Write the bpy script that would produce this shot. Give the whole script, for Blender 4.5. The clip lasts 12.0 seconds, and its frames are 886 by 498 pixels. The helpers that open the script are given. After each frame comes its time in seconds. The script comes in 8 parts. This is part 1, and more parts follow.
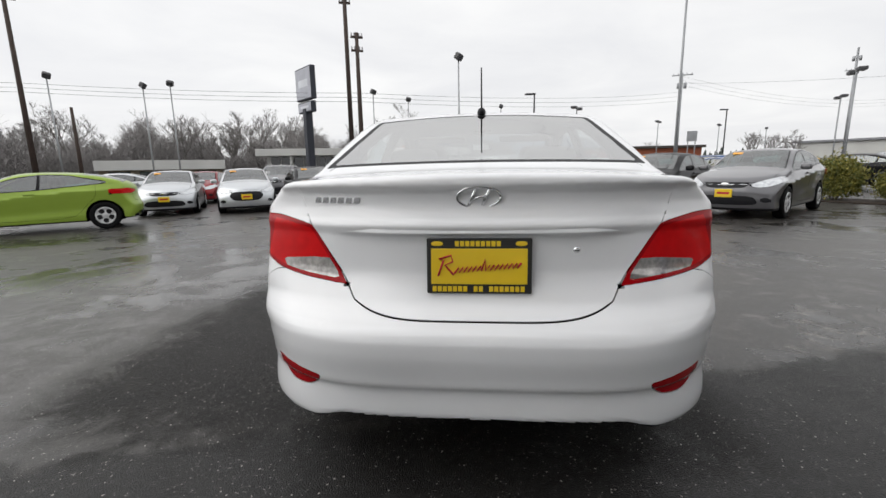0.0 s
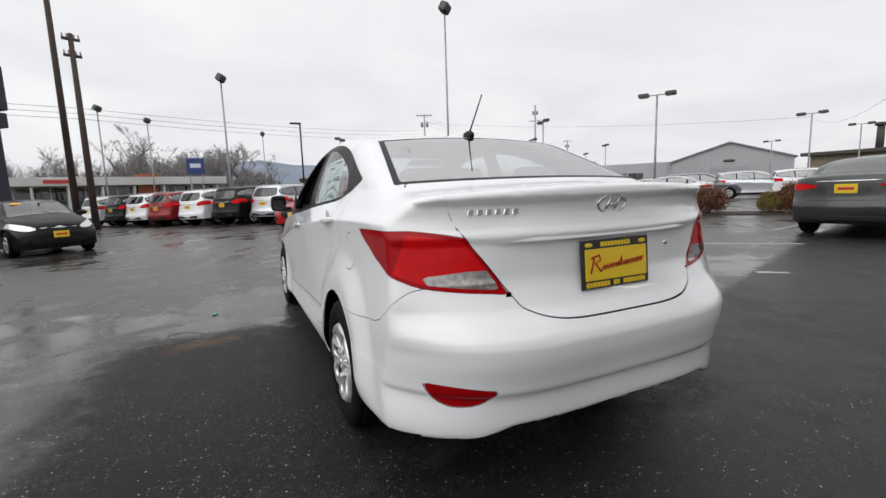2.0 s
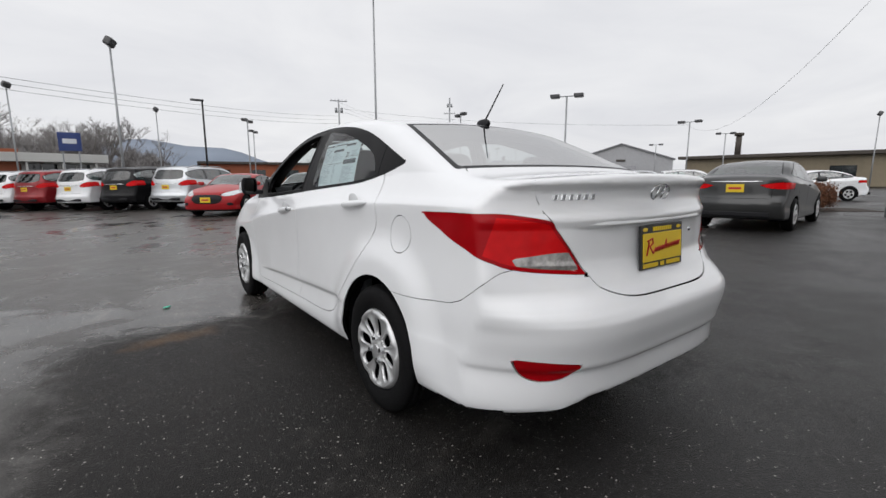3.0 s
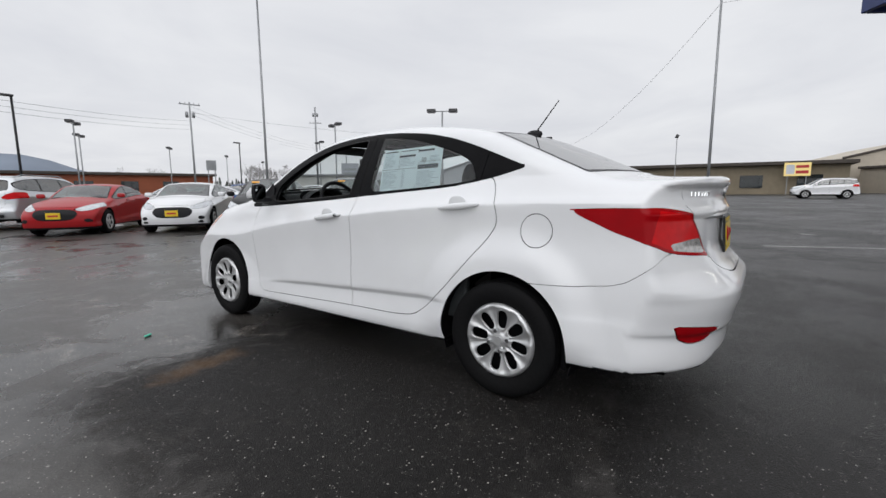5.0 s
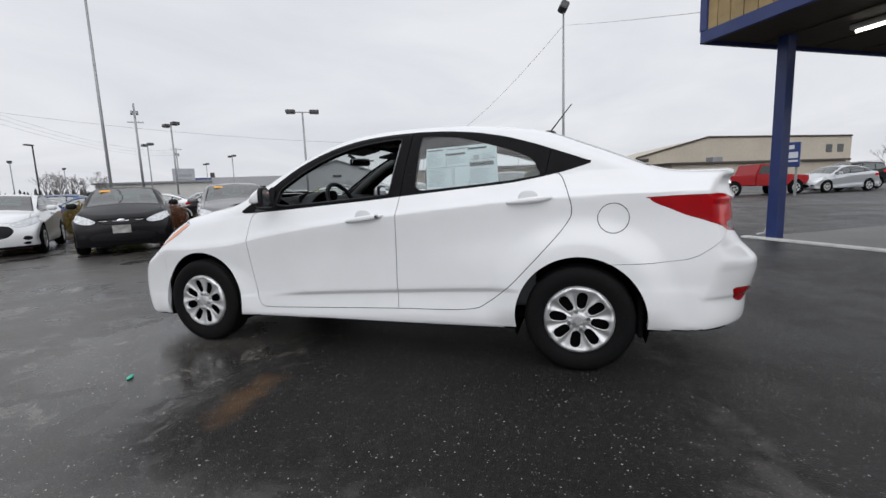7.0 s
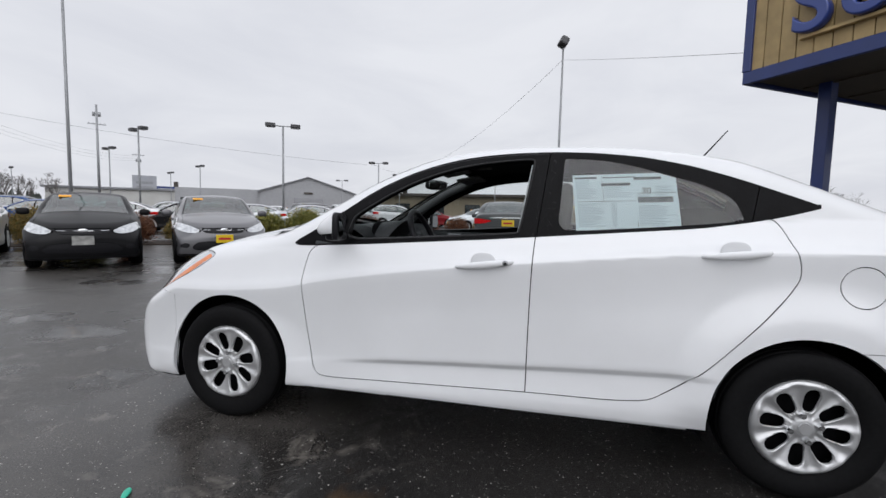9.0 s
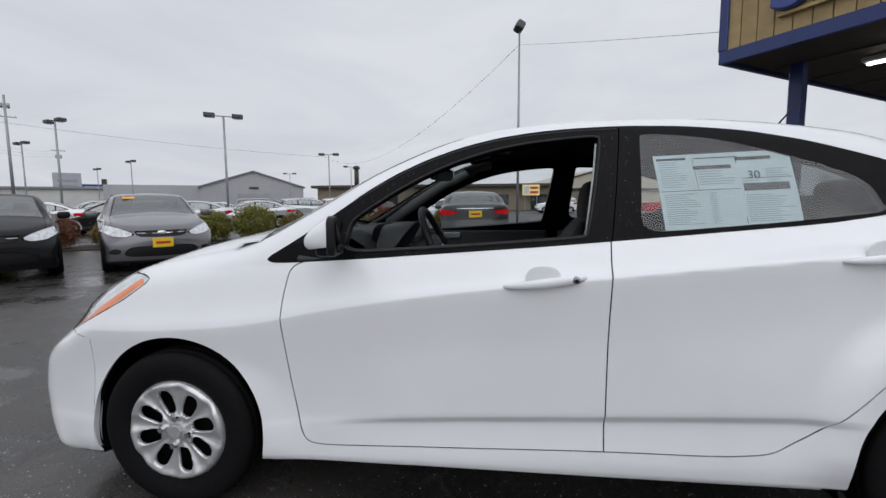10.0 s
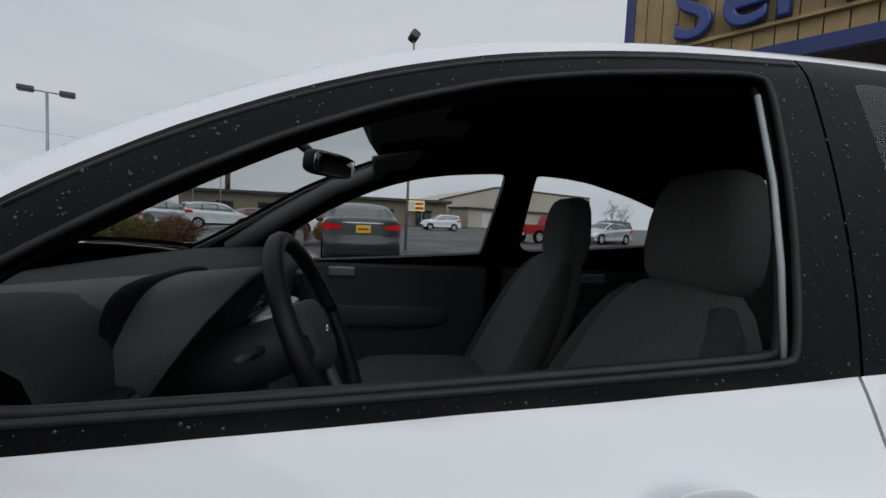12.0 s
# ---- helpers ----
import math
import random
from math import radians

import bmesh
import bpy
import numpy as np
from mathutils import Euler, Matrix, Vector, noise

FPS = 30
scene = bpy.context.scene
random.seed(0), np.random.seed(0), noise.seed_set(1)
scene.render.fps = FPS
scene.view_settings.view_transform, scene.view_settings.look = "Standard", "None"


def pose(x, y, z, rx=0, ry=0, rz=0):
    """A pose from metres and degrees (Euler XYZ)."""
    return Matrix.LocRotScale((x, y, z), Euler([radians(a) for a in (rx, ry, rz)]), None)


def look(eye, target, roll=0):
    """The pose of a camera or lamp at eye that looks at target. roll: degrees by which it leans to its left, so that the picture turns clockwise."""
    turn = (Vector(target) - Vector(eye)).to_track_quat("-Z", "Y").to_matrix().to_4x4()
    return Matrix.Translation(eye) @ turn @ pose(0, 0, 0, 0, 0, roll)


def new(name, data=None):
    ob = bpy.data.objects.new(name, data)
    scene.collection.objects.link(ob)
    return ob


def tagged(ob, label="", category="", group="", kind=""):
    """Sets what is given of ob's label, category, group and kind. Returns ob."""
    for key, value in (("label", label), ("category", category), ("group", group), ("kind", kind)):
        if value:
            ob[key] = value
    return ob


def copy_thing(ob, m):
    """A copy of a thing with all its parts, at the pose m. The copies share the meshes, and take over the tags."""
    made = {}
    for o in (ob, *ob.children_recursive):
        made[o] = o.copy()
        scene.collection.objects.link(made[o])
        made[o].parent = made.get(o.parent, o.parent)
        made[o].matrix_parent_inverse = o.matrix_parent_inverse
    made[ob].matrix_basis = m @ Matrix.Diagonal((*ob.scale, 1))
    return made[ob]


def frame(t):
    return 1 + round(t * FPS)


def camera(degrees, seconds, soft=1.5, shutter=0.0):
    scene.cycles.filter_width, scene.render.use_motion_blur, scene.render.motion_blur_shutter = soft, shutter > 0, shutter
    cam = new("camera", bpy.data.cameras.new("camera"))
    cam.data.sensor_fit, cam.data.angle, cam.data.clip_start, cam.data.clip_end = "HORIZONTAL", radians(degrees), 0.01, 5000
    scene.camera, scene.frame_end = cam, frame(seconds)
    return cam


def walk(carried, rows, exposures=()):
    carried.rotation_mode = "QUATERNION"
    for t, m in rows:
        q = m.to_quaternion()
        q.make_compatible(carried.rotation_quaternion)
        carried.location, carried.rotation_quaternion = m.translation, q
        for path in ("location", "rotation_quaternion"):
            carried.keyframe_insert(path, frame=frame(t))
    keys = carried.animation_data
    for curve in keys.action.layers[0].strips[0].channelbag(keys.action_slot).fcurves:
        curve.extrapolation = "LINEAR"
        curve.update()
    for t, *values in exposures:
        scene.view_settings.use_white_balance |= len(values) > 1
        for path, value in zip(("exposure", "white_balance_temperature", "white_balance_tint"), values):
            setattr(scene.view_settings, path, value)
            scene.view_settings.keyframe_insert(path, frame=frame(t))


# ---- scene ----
cam = camera(90.4, 12.0)
PATH = [
    (0, (0.012, -3.47, 1.117), (-0.173, -1.514, 0.743), -1.0),
    (0.5, (-0.326, -3.532, 1.122), (-0.212, -1.563, 0.79), -3.3),
    (1, (-0.624, -3.513, 1.107), (-0.258, -1.569, 0.81), -3.9),
    (1.5, (-0.925, -3.391, 1.113), (-0.358, -1.489, 0.868), -2.8),
    (2, (-1.222, -3.297, 1.091), (-0.381, -1.502, 0.82), -1.9),
    (2.5, (-1.486, -3.191, 1.074), (-0.493, -1.483, 0.764), -2.0),
    (3, (-1.739, -3.023, 1.077), (-0.56, -1.439, 0.757), 0.0),
    (3.2, (-1.821, -2.973, 1.075), (-0.591, -1.426, 0.769), 0.8),
    (4.8, (-2.55, -2.374, 1.029), (-1.008, -1.129, 0.761), 1.4),
    (5, (-2.68, -2.299, 1.04), (-1.079, -1.131, 0.768), -0.3),
    (5.5, (-2.876, -2.083, 1.023), (-1.171, -1.078, 0.735), -0.2),
    (6, (-3.013, -1.782, 1.032), (-1.251, -0.867, 0.791), 0.1),
    (6.5, (-3.16, -1.529, 1.038), (-1.316, -0.792, 0.799), -1.5),
    (7, (-3.252, -1.287, 1.031), (-1.361, -0.694, 0.758), -2.1),
    (7.2, (-3.248, -1.161, 1.034), (-1.343, -0.615, 0.763), -3.1),
    (9, (-2.738, -0.28, 1.087), (-0.796, 0.168, 0.924), 1.4),
    (9.5, (-2.489, -0.048, 1.088), (-0.537, 0.36, 0.933), 0.5),
    (10, (-2.229, 0.128, 1.115), (-0.254, 0.369, 0.911), -0.3),
    (10.5, (-1.88, 0.195, 1.127), (0.103, 0.413, 0.986), 0.9),
    (11, (-1.581, 0.243, 1.118), (0.416, 0.286, 1.007), 2.9),
    (11.5, (-1.328, 0.304, 1.134), (0.659, 0.099, 1.029), 4.3),
    (12, (-1.149, 0.272, 1.136), (0.827, -0.013, 1.006), 2.7),
]
EXPOSURE = [(0, 0.22, 6550, 9), (2, 0.16, 6500, 10), (3.2, 0.06, 6450, 10), (5, 0.0, 6350, 10), (7, 0.0, 6300, 10), (9, -0.01, 6250, 11), (10, -0.18, 6180, 11), (11, -0.33, 6130, 10), (12, -0.49, 6130, 9)]
walk(cam, [(t, look(eye, target, roll)) for t, eye, target, roll in PATH], EXPOSURE)

# ---------------------------------------------------------------- light
SKY = bpy.data.worlds.new("sky")
scene.world = SKY
SKY.use_nodes = True


def sky_nodes():
    nt = SKY.node_tree
    nt.nodes.clear()
    out = nt.nodes.new("ShaderNodeOutputWorld")
    bg = nt.nodes.new("ShaderNodeBackground")
    sky = nt.nodes.new("ShaderNodeTexSky")
    sky.sky_type, sky.sun_disc = "NISHITA", False
    sky.sun_elevation, sky.sun_rotation = radians(44), radians(252)
    sky.air_density, sky.dust_density, sky.ozone_density = 1.0, 4.0, 1.0
    # an overcast deck: soft layered cloud over the sky colour
    co = nt.nodes.new("ShaderNodeTexCoord")
    sep = nt.nodes.new("ShaderNodeSeparateXYZ")
    nt.links.new(co.outputs["Generated"], sep.inputs[0])
    add = nt.nodes.new("ShaderNodeMath")
    add.operation = "ADD"
    add.inputs[1].default_value = 0.16
    nt.links.new(sep.outputs["Z"], add.inputs[0])
    mx = nt.nodes.new("ShaderNodeMath")
    mx.operation = "MAXIMUM"
    mx.inputs[1].default_value = 0.05
    nt.links.new(add.outputs[0], mx.inputs[0])
    div = nt.nodes.new("ShaderNodeVectorMath")
    div.operation = "DIVIDE"
    nt.links.new(co.outputs["Generated"], div.inputs[0])
    comb = nt.nodes.new("ShaderNodeCombineXYZ")
    for i in range(3):
        nt.links.new(mx.outputs[0], comb.inputs[i])
    nt.links.new(comb.outputs[0], div.inputs[1])
    n1 = nt.nodes.new("ShaderNodeTexNoise")
    n1.inputs["Scale"].default_value, n1.inputs["Detail"].default_value = 0.9, 6.0
    n1.inputs["Roughness"].default_value = 0.55
    n1.inputs["Distortion"].default_value = 0.6
    nt.links.new(div.outputs[0], n1.inputs["Vector"])
    ramp = nt.nodes.new("ShaderNodeValToRGB")
    e = ramp.color_ramp.elements
    e[0].position, e[0].color = 0.28, (0.735, 0.74, 0.77, 1)
    e[1].position, e[1].color = 0.68, (0.875, 0.875, 0.885, 1)
    nt.links.new(n1.outputs["Fac"], ramp.inputs["Fac"])
    # an overcast sky is brightest overhead
    hz = nt.nodes.new("ShaderNodeMapRange")
    hz.inputs["From Min"].default_value, hz.inputs["From Max"].default_value = 0.40, 1.0
    hz.inputs["To Min"].default_value, hz.inputs["To Max"].default_value = 0.95, 1.24
    nt.links.new(sep.outputs["Z"], hz.inputs["Value"])
    # and a little brighter towards the veiled sun
    dot = nt.nodes.new("ShaderNodeVectorMath")
    dot.operation = "DOT_PRODUCT"
    dot.inputs[1].default_value = (-0.66, -0.21, 0.72)
    nt.links.new(co.outputs["Generated"], dot.inputs[0])
    veil = nt.nodes.new("ShaderNodeMapRange")
    veil.inputs["From Min"].default_value, veil.inputs["From Max"].default_value = -1.0, 1.0
    veil.inputs["To Min"].default_value, veil.inputs["To Max"].default_value = 0.98, 1.08
    nt.links.new(dot.outputs["Value"], veil.inputs["Value"])
    both = nt.nodes.new("ShaderNodeMath")
    both.operation = "MULTIPLY"
    nt.links.new(hz.outputs[0], both.inputs[0])
    nt.links.new(veil.outputs[0], both.inputs[1])
    mul = nt.nodes.new("ShaderNodeVectorMath")
    mul.operation = "SCALE"
    nt.links.new(ramp.outputs["Color"], mul.inputs[0])
    nt.links.new(both.outputs[0], mul.inputs["Scale"])
    mix = nt.nodes.new("ShaderNodeMixRGB")
    mix.inputs["Fac"].default_value = 0.96
    sc = nt.nodes.new("ShaderNodeVectorMath")
    sc.operation = "SCALE"
    sc.inputs["Scale"].default_value = 0.10
    nt.links.new(sky.outputs[0], sc.inputs[0])
    nt.links.new(sc.outputs[0], mix.inputs["Color1"])
    nt.links.new(mul.outputs[0], mix.inputs["Color2"])
    nt.links.new(mix.outputs[0], bg.inputs["Color"])
    bg.inputs["Strength"].default_value = 1.0
    nt.links.new(bg.outputs[0], out.inputs["Surface"])


sky_nodes()
sun = bpy.data.lights.new("sun", "SUN")
sun.energy, sun.angle, sun.color = 1.12, radians(70), (1.0, 0.98, 0.96)
sun_ob = new("sun", sun)
sun_ob.matrix_world = look((-28, -9, 28), (0, 0, 0))

# ---------------------------------------------------------------- materials
def material(name, colour, rough=0.5, metal=0.0, coat=0.0, grain=0.0, grain_scale=30.0, bump=0.0, bump_scale=200.0,
             stain=0.0, stain_scale=2.0, emit=0.0, alpha=1.0, vary=0.0, spec=0.5):
    m = bpy.data.materials.new(name)
    m.use_nodes = True
    nt = m.node_tree
    b = nt.nodes["Principled BSDF"]
    b.inputs["Roughness"].default_value = rough
    b.inputs["Metallic"].default_value = metal
    b.inputs["Coat Weight"].default_value = coat
    b.inputs["Coat Roughness"].default_value = 0.03
    b.inputs["Specular IOR Level"].default_value = spec
    col = (*colour, 1.0)
    b.inputs["Base Color"].default_value = col
    co = nt.nodes.new("ShaderNodeTexCoord")
    last = None
    for amount, scale, detail in ((grain, grain_scale, 3.0), (stain, stain_scale, 6.0)):
        if amount:
            n = nt.nodes.new("ShaderNodeTexNoise")
            n.inputs["Scale"].default_value, n.inputs["Detail"].default_value = scale, detail
            nt.links.new(co.outputs["Object"], n.inputs["Vector"])
            mr = nt.nodes.new("ShaderNodeMapRange")
            mr.inputs["From Min"].default_value, mr.inputs["From Max"].default_value = 0.25, 0.75
            mr.inputs["To Min"].default_value, mr.inputs["To Max"].default_value = 1 - amount, 1 + amount
            nt.links.new(n.outputs["Fac"], mr.inputs["Value"])
            s = nt.nodes.new("ShaderNodeVectorMath")
            s.operation = "SCALE"
            if last is None:
                s.inputs[0].default_value = colour
            else:
                nt.links.new(last, s.inputs[0])
            nt.links.new(mr.outputs[0], s.inputs["Scale"])
            last = s.outputs[0]
    if vary:
        info = nt.nodes.new("ShaderNodeObjectInfo")
        mr = nt.nodes.new("ShaderNodeMapRange")
        mr.inputs["To Min"].default_value, mr.inputs["To Max"].default_value = 1 - vary, 1 + vary
        nt.links.new(info.outputs["Random"], mr.inputs["Value"])
        s = nt.nodes.new("ShaderNodeVectorMath")
        s.operation = "SCALE"
        if last is None:
            s.inputs[0].default_value = colour
        else:
            nt.links.new(last, s.inputs[0])
        nt.links.new(mr.outputs[0], s.inputs["Scale"])
        last = s.outputs[0]
    if last is not None:
        nt.links.new(last, b.inputs["Base Color"])
    if bump:
        n = nt.nodes.new("ShaderNodeTexNoise")
        n.inputs["Scale"].default_value, n.inputs["Detail"].default_value = bump_scale, 3.0
        nt.links.new(co.outputs["Object"], n.inputs["Vector"])
        bp = nt.nodes.new("ShaderNodeBump")
        bp.inputs["Strength"].default_value, bp.inputs["Distance"].default_value = bump, 0.01
        nt.links.new(n.outputs["Fac"], bp.inputs["Height"])
        nt.links.new(bp.outputs[0], b.inputs["Normal"])
    if emit:
        b.inputs["Emission Color"].default_value = col
        b.inputs["Emission Strength"].default_value = emit
    return m


def glass_material(name, tint, gloss=0.04, through=0.0):
    """Thin car glass: tinted see-through with a mirror-like sheen at grazing angles."""
    m = bpy.data.materials.new(name)
    m.use_nodes = True
    nt = m.node_tree
    nt.nodes.clear()
    out = nt.nodes.new("ShaderNodeOutputMaterial")
    tr = nt.nodes.new("ShaderNodeBsdfTransparent")
    tr.inputs[0].default_value = (*tint, 1)
    gl = nt.nodes.new("ShaderNodeBsdfGlossy")
    gl.inputs["Roughness"].default_value = 0.02
    lw = nt.nodes.new("ShaderNodeLayerWeight")
    lw.inputs["Blend"].default_value = 0.5
    pw = nt.nodes.new("ShaderNodeMath")
    pw.operation = "POWER"
    pw.inputs[1].default_value = 5.0
    nt.links.new(lw.outputs["Facing"], pw.inputs[0])
    mr = nt.nodes.new("ShaderNodeMapRange")
    mr.inputs["To Min"].default_value, mr.inputs["To Max"].default_value = gloss, 1.0
    nt.links.new(pw.outputs[0], mr.inputs["Value"])
    mix = nt.nodes.new("ShaderNodeMixShader")
    nt.links.new(mr.outputs[0], mix.inputs[0])
    nt.links.new(tr.outputs[0], mix.inputs[1])
    nt.links.new(gl.outputs[0], mix.inputs[2])
    nt.links.new(mix.outputs[0], out.inputs["Surface"])
    return m


def paint(name, colour, flake=0.0, coat=None):
    dark = max(colour) < 0.05
    strong = max(colour) - min(colour) > 0.1
    return material(name, colour, rough=0.38 if not flake else 0.32, metal=flake, coat=coat or (0.12 if dark else 0.35 if strong else 1.0), stain=0.03, stain_scale=3.0, spec=0.14 if dark else 0.25 if strong else 0.5)


WHITE = paint("white_paint", (0.755, 0.765, 0.78))
SILVER = paint("silver_paint", (0.52, 0.54, 0.56), 0.6)
GREY = paint("grey_paint", (0.105, 0.104, 0.112), 0.35)
SLATE = paint("slate_paint", (0.048, 0.049, 0.0495), 0.4, 0.6)
BLACKP = paint("black_paint", (0.007, 0.007, 0.008))
GREEN = paint("lime_paint", (0.24, 0.345, 0.045), 0.1)
REDP = paint("red_paint", (0.33, 0.008, 0.011))
DKRED = paint("dark_red_paint", (0.22, 0.01, 0.014), 0.2)
BLUEP = paint("blue_paint", (0.03, 0.08, 0.22), 0.3)
TRIM = material("black_trim", (0.009, 0.009, 0.011), 0.48, grain=0.2, bump=0.12, bump_scale=900, spec=0.22)
FRAMETRIM = material("wet_frame_trim", (0.0045, 0.0045, 0.0052), 0.40, grain=0.3, grain_scale=120, stain=0.25, stain_scale=14, bump=0.05, bump_scale=170, spec=0.085)
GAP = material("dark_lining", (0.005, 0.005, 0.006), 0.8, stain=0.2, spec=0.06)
RUBBER = material("tyre_rubber", (0.0065, 0.0065, 0.007), 0.7, grain=0.25, grain_scale=60, bump=0.2, bump_scale=300, spec=0.10)
ALLOY = material("silver_wheel", (0.56, 0.565, 0.57), 0.30, metal=0.60, coat=0.3, stain=0.06, stain_scale=12)
CHROME = material("chrome", (0.72, 0.73, 0.74), 0.10, metal=1.0, stain=0.05, stain_scale=30)
DARKMETAL = material("dark_metal", (0.02, 0.02, 0.022), 0.55, metal=0.5, stain=0.3, stain_scale=9)
REDLENS = material("red_lens", (0.30, 0.002, 0.005), 0.12, coat=0.05, spec=0.14, stain=0.10, stain_scale=9)
REDLENS_IN = material("red_lens_inner", (0.54, 0.004, 0.006), 0.12, coat=0.05, spec=0.14, stain=0.12, stain_scale=25)
CLEARLENS = material("clear_lens", (0.36, 0.345, 0.33), 0.12, metal=0.55, coat=1.0, grain=0.35, grain_scale=60, stain=0.2, stain_scale=18)
AMBER = material("amber_lens", (0.70, 0.20, 0.05), 0.10, coat=1.0, stain=0.12, stain_scale=20)
HEADLENS = material("headlamp_lens", (0.60, 0.62, 0.64), 0.10, metal=0.35, coat=1.0, stain=0.35, stain_scale=16)
GLASS = glass_material("clear_car_glass", (0.80, 0.85, 0.84), 0.07)
TINT = glass_material("tinted_car_glass", (0.90, 0.94, 0.94), 0.075)
FARGLASS = glass_material("parked_car_glass", (0.32, 0.45, 0.43), 0.24)
SUVGLASS = glass_material("dark_tailgate_glass", (0.12, 0.15, 0.15), 0.10)
REARGLASS = glass_material("rear_car_glass", (0.62, 0.68, 0.68), 0.60)
DARKGLASS = material("dark_far_glass", (0.02, 0.025, 0.026), 0.03, coat=0.6, stain=0.2, stain_scale=3)
FABRIC = material("grey_seat_fabric", (0.075, 0.073, 0.070), 0.95, grain=0.25, grain_scale=300, bump=0.5, bump_scale=500)
FABRIC2 = material("light_seat_fabric", (0.125, 0.12, 0.115), 0.95, grain=0.25, grain_scale=300, bump=0.5, bump_scale=500)
PLASTIC = material("dark_interior_plastic", (0.031, 0.035, 0.038), 0.6, grain=0.15, grain_scale=200, bump=0.3, bump_scale=600)
LINER = material("headliner", (0.095, 0.092, 0.088), 0.95, grain=0.2, grain_scale=200)
YELLOW = material("plate_yellow", (0.72, 0.50, 0.008), 0.4, coat=0.3, stain=0.06, stain_scale=12)
PLATERED = material("plate_red", (0.45, 0.01, 0.02), 0.5)
PLATEBLK = material("plate_frame_black", (0.012, 0.012, 0.012), 0.4, stain=0.1)
PAPER = material("sticker_paper", (0.80, 0.90, 0.92), 0.7, stain=0.05, stain_scale=8)
INK = material("sticker_ink", (0.045, 0.055, 0.06), 0.7)
INKPALE = material("sticker_pale_print", (0.42, 0.50, 0.53), 0.7)

# ---------------------------------------------------------------- mesh tools
def pchip(xs, ys):
    """A smooth curve through knots that never overshoots."""
    xs, ys = np.array(xs, float), np.array(ys, float)
    h = np.diff(xs)
    d = np.diff(ys) / h
    m = np.zeros(len(xs))
    m[0], m[-1] = d[0], d[-1]
    for i in range(1, len(xs) - 1):
        if d[i - 1] * d[i] > 0:
            w1, w2 = 2 * h[i] + h[i - 1], h[i] + 2 * h[i - 1]
            m[i] = (w1 + w2) / (w1 / d[i - 1] + w2 / d[i])

    def f(x):
        x = np.clip(np.asarray(x, float), xs[0], xs[-1])
        i = np.clip(np.searchsorted(xs, x) - 1, 0, len(xs) - 2)
        t = (x - xs[i]) / h[i]
        return ((1 + 2 * t) * (1 - t) ** 2 * ys[i] + t * (1 - t) ** 2 * h[i] * m[i]
                + t * t * (3 - 2 * t) * ys[i + 1] + t * t * (t - 1) * h[i] * m[i + 1])
    return f


def smax(a, b, k):
    h = np.maximum(k - np.abs(a - b), 0) / k
    return np.maximum(a, b) + h * h * k * 0.25


def rounded(points, steps=6):
    """A closed polygon through the points with its corners eased (two rounds of corner cutting)."""
    p = np.array(points, float)
    for _ in range(2):
        q = np.roll(p, -1, axis=0)
        p = np.stack((p * 0.82 + q * 0.18, p * 0.18 + q * 0.82), 1).reshape(-1, 2)
    return p


def poly_distance(poly):
    """Signed distance to a closed polygon in two coordinates; negative inside."""
    a = np.array(poly, float)
    b = np.roll(a, -1, axis=0)

    def f(u, v):
        best = np.full(u.shape, 1e9)
        inside = np.zeros(u.shape, bool)
        for (x0, y0), (x1, y1) in zip(a, b):
            dx, dy = x1 - x0, y1 - y0
            t = np.clip(((u - x0) * dx + (v - y0) * dy) / max(dx * dx + dy * dy, 1e-12), 0, 1)
            best = np.minimum(best, (u - x0 - t * dx) ** 2 + (v - y0 - t * dy) ** 2)
            if y0 != y1:
                cross = ((y0 > v) != (y1 > v)) & (u < (x1 - x0) * (v - y0) / (y1 - y0) + x0)
                inside ^= cross
        d = np.sqrt(best)
        return np.where(inside, -d, d)
    return f


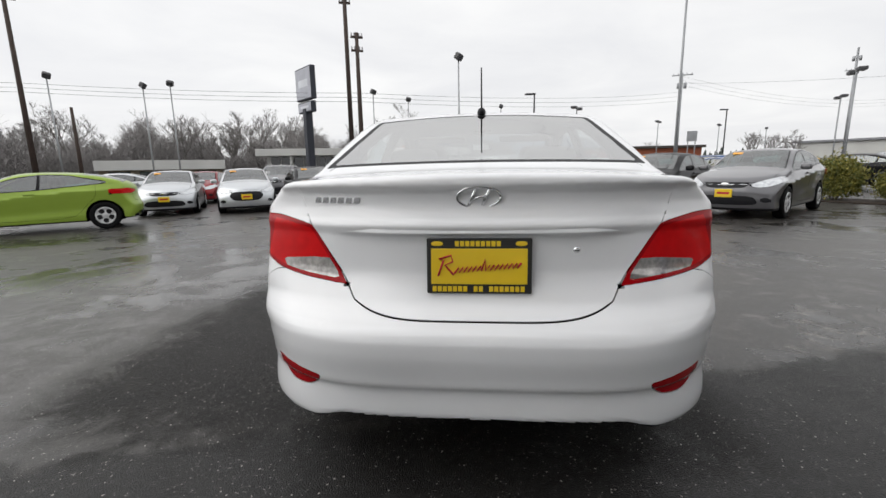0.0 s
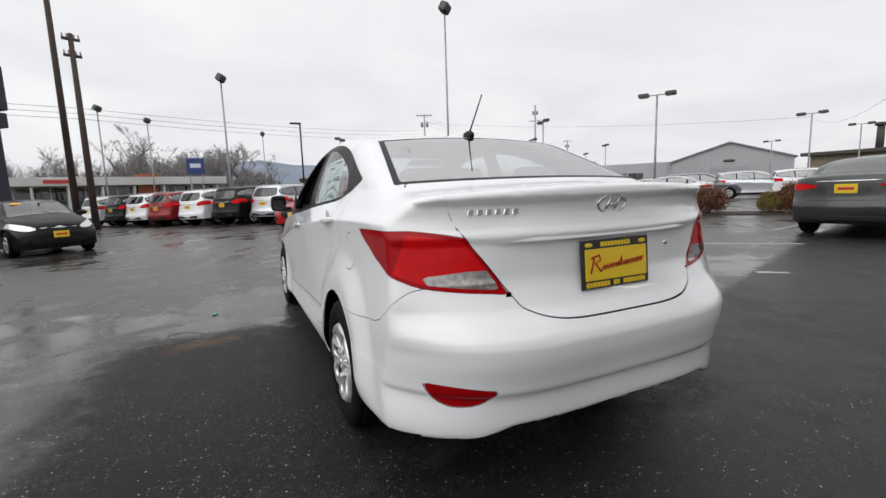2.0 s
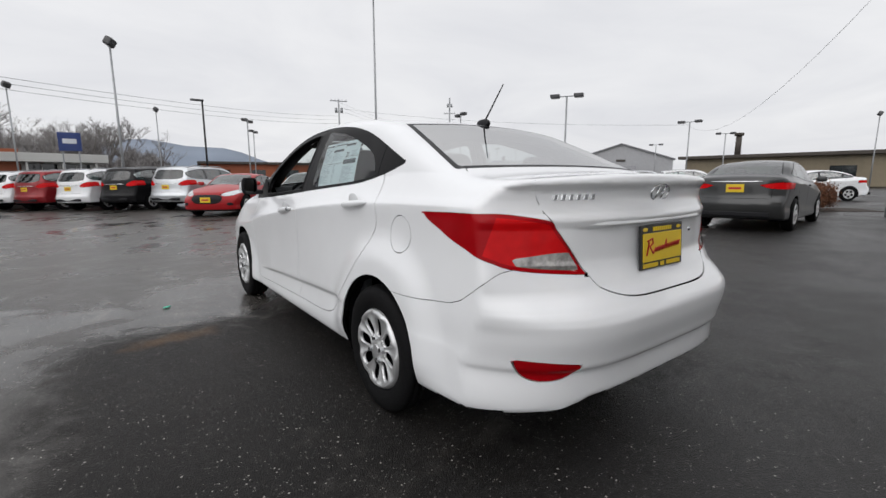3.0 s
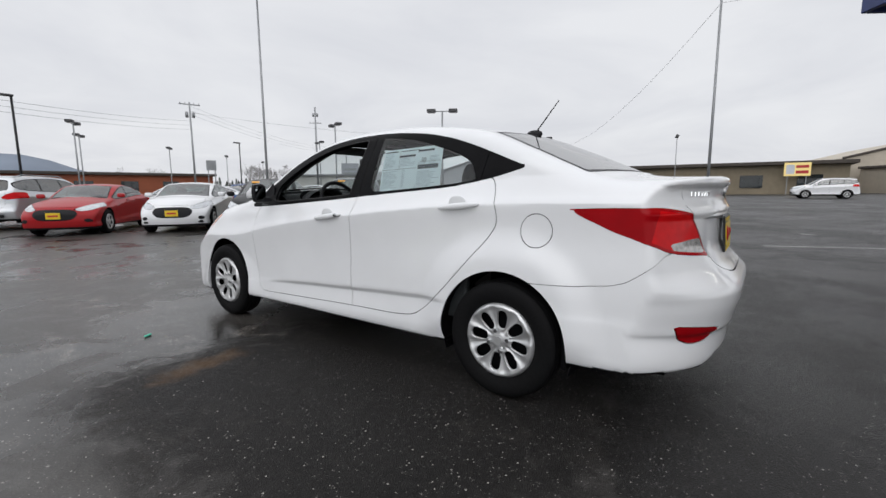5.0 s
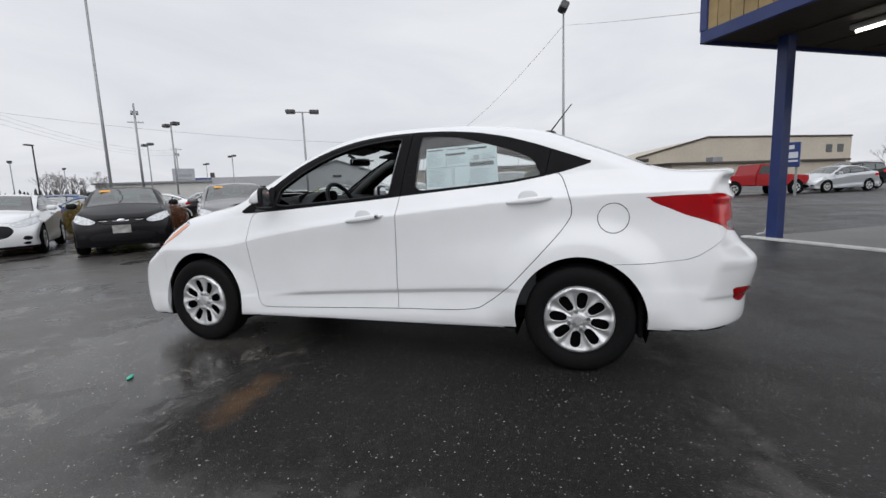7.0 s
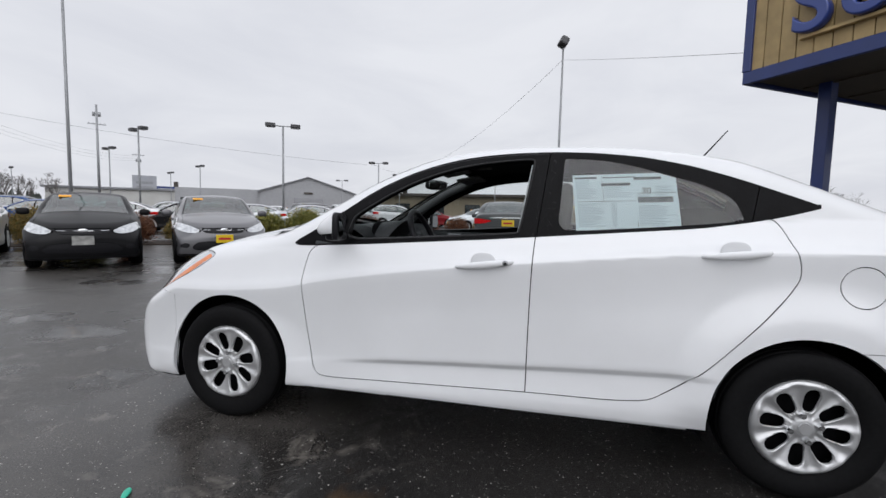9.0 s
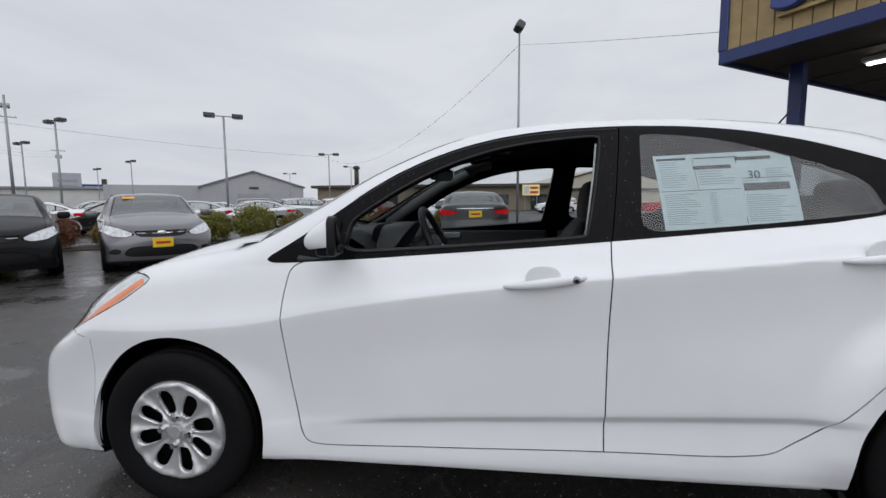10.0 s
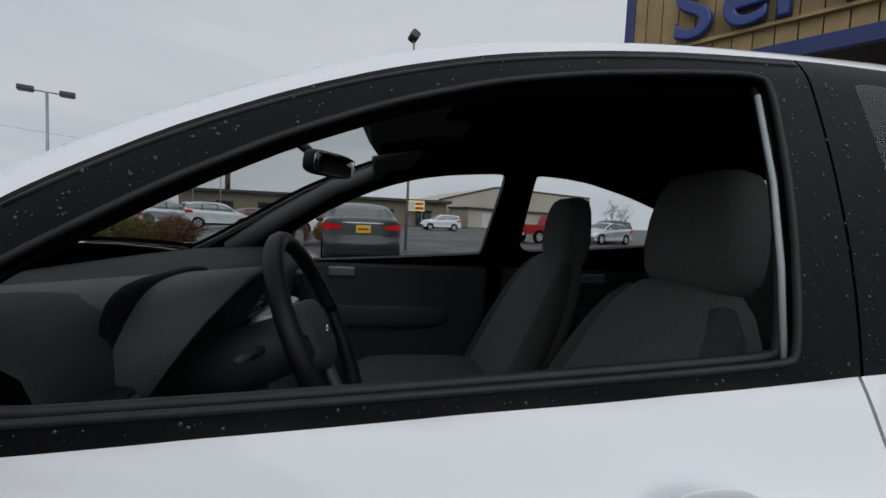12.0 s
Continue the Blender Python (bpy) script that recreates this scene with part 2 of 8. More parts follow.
class Shell:
    """A surface of loose polygons with a normal at each corner and a label on each face, that can be cut along curves."""

    def __init__(self, verts, normals, faces):
        self.v, self.n, self.f = verts, normals, faces
        self.lab = ["body"] * len(faces)

    def cut(self, field, where=None):
        s = field(self.v, self.n)
        s = np.where(np.abs(s) < 2e-5, 2e-5, s)
        lens = np.fromiter((len(f) for f in self.f), int, len(self.f))
        flat = np.fromiter((i for f in self.f for i in f), int, lens.sum())
        off = np.concatenate(([0], np.cumsum(lens)[:-1]))
        neg = s[flat] < 0
        some, every = np.logical_or.reduceat(neg, off), np.logical_and.reduceat(neg, off)
        mixed = np.nonzero(some & ~every)[0]
        nv, nn, made = [], [], {}
        base = len(self.v)
        for k in mixed:
            f = self.f[k]
            if where and self.lab[k] not in where:
                continue
            ring, marks = [], []
            for a, b in zip(f, f[1:] + f[:1]):
                ring.append(a)
                if (s[a] < 0) != (s[b] < 0):
                    key = (min(a, b), max(a, b))
                    if key not in made:
                        t = s[a] / (s[a] - s[b])
                        made[key] = base + len(nv)
                        nv.append(self.v[a] * (1 - t) + self.v[b] * t)
                        nn.append(self.n[a] * (1 - t) + self.n[b] * t)
                    marks.append(len(ring))
                    ring.append(made[key])
            if len(marks) == 2:
                i, j = marks
                self.f[k] = tuple(ring[i:j + 1])
                self.f.append(tuple(ring[j:] + ring[:i + 1]))
                self.lab.append(self.lab[k])
        if nv:
            self.v = np.vstack((self.v, nv))
            nn = np.array(nn)
            self.n = np.vstack((self.n, nn / np.linalg.norm(nn, axis=1, keepdims=True)))

    def snap(self, F):
        """Lay all points on the skin of F again, with its normals."""
        e = 0.003
        for _ in range(3):
            g = np.stack([F(self.v + np.eye(3)[i] * e) - F(self.v - np.eye(3)[i] * e) for i in range(3)], 1) / (2 * e)
            mid = np.abs(self.v[:, 0]) < 1e-6
            g[mid, 0] = 0
            self.v = self.v - g * np.clip(F(self.v) / np.maximum((g * g).sum(1), 0.05), -0.01, 0.01)[:, None]
        self.n = g / np.maximum(np.linalg.norm(g, axis=1, keepdims=True), 1e-9)

    def centres(self):
        lens = np.fromiter((len(f) for f in self.f), int, len(self.f))
        flat = np.fromiter((i for f in self.f for i in f), int, lens.sum())
        off = np.concatenate(([0], np.cumsum(lens)[:-1]))
        return (np.add.reduceat(self.v[flat], off, axis=0) / lens[:, None], np.add.reduceat(self.n[flat], off, axis=0) / lens[:, None])

    def paint(self, field, label, where=None):
        """Cut along field = 0 and label what lies inside."""
        self.cut(field, where)
        c, n = self.centres()
        inside = field(c, n) < 0
        for k in np.nonzero(inside)[0]:
            if where is None or self.lab[k] in where:
                self.lab[k] = label

    def panel(self, field, label, where=("body",), gap=0.0022):
        """A separate panel with a shut line round it."""
        self.paint(lambda v, n: field(v, n) - gap, "pending", where)
        self.paint(lambda v, n: field(v, n) + gap, label, ("pending",))
        self.lab = ["gap" if q == "pending" else q for q in self.lab]

    def piece(self, labels, lip=0.0, offset=0.0, both=True, flip=False, side=-1):
        """Vertices, normals and faces of the labelled part: of the left half (side -1), the right half (side 1) or both."""
        fs = [f for f, l in zip(self.f, self.lab) if l in labels]
        if not fs:
            return None
        use = sorted({i for f in fs for i in f})
        idx = {o: i for i, o in enumerate(use)}
        v, n = self.v[use].copy(), self.n[use].copy()
        v = v + n * offset
        faces = [tuple(idx[i] for i in f) for f in fs]
        if lip:
            count = {}
            for f in faces:
                for a, b in zip(f, f[1:] + f[:1]):
                    count[(a, b)] = count.get((a, b), 0) + 1
            ev, en, ef = [], [], []
            for (a, b) in list(count):
                if (b, a) in count or (abs(v[a][0]) < 2e-4 and abs(v[b][0]) < 2e-4):
                    continue
                k = len(v) + len(ev)
                out = np.cross(v[b] - v[a], n[a])
                ln = np.linalg.norm(out)
                if ln < 1e-9:
                    continue
                out /= ln
                ev += [v[a], v[b], v[b] - n[b] * lip, v[a] - n[a] * lip]
                en += [out] * 4
                ef.append((k + 1, k, k + 3, k + 2))
            if ev:
                v, n = np.vstack((v, ev)), np.vstack((n, en))
                faces += ef
        if flip:
            faces, n = [f[::-1] for f in faces], -n
        mir = np.array((-1, 1, 1))
        if both or side == 1:
            v2, n2, f2 = v * mir, n * mir, [f[::-1] for f in faces]
            if not both:
                return v2, n2, f2
            k = len(v)
            return np.vstack((v, v2)), np.vstack((n, n2)), faces + [tuple(i + k for i in f) for f in f2]
        return v, n, faces


def mesh_from(name, piece, mat, smooth=True):
    v, n, f = piece
    me = bpy.data.meshes.new(name)
    me.from_pydata([tuple(map(float, p)) for p in v], [], f)
    me.materials.append(mat)
    if smooth:
        me.polygons.foreach_set("use_smooth", [True] * len(f))
        if n is not None:
            me.normals_split_custom_set_from_vertices([tuple(map(float, p)) for p in n])
    return me


def place(name, me, parent=None, label="", m=None):
    ob = new(name, me)
    if parent is not None:
        ob.parent = parent
    if m is not None:
        ob.matrix_basis = m
    if label:
        ob["label"] = label
    return ob


def part(name, bm, mat, parent, label="", smooth=False, m=None):
    me = bpy.data.meshes.new(name)
    if smooth:
        for f in bm.faces:
            f.smooth = True
    bm.to_mesh(me)
    bm.free()
    me.materials.append(mat)
    return place(name, me, parent, label, m)


def root(name, m, label, category, group="", kind=""):
    e = new(name)
    e.empty_display_size = 0.2
    e.matrix_basis = m
    return tagged(e, label, category, group, kind)


def box(bm, x0, x1, y0, y1, z0, z1, bevel=0.0, m=None, seg=1):
    r = bmesh.ops.create_cube(bm, size=1.0)
    vs = r["verts"]
    mm = Matrix.Translation(((x0 + x1) / 2, (y0 + y1) / 2, (z0 + z1) / 2)) @ Matrix.Diagonal((x1 - x0, y1 - y0, z1 - z0, 1))
    bmesh.ops.transform(bm, matrix=mm, verts=vs)
    if bevel:
        es = list({e for v in vs for e in v.link_edges})
        g = bmesh.ops.bevel(bm, geom=es, offset=bevel, segments=seg, affect="EDGES", profile=0.5)
        vs = list({v for f in g["faces"] for v in f.verts} | {v for v in vs if v.is_valid})
    if m is not None:
        bmesh.ops.transform(bm, matrix=m, verts=vs)
    return vs


def tube(bm, a, b, r0, r1=None, seg=10, cap=True):
    r1 = r0 if r1 is None else r1
    a, b = Vector(a), Vector(b)
    d = b - a
    q = d.to_track_quat("Z", "Y").to_matrix().to_4x4()
    r = bmesh.ops.create_cone(bm, cap_ends=cap, segments=seg, radius1=r0, radius2=r1, depth=d.length)
    bmesh.ops.transform(bm, matrix=Matrix.Translation((a + b) / 2) @ q, verts=r["verts"])
    return r["verts"]


def sweep(bm, points, radius, seg=8):
    """A round bar along a line of points."""
    pts = [Vector(p) for p in points]
    rings = []
    for i, p in enumerate(pts):
        d = (pts[min(i + 1, len(pts) - 1)] - pts[max(i - 1, 0)]).normalized()
        u = d.orthogonal().normalized() if i == 0 else (u - d * u.dot(d)).normalized()
        w = d.cross(u)
        r = radius[i] if isinstance(radius, (list, tuple)) else radius
        rings.append([bm.verts.new(p + u * math.cos(2 * math.pi * k / seg) * r + w * math.sin(2 * math.pi * k / seg) * r) for k in range(seg)])
    for a, b in zip(rings, rings[1:]):
        for k in range(seg):
            bm.faces.new((a[k], a[(k + 1) % seg], b[(k + 1) % seg], b[k]))
    bm.faces.new(rings[0][::-1])
    bm.faces.new(rings[-1])


def lathe(bm, profile, seg=32, axis="X", closed=False):
    """Turn a profile of (along, radius) round an axis."""
    rings = []
    for a, r in profile:
        ring = []
        for k in range(seg):
            c, s = math.cos(2 * math.pi * k / seg) * r, math.sin(2 * math.pi * k / seg) * r
            ring.append(bm.verts.new((a, c, s) if axis == "X" else (c, s, a)))
        rings.append(ring)
    for a, b in zip(rings, rings[1:] + ([rings[0]] if closed else [])):
        for k in range(seg):
            bm.faces.new((a[k], a[(k + 1) % seg], b[(k + 1) % seg], b[k]))
    bmesh.ops.recalc_face_normals(bm, faces=bm.faces)


def prism(bm, outline, x0, x1):
    """A plate with an outline of (y, z) points between two x."""
    a = [bm.verts.new((x0, y, z)) for y, z in outline]
    b = [bm.verts.new((x1, y, z)) for y, z in outline]
    bm.faces.new(a)
    bm.faces.new(b[::-1])
    for i in range(len(a)):
        j = (i + 1) % len(a)
        bm.faces.new((a[j], a[i], b[i], b[j]))
    bmesh.ops.recalc_face_normals(bm, faces=bm.faces)


def text_mesh(body, size, depth=0.002, bold=0.0):
    cu = bpy.data.curves.new("lettering", "FONT")
    cu.bevel_depth, cu.bevel_resolution = bold, 1
    cu.body, cu.size, cu.extrude, cu.align_x, cu.align_y = body, size, depth, "CENTER", "CENTER"
    ob = bpy.data.objects.new("lettering", cu)
    scene.collection.objects.link(ob)
    me = bpy.data.meshes.new_from_object(ob.evaluated_get(bpy.context.evaluated_depsgraph_get()))
    bpy.data.objects.remove(ob)
    bpy.data.curves.remove(cu)
    return me

# ---------------------------------------------------------------- car bodies
def body_field(p):
    """The inside (negative) and outside of a car body, from its profile, plan and section curves."""
    zt, kk, cr = pchip(*p["top"]), pchip(*p["bow"]), pchip(*p["crown"])
    zc, zb, plan = pchip(*p["crease"]), pchip(*p["belt"]), pchip(*p["plan"])
    sec, rear, front, low = pchip(*p["section"]), pchip(*p["rear"]), pchip(*p["front"]), pchip(*p["bottom"])
    tall, kr, kf = p["tall"], p["rear_bow"], p["front_bow"]
    extra, bend = p.get("extra"), p.get("rear_power", lambda z: 2.7)

    def f(P):
        a, y, z = np.abs(P[:, 0]), P[:, 1], P[:, 2]
        c, b = zc(y), zb(y)
        q = np.where(z < c, z / c, np.where(z < b, 1 + (z - c) / (b - c), 2 + (z - b) / tall))
        side = a - sec(q) * plan(y)
        if "press" in p:
            side = side - p["press"](y, q)
        t = z - (zt(y + kk(y) * a * a) - cr(y) * a * a)
        body = smax(side, t * 0.9, p.get("edge", 0.07))
        r = rear(z) + kr(z) * (a / 0.75) ** bend(z) - y
        fr = y - front(z) + kf(z) * (a / 0.75) ** 2.3
        if extra:
            r = r + extra(a, y, z)
        body = smax(body, r, p.get("rear_edge", 0.05))
        body = smax(body, fr, 0.06)
        return smax(body, low(y) + p["arch_up"](a, y) - z, 0.025)
    return f


def body_shell(p, stations, angles, fan):
    """Rays from a spine inside the body out to its skin, left half."""
    F = body_field(p)
    y0, y1, zs = p["spine"]
    th = np.radians(np.linspace(-82, 90, angles))
    org, way = [], []
    for phi in np.linspace(0, math.pi / 2, fan)[:-1]:
        for t in th:
            org.append((0, y0, zs))
            way.append((-math.sin(phi) * math.cos(t), -math.cos(phi) * math.cos(t), math.sin(t)))
    for y in np.linspace(y0, y1, stations):
        for t in th:
            org.append((0, y, zs))
            way.append((-math.cos(t), 0, math.sin(t)))
    for phi in np.linspace(math.pi / 2, 0, fan)[1:]:
        for t in th:
            org.append((0, y1, zs))
            way.append((-math.sin(phi) * math.cos(t), math.cos(phi) * math.cos(t), math.sin(t)))
    org, way = np.array(org, float), np.array(way, float)
    way[np.abs(way) < 1e-9] = 0
    lo, hi = np.zeros(len(org)), np.full(len(org), 2.6)
    for _ in range(26):
        mid = (lo + hi) / 2
        inside = F(org + way * mid[:, None]) < 0
        lo, hi = np.where(inside, mid, lo), np.where(inside, hi, mid)
    v = org + way * ((lo + hi) / 2)[:, None]
    e = 0.004
    n = np.stack([F(v + np.eye(3)[i] * e) - F(v - np.eye(3)[i] * e) for i in range(3)], 1)
    mid = np.abs(v[:, 0]) < 1e-6
    n[mid, 0] = 0
    n /= np.maximum(np.linalg.norm(n, axis=1, keepdims=True), 1e-9)
    rings, faces = len(org) // angles, []
    for i in range(rings - 1):
        for j in range(angles - 1):
            a = i * angles + j
            faces.append((a, a + 1, a + angles + 1, a + angles))
    return Shell(v, n, faces)


def in_side(poly, xmin=0.35):
    d = poly_distance(poly)
    return lambda v, n: np.where(np.abs(v[:, 0]) > xmin, d(v[:, 1], v[:, 2]), 1.0)


def arch_field(y, z, r, xmin=0.45):
    return lambda v, n: np.where(np.abs(v[:, 0]) > xmin, np.hypot(v[:, 1] - y, v[:, 2] - z) - r, 1.0)


# ---- the white saloon in the middle
def saloon_recess(a, y, z):
    """The plate's recess in the boot lid: a sharp ledge above, fading out below and to the sides."""
    w = np.clip((0.495 - a) / 0.11, 0, 1)
    w = w * w * (3 - 2 * w)
    up = np.clip((0.9135 - 0.03 * a * a - z) / 0.0095, 0, 1)
    dn = np.clip((z - 0.665 - 0.05 * a) / 0.10, 0, 1)
    return 0.0085 * w * up * dn - 0.006 * np.exp(-((z - 0.945) / 0.035) ** 2) * w


PRESS = pchip([0.0, 0.28, 0.33, 0.40, 0.455, 0.492, 0.51, 0.60, 0.80, 1.0, 3.5], [0, 0, -0.002, -0.008, -0.011, 0.006, 0.008, 0.006, 0, 0, 0])


def ease(v):
    v = np.clip(v, 0, 1)
    return v * v * (3 - 2 * v)


TUCK = pchip([0.0, 0.55, 0.92, 1.05, 2.0, 2.3, 3.5], [0, 0, 0.62, 0.70, 1.0, 0.95, 0.30])


def door_press(y, q):
    """How far the flanks stand out from their plain section."""
    # the crease pressed into the lower doors, fading out at both ends
    w = np.clip((0.72 - y) / 0.30, 0, 1) * np.clip((y + 1.0) / 0.15, 0, 1)
    out = PRESS(q) * w
    # the cabin narrows towards the tail
    out = out - 0.050 * ease((-0.22 - y) / 0.85) * TUCK(q)
    # flared lips over the wheels
    z = q * 0.9
    for yw, amount in ((-1.285, 0.030), (1.285, 0.020)):
        r = np.hypot(y - yw, np.minimum(z, 0.80) - 0.298)
        out = out + amount * ease((0.53 - r) / 0.17) * ease((1.0 - q) / 0.3) * ease((q - 0.22) / 0.16)
    # the rear bumper draws in below
    return out - 0.022 * ease((-1.75 - y) / 0.3) * np.clip((0.42 - q) / 0.2, 0, 1.2) ** 1.4


SALOON = dict(
    top=([-2.25, -2.09, -2.0, -1.88, -1.80, -1.72, -1.6, -1.4, -1.1, -0.8, -0.5, -0.2, 0.1, 0.35, 0.61, 0.90, 1.12, 1.2, 1.44, 1.64, 1.82, 1.98, 2.15],
         [1.085, 1.094, 1.095, 1.098, 1.106, 1.127, 1.176, 1.261, 1.368, 1.411, 1.432, 1.434, 1.416, 1.374, 1.282, 1.135, 1.030, 1.005, 0.945, 0.880, 0.810, 0.72, 0.55]),
    bow=([-2.2, -1.75, -1.2, -0.6, 0.0, 0.4, 1.1, 1.5, 2.1], [0.0, -0.10, -0.18, -0.02, 0.0, 0.24, 0.26, 0.05, 0.0]),
    crown=([-2.1, -1.6, -1.1, -0.4, 0.3, 1.0, 1.6, 2.1], [0.06, 0.06, 0.06, 0.065, 0.085, 0.10, 0.12, 0.2]),
    crease=([-2.2, -1.9, -1.13, -0.5, -0.23, 0.13, 0.43, 0.73, 1.04, 1.4, 2.2], [0.97, 0.975, 0.96, 0.91, 0.88, 0.84, 0.80, 0.75, 0.69, 0.66, 0.64]),
    belt=([-2.2, -1.5, -1.09, -0.91, -0.57, -0.24, 0.18, 0.6, 1.06, 1.5, 2.2], [1.08, 1.10, 1.075, 1.047, 1.018, 0.99, 0.955, 0.927, 0.89, 0.86, 0.80]),
    plan=([-2.25, -1.95, -1.6, -1.2, -0.5, 0.8, 1.3, 1.8, 2.15], [0.955, 0.984, 0.996, 1.0, 1.0, 1.0, 0.995, 0.95, 0.88]),
    section=([0.0, 0.2, 0.255, 0.31, 0.33, 0.40, 0.47, 0.51, 0.56, 0.75, 0.92, 0.97, 1.0, 1.06, 1.3, 2.0, 2.3, 3.0, 3.35],
             [0.70, 0.795, 0.822, 0.826, 0.825, 0.822, 0.819, 0.815, 0.814, 0.817, 0.8242, 0.8270, 0.8275, 0.8245, 0.804, 0.757, 0.727, 0.622, 0.55]),
    rear=([0.15, 0.24, 0.29, 0.34, 0.405, 0.418, 0.440, 0.47, 0.55, 0.585, 0.61, 0.64, 0.70, 0.80, 0.90, 0.93, 0.96, 1.00, 1.03, 1.06, 1.085, 1.12],
          [-2.10, -2.165, -2.190, -2.196, -2.200, -2.203, -2.220, -2.227, -2.245, -2.247, -2.240, -2.216, -2.166, -2.138, -2.138, -2.146, -2.132, -2.123, -2.125, -2.147, -2.146, -2.06]),
    front=([0.1, 0.2, 0.3, 0.42, 0.55, 0.62, 0.7, 0.76, 0.85], [1.94, 2.03, 2.07, 2.09, 2.09, 2.07, 2.04, 1.99, 1.87]),
    bottom=([-2.25, -1.85, -1.6, -1.3, -0.9, 0.9, 1.4, 1.8, 2.2], [0.276, 0.256, 0.243, 0.23, 0.213, 0.205, 0.18, 0.165, 0.16]),
    arch_up=lambda a, y: 0.036 * np.clip((0.56 - a) / 0.10, 0, 1) * np.clip((-1.93 - y) / 0.12, 0, 1),
    tall=0.35, edge=0.068, rear_edge=0.026, spine=(-1.55, 1.42, 0.72),
    rear_power=pchip([0.2, 0.55, 0.66, 0.78, 1.1], [4.5, 4.5, 3.8, 2.7, 2.7]), rear_bow=pchip([0.2, 0.3, 0.45, 0.55, 0.65, 0.75, 0.85, 0.95, 1.1], [0.20, 0.20, 0.225, 0.225, 0.19, 0.165, 0.180, 0.195, 0.20]),
    front_bow=pchip([0.2, 0.5, 0.7, 0.9], [0.16, 0.20, 0.36, 0.42]),
    extra=saloon_recess, press=door_press,
)

FRAME = [(0.985, 0.902), (0.81, 1.008), (0.652, 1.118), (0.602, 1.156), (0.494, 1.222), (0.379, 1.276), (0.257, 1.319), (0.132, 1.350), (0.004, 1.369), (-0.122, 1.379), (-0.31, 1.384),
         (-0.50, 1.377), (-0.70, 1.356), (-0.887, 1.316), (-1.051, 1.263), (-1.207, 1.204), (-1.352, 1.148), (-1.342, 1.139), (-1.21, 1.102), (-1.09, 1.077), (-0.91, 1.047), (-0.57, 1.019), (-0.25, 0.9915), (-0.03, 0.972), (0.2, 0.955), (0.4, 0.940), (0.6, 0.925)]
FRONT_OPENING = [(0.660, 0.946), (0.646, 1.030), (0.632, 1.060), (0.585, 1.095), (0.48, 1.163), (0.37, 1.222), (0.255, 1.270), (0.135, 1.306), (0.013, 1.328), (-0.108, 1.340), (-0.200, 1.346), (-0.226, 1.338),
                 (-0.200, 1.18), (-0.168, 1.012), (-0.156, 1.003), (0.026, 0.988), (0.346, 0.965)]
REAR_OPENING = [(-0.333, 1.018), (-0.345, 1.18), (-0.354, 1.340), (-0.362, 1.349), (-0.479, 1.343), (-0.58, 1.329), (-0.677, 1.306), (-0.772, 1.281), (-0.951, 1.222), (-1.035, 1.175), (-1.070, 1.10), (-1.068, 1.084),
                (-0.936, 1.067), (-0.752, 1.050), (-0.56, 1.035)]
DOORS = [(0.845, 0.92), (0.868, 0.80), (0.865, 0.70), (0.84, 0.50), (0.80, 0.300), (0.755, 0.274), (0.3, 0.290), (-0.22, 0.310), (-0.58, 0.316), (-0.73, 0.332), (-0.82, 0.395), (-0.93, 0.49),
         (-1.09, 0.665), (-1.20, 0.79), (-1.245, 0.86), (-1.245, 0.92), (-1.20, 1.06), (-1.17, 1.10), (-0.9, 1.08), (-0.24, 1.02), (0.3, 1.0)]


def lamp_arc(v):
    return (-1.61 - v[:, 1]) + (0.78 - np.abs(v[:, 0]))


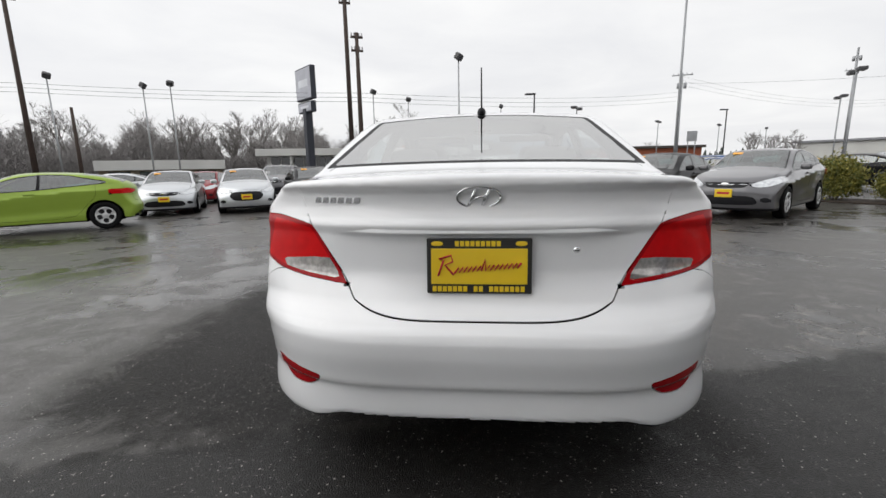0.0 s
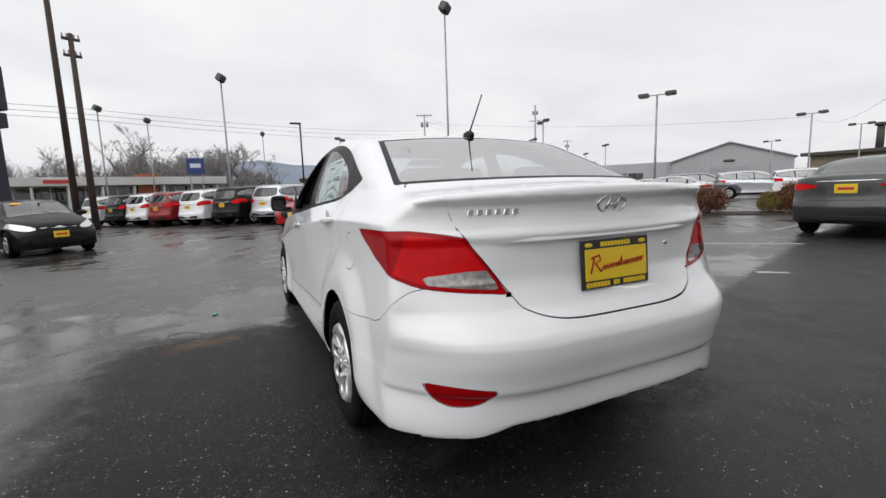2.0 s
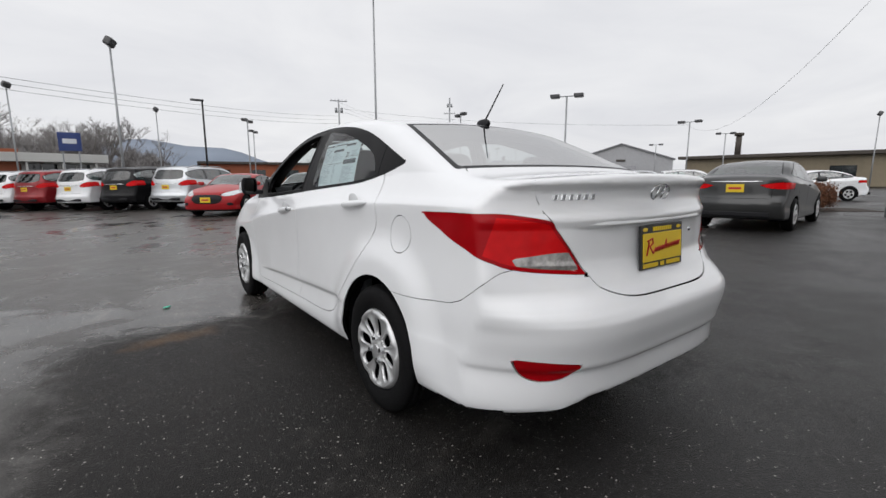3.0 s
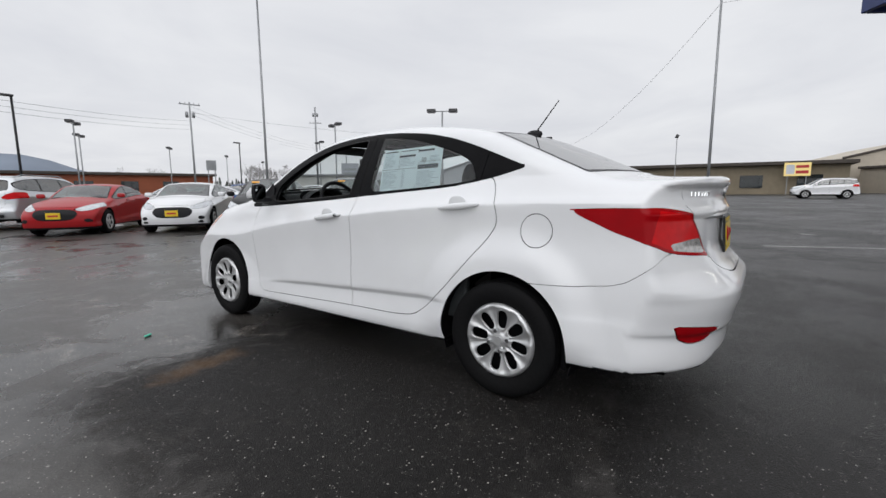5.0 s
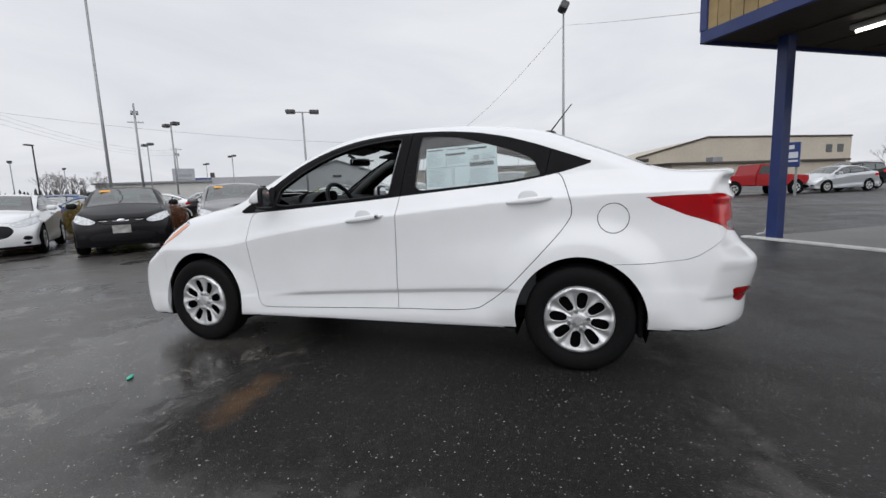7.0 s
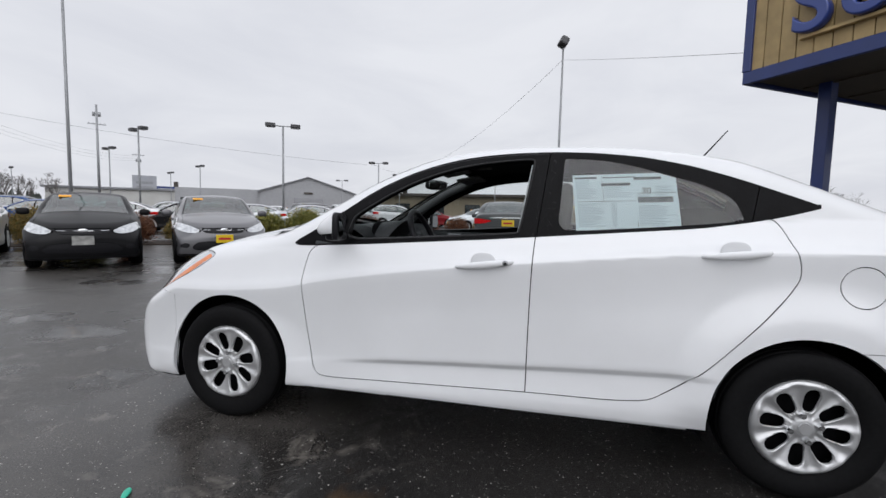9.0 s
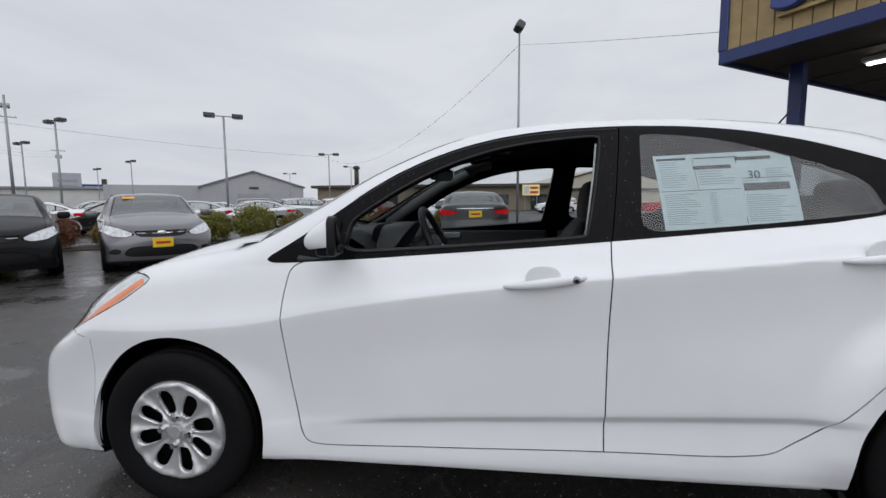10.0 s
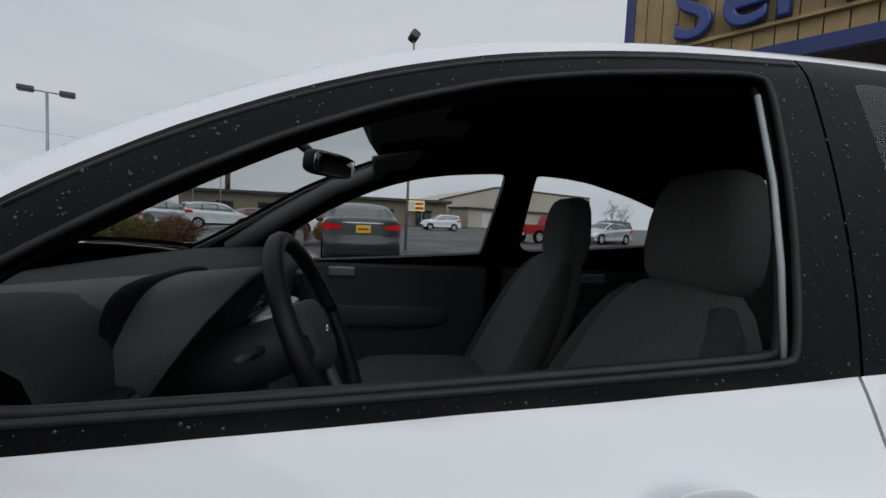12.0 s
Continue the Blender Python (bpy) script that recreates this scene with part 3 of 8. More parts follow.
def build_saloon(m):
    sh = body_shell(SALOON, 230, 150, 62)
    # rows of points along the pressed creases keep their edges crisp
    zc = pchip(*SALOON["crease"])
    for k in (0.95, 0.97, 0.985, 1.0):
        sh.cut(lambda v, n: np.where((np.abs(v[:, 0]) > 0.5) & (v[:, 1] < 1.7), v[:, 2] - zc(v[:, 1]) * k, 1.0))
    for k in (0.007, 0.014, 0.025, 0.05):
        sh.cut(lambda v, n: np.where((np.abs(v[:, 0]) > 0.5) & (v[:, 1] < 1.7), v[:, 2] - zc(v[:, 1]) - k * 0.6, 1.0))
    for k in (0.44, 0.455, 0.468, 0.48, 0.492, 0.505, 0.52):
        sh.cut(lambda v, n: np.where((np.abs(v[:, 0]) > 0.6) & (np.abs(v[:, 1]) < 1.0), v[:, 2] - zc(v[:, 1]) * k, 1.0))
    for k in (0.370, 0.400, 0.412, 0.419, 0.425, 0.432, 0.440, 0.455, 0.585, 0.61, 0.64, 0.898, 0.903, 0.910, 0.918, 0.926, 0.931, 0.94, 0.96, 1.0, 1.03, 1.045, 1.06, 1.075):
        sh.cut(lambda v, n: np.where(v[:, 1] < -1.9, v[:, 2] + 0.03 * v[:, 0] ** 2 * (k > 0.8) - k, 1.0))
    sh.snap(body_field(SALOON))
    ins = lambda poly, r=True: in_side(rounded(poly) if r else poly)
    for y in (-1.285, 1.285):
        sh.paint(arch_field(y, 0.298, 0.345), "arch", ("body",))
    sh.paint(lambda v, n: np.where((n[:, 2] < -0.6) & (v[:, 2] < 0.395), -1.0, 1.0), "under", ("body",))
    # glass and black window surrounds
    sh.paint(ins(FRAME), "frame", ("body",))
    sh.paint(ins(FRONT_OPENING), "opening", ("frame",))
    sh.paint(ins(REAR_OPENING), "rear_side_glass", ("frame",))
    sh.panel(lambda v, n: np.where(np.abs(v[:, 0]) > 0.4, v[:, 1] - (-0.243 - 0.125 * (v[:, 2] - 0.99)), 1.0), "rear_frame", ("frame",), 0.002)
    sh.panel(lambda v, n: np.where(np.abs(v[:, 0]) > 0.4, v[:, 1] + 1.10 + 0.22 * (v[:, 2] - 1.08), 1.0), "quarter_trim", ("rear_frame",), 0.002)
    rg = lambda v, n: np.maximum.reduce((np.abs(v[:, 0]) - (0.535 + 0.115 * np.clip((-1.10 - v[:, 1]) / 0.55, -0.2, 1.2)), v[:, 1] + 1.115 - 0.10 * v[:, 0] ** 2, -1.725 + 0.20 * v[:, 0] ** 2 - v[:, 1], 1.0 - v[:, 2]))
    sh.paint(rg, "rear_glass_band", ("body",))
    sh.paint(lambda v, n: rg(v, n) + 0.028, "rear_glass", ("rear_glass_band",))
    ws = lambda v, n: np.maximum.reduce((np.abs(v[:, 0]) - (0.548 + 0.14 * np.clip((v[:, 1] - 0.28) / 0.75, -0.2, 1.2)), 0.30 - 0.18 * v[:, 0] ** 2 - v[:, 1], v[:, 1] - 1.10 + 0.22 * v[:, 0] ** 2, 0.9 - v[:, 2]))
    sh.paint(ws, "windscreen_band", ("body",))
    sh.paint(lambda v, n: ws(v, n) + 0.03, "windscreen", ("windscreen_band",))
    # lamps
    zbot = pchip([-0.03, 0.0, 0.065, 0.10, 0.171, 0.262, 0.298, 0.39, 0.455, 0.654, 0.759, 0.89], [1.02, 0.945, 0.906, 0.892, 0.860, 0.830, 0.817, 0.793, 0.776, 0.755, 0.748, 0.738])
    ztop = pchip([0.0, 0.2, 0.385, 0.575, 0.664, 0.9], [0.949, 0.956, 0.958, 0.944, 0.932, 0.91])
    ain = pchip([0.70, 0.741, 0.80, 0.932, 1.0], [0.40, 0.432, 0.470, 0.560, 0.60])
    lamp = lambda v, n: np.maximum.reduce((0.735 - v[:, 2], v[:, 2] - ztop(lamp_arc(v)), zbot(lamp_arc(v)) - v[:, 2], np.where(v[:, 1] < -1.85, ain(v[:, 2]) - np.abs(v[:, 0]), -1), v[:, 1] + 1.6))
    sh.panel(lamp, "lamp_edge", ("body",), 0.0008)
    sh.paint(lambda v, n: lamp(v, n) + 0.013, "lamp_red", ("lamp_edge",))
    sh.paint(lambda v, n: np.maximum.reduce((v[:, 2] - 0.822 + 0.11 * np.clip(np.abs(v[:, 0]) - 0.56, 0, 1), np.abs(v[:, 0]) - 0.695 + 0.9 * np.clip(0.80 - v[:, 2], 0, 1), 0.749 - v[:, 2])), "lamp_clear", ("lamp_red",))
    sh.paint(lambda v, n: lamp_arc(v) - 0.36 - 0.5 * (v[:, 2] - 0.86), "lamp_side", ("lamp_red",))
    refl = poly_distance([(0.724, 0.474), (0.636, 0.466), (0.521, 0.452), (0.527, 0.434), (0.540, 0.418), (0.560, 0.404), (0.587, 0.396), (0.620, 0.392), (0.646, 0.393), (0.670, 0.400), (0.690, 0.414), (0.708, 0.438)])
    sh.panel(lambda v, n: np.where(v[:, 1] < -1.92, refl(np.abs(v[:, 0]), v[:, 2]), 1.0), "reflector", ("body",), 0.002)
    hl = poly_distance(rounded([(2.12, 0.64), (1.94, 0.605), (1.78, 0.625), (1.52, 0.755), (1.40, 0.842), (1.46, 0.858), (1.62, 0.842), (1.82, 0.785), (2.02, 0.715)]))
    hlf = lambda v, n: np.where(np.abs(v[:, 0]) > 0.35, hl(v[:, 1], v[:, 2]), 1.0)
    sh.panel(hlf, "headlamp", ("body",), 0.002)
    sh.paint(in_side([(1.80, 0.61), (1.56, 0.738), (1.42, 0.832), (1.455, 0.842), (1.57, 0.766), (1.72, 0.668)]), "amber", ("headlamp",))
    grille = lambda v, n: np.maximum.reduce((np.abs(v[:, 0]) - 0.52 + 0.5 * np.abs(v[:, 2] - 0.4), np.abs(v[:, 2] - 0.40) - 0.15, 1.7 - v[:, 1]))
    sh.paint(grille, "grille", ("body",))
    # panels with shut lines
    boot = lambda v, n: np.maximum.reduce((np.abs(v[:, 0]) - np.interp(v[:, 2], [0.60, 0.66, 0.70, 0.745, 0.932, 1.011, 1.055, 1.085, 1.125, 1.2], [0.33, 0.368, 0.404, 0.430, 0.557, 0.597, 0.615, 0.580, 0.512, 0.51]) - 0.17 * np.clip(v[:, 1] + 2.09, 0, 1),
                                          0.651 + 0.048 * (np.abs(v[:, 0]) / 0.40) ** 5 - v[:, 2], v[:, 1] + 1.72 - 0.20 * v[:, 0] ** 2))
    sh.panel(boot, "boot", ("body",), 0.0028)
    bonnet = lambda v, n: np.maximum.reduce((np.abs(v[:, 0]) - 0.66 + 0.10 * np.clip(v[:, 1] - 1.3, 0, 1), 1.10 - 0.16 * v[:, 0] ** 2 - v[:, 1], 0.70 - v[:, 2], v[:, 1] - 2.02))
    sh.panel(bonnet, "bonnet", ("body", "windscreen_band"), 0.0025)
    sh.panel(ins(DOORS), "front_door", ("body",))
    split = pchip([0.2, 0.6, 0.88, 0.99, 1.1], [-0.222, -0.225, -0.232, -0.240, -0.258])
    sh.panel(lambda v, n: np.where(np.abs(v[:, 0]) > 0.4, v[:, 1] - split(v[:, 2]), 1.0), "rear_door", ("front_door",))
    bump = lambda v, n: np.maximum.reduce((v[:, 2] - np.interp(-v[:, 1], [1.45, 1.65, 1.80, 1.86, 1.916, 1.965, 1.99, 2.05, 2.12], [0.604, 0.612, 0.630, 0.650, 0.690, 0.730, 0.764, 0.79, 0.80]), v[:, 1] + 1.43))
    sh.panel(bump, "rear_bumper", ("body",), 0.0015)
    fb = lambda v, n: np.maximum(v[:, 2] - np.interp(v[:, 1], [1.6, 1.75, 1.95, 2.1], [0.62, 0.64, 0.63, 0.68]), 1.63 - v[:, 1])
    sh.panel(fb, "front_bumper", ("body",), 0.0015)
    filler = lambda v, n: np.where(v[:, 0] < -0.5, np.hypot(v[:, 1] + 1.455, v[:, 2] - 0.845) - 0.078, 1.0)

    sh.paint(lambda v, n: filler(v, n) - 0.002, "filler_gap", ("body",))
    sh.paint(lambda v, n: filler(v, n) + 0.002, "filler", ("filler_gap",))

    car = root("saloon_car", m, "clean white four-door saloon with steel wheel covers, driver window down", "car")
    P = lambda name, labels, mat, parent=car, label="", lip=0.005, **k: place(name, mesh_from(name, sh.piece(labels, lip=lip, **k), mat), parent, label)
    left, right = sh.piece(("body",), lip=0.006, both=False), sh.piece(("body", "filler", "filler_gap"), lip=0.006, both=False, side=1)
    k = len(left[0])
    place("body", mesh_from("body", (np.vstack((left[0], right[0])), np.vstack((left[1], right[1])), left[2] + [tuple(i + k for i in f) for f in right[2]]), WHITE), car)
    place("filler_flap", mesh_from("filler_flap", sh.piece(("filler",), lip=0.005, both=False), WHITE), car)
    P("underbody", ("under",), GAP, lip=0)
    # near-black inner sheet: shade deep in shut lines and cabin roof put into colour
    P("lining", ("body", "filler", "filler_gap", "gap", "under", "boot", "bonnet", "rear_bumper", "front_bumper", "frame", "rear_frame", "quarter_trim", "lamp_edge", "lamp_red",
                 "lamp_clear", "lamp_side", "reflector", "headlamp", "amber", "grille", "front_door", "rear_door"), GAP, lip=0, offset=-0.022, flip=True, label="near-black sheet for the shade behind the panels and under the roof")
    boot_lid = P("boot_lid", ("boot",), WHITE)
    P("bonnet", ("bonnet",), WHITE)
    rb = P("rear_bumper", ("rear_bumper",), WHITE, lip=0.03)
    P("front_bumper", ("front_bumper",), WHITE, lip=0.03)
    P("grille", ("grille",), TRIM, lip=0.03)
    rgl = P("rear_window", ("rear_glass",), REARGLASS, lip=0, label="wet tinted rear window")
    P("border", ("rear_glass_band",), TRIM, rgl, "black printed border", lip=0)
    wsc = P("windscreen", ("windscreen",), GLASS, lip=0)
    P("border", ("windscreen_band",), TRIM, wsc, "black printed border", lip=0)
    for side in (-1, 1):
        S = lambda name, labels, mat, parent, label="", lip=0.005: place(name, mesh_from(name, sh.piece(labels, lip=lip, both=False, side=side), mat), parent, label)
        fd = S("front_door", ("front_door",), WHITE, car)
        S("window_frame", ("frame",), FRAMETRIM, fd, "matt black window frame", 0.028)
        rd = S("rear_door", ("rear_door",), WHITE, car)
        S("window_frame", ("rear_frame",), FRAMETRIM, rd, "matt black window frame", 0.028)
        S("window", ("rear_side_glass",), TINT, rd, "tinted window glass", 0)
        S("quarter_trim", ("quarter_trim",), FRAMETRIM, car, "black plastic corner trim", 0.012)
        if side == 1:
            S("window", ("opening",), TINT, fd, "tinted window glass", 0)
        tl = S("tail_lamp", ("lamp_edge",), REDLENS, car, "deep red wrap-round tail lamp", 0.012)
        S("brake_lens", ("lamp_red",), REDLENS_IN, tl, "red lens", 0.0)
        S("side_lens", ("lamp_side",), REDLENS, tl, "darker red lens", 0.0)
        S("reverse_lens", ("lamp_clear",), CLEARLENS, tl, "clear ribbed lens", 0.004)
        S("reflector", ("reflector",), REDLENS, rb, "red bumper reflector", 0.015)
        hd = S("headlamp", ("headlamp",), HEADLENS, car, "clear headlamp", 0.01)
        S("indicator", ("amber",), AMBER, hd, "amber indicator", 0.0)
    return car, sh

# ---- wheels
def blob(bm, cx, cy, cz, sx, sy, sz, e1=0.45, e2=0.45, nu=24, nv=14, m=None):
    """A cushion-like solid: a superellipsoid of half sizes sx, sy, sz."""
    def pw(v, e):
        return math.copysign(abs(v) ** e, v)
    rings = []
    for j in range(nv + 1):
        b = -math.pi / 2 + math.pi * j / nv
        ring = []
        for i in range(nu):
            a = 2 * math.pi * i / nu
            p = Vector((sx * pw(math.cos(b), e1) * pw(math.cos(a), e2), sy * pw(math.cos(b), e1) * pw(math.sin(a), e2), sz * pw(math.sin(b), e1)))
            if m is not None:
                p = m @ p
            ring.append(bm.verts.new(p + Vector((cx, cy, cz))))
        rings.append(ring)
    for a, b in zip(rings, rings[1:]):
        for i in range(nu):
            bm.faces.new((a[i], a[(i + 1) % nu], b[(i + 1) % nu], b[i]))
    bmesh.ops.remove_doubles(bm, verts=bm.verts, dist=1e-5)
    bmesh.ops.recalc_face_normals(bm, faces=bm.faces)


def tyre_mesh(name, r, rim, half, seg=64):
    bm = bmesh.new()
    prof = [(-half * 0.80, rim - 0.004), (-half * 0.94, rim + 0.012), (-half * 1.0, (r + rim) / 2), (-half * 0.96, r - 0.030), (-half * 0.84, r - 0.010),
            (-half * 0.62, r - 0.002), (-half * 0.58, r - 0.008), (-half * 0.54, r - 0.001), (-half * 0.22, r), (-half * 0.19, r - 0.008), (-half * 0.16, r)]
    prof += [(-a, q) for a, q in prof[::-1]]
    lathe(bm, prof, seg, "X", closed=False)
    me = bpy.data.meshes.new(name)
    for f in bm.faces:
        f.smooth = True
    bm.to_mesh(me)
    bm.free()
    me.materials.append(RUBBER)
    return me


def cover_shell(radius, rings, spokes, depth, slot):
    """A dished wheel cover facing -x, with a slot between every two spokes."""
    rr = np.linspace(0.0, 1.0, rings)
    n = 128
    v, nor, faces = [], [], []
    f = pchip([0, 0.18, 0.22, 0.45, 0.80, 0.93, 1.0], [0.012, 0.012, 0.004, 0.000, 0.004, 0.012, -0.012])
    for q in rr:
        for k in range(n):
            a = 2 * math.pi * k / n
            ridge = 0.010 * min(1.0, 2.2 * (0.5 - 0.5 * math.cos(a * spokes))) * np.clip((q - 0.2) / 0.2, 0, 1) * np.clip((1 - q) / 0.12, 0, 1)
            v.append((-(float(f(q)) * depth / 0.012 + ridge), radius * q * math.cos(a), radius * q * math.sin(a)))
            nor.append((-1, 0, 0))
    for i in range(rings - 1):
        for k in range(n):
            a, b = i * n + k, i * n + (k + 1) % n
            faces.append((a, b, b + n, a + n))
    sh = Shell(np.array(v, float), np.array(nor, float), faces)
    sh.n = sh.n.copy()

    def field(p, nn):
        q = np.hypot(p[:, 1], p[:, 2]) / radius
        a = np.arctan2(p[:, 2], p[:, 1]) * spokes / (2 * math.pi)
        d = np.abs(a - np.floor(a) - 0.5) * 2 * math.pi / spokes * q
        w = slot * (0.86 + 0.22 * np.clip((q - 0.36) / 0.35, 0, 1))
        return np.maximum(d - w * np.sqrt(np.clip(1 - ((q - 0.575) / 0.25) ** 4, 0, 1)), np.abs(q - 0.575) - 0.25)
    sh.paint(field, "slot")
    return sh


def wheel_kit(r, rim, half, spokes, slot, alloy, dark, nuts=4):
    sh = cover_shell(rim, 26, spokes, 0.012, slot)
    v, _, f = sh.piece(("body",), lip=0.014, both=False)
    me = bpy.data.meshes.new("wheel_cover")
    me.from_pydata([tuple(map(float, p)) for p in v], [], f)
    me.materials.append(alloy)
    bm = bmesh.new()
    bm.from_mesh(me)
    bmesh.ops.remove_doubles(bm, verts=bm.verts[:], dist=1e-4)
    bmesh.ops.recalc_face_normals(bm, faces=bm.faces)
    for fc in bm.faces:
        fc.smooth = True
    bm.to_mesh(me)
    bm.free()
    bm = bmesh.new()
    lathe(bm, [(0.035, 0.02), (0.035, rim * 0.97), (-0.012, rim * 0.995), (-0.012, rim + 0.006), (0.10, rim + 0.004), (0.10, 0.02)], 40)
    back = bpy.data.meshes.new("wheel_disc")
    bm.to_mesh(back)
    bm.free()
    back.materials.append(dark)
    bm = bmesh.new()
    tube(bm, (0, 0, 0), (-0.020, 0, 0), 0.0140, 0.0115, 6)
    nut = bpy.data.meshes.new("wheel_nut")
    bm.to_mesh(nut)
    bm.free()
    nut.materials.append(CHROME)
    bm = bmesh.new()
    tube(bm, (0, 0, 0), (-0.008, 0, 0), rim * 0.13, rim * 0.115, 24)
    cap = bpy.data.meshes.new("centre_cap")
    bm.to_mesh(cap)
    bm.free()
    cap.materials.append(alloy)
    return dict(tyre=tyre_mesh("tyre", r, rim, half), cover=me, back=back, nut=nut, cap=cap, nuts=nuts, half=half, rim=rim)


def fit_wheel(car, kit, x, y, z, turn=0.0):
    """A wheel on the car; its face looks outwards."""
    flip = pose(x, y, z, 0, 0, 0 if x < 0 else 180) @ pose(0, 0, 0, turn, 0, 0)
    w = place("tyre", kit["tyre"], car, "black road tyre", flip)
    c = place("wheel_cover", kit["cover"], w, "silver multi-spoke wheel", pose(-kit["half"] * 0.80, 0, 0))
    place("wheel_disc", kit["back"], w, "dark wheel and brake behind", pose(-kit["half"] * 0.55, 0, 0))
    place("centre_cap", kit["cap"], w, "", pose(-kit["half"] * 0.80 - 0.010, 0, 0))
    for k in range(kit["nuts"]):
        a = 2 * math.pi * (k + 0.5) / kit["nuts"] + math.pi / 4
        place("wheel_nut", kit["nut"], w, "", pose(-kit["half"] * 0.80 - 0.004, math.cos(a) * kit["rim"] * 0.27, math.sin(a) * kit["rim"] * 0.27))
    return w


def wheel_well(car, y, r, x0, x1, z=0.30):
    """The dark liner in a wheel arch, left and right."""
    for s in (-1, 1):
        bm = bmesh.new()
        n = 18
        pts = [(y + math.cos(a) * r, z + math.sin(a) * r) for a in np.linspace(-0.35, math.pi + 0.35, n)]
        a = [bm.verts.new((s * x0, p, q)) for p, q in pts]
        b = [bm.verts.new((s * x1, p, q)) for p, q in pts]
        for i in range(n - 1):
            bm.faces.new((a[i], a[i + 1], b[i + 1], b[i]))
        bm.faces.new(b)
        part("wheel_arch_liner", bm, GAP, car)


def plate_thing(parent, m, w=0.305, h=0.152):
    """A dealer's yellow plate in a black frame, its writing as plain bars."""
    bm = bmesh.new()
    box(bm, -w / 2 - 0.008, w / 2 + 0.008, -0.004, 0.006, -h / 2 - 0.010, h / 2 + 0.010, 0.003)
    fr = part("number_plate", bm, PLATEBLK, parent, "yellow dealer plate in a black frame", m=m)
    bm = bmesh.new()
    box(bm, -w / 2 + 0.006, w / 2 - 0.006, -0.0075, -0.0035, -h / 2 + 0.020, h / 2 - 0.022, 0.001)
    part("plate_face", bm, YELLOW, fr)
    bm = bmesh.new()
    # a slanting red flourish in the place of the writing: a tall first stroke and a running wave
    path = [(-0.125, -0.030), (-0.108, 0.020), (-0.122, 0.022), (-0.085, 0.034), (-0.080, 0.014), (-0.104, 0.004), (-0.078, -0.026)]
    for k in range(30):
        u = k / 29
        tall = 0.030 if k in (13, 14) else 0.0115
        path.append((-0.072 + 0.196 * u + (0.004 if k % 2 else -0.002), -0.016 + 0.016 * u + (tall if k % 2 else -0.0045)))
    sweep(bm, [(x, -0.0085, z) for x, z in path], 0.0032, 6)
    part("plate_writing", bm, PLATERED, fr, "red flourish of writing", True)
    def caption():
        part("frame_writing", bm, YELLOW, fr, "yellow bars of writing")
    bm = bmesh.new()
    for k in range(18):
        if k not in (7, 10):
            x = -w * 0.47 + k * w * 0.052
            box(bm, x, x + w * 0.040, -0.0062, -0.0035, -h / 2 - 0.0030, -h / 2 + 0.0135)
    caption()
    bm = bmesh.new()
    for k in range(9):
        x = -w * 0.24 + k * w * 0.052
        box(bm, x, x + w * 0.040, -0.0062, -0.0035, h / 2 - 0.0150, h / 2 + 0.0010)
    caption()
    for s in (-1, 1):
        bm = bmesh.new()
        blob(bm, s * w * 0.42, -0.0045, h / 2 - 0.007, 0.018, 0.0015, 0.0075, 0.8, 1.0, 16, 6)
        part("frame_mark", bm, YELLOW, fr, "plain yellow oval")
    return fr


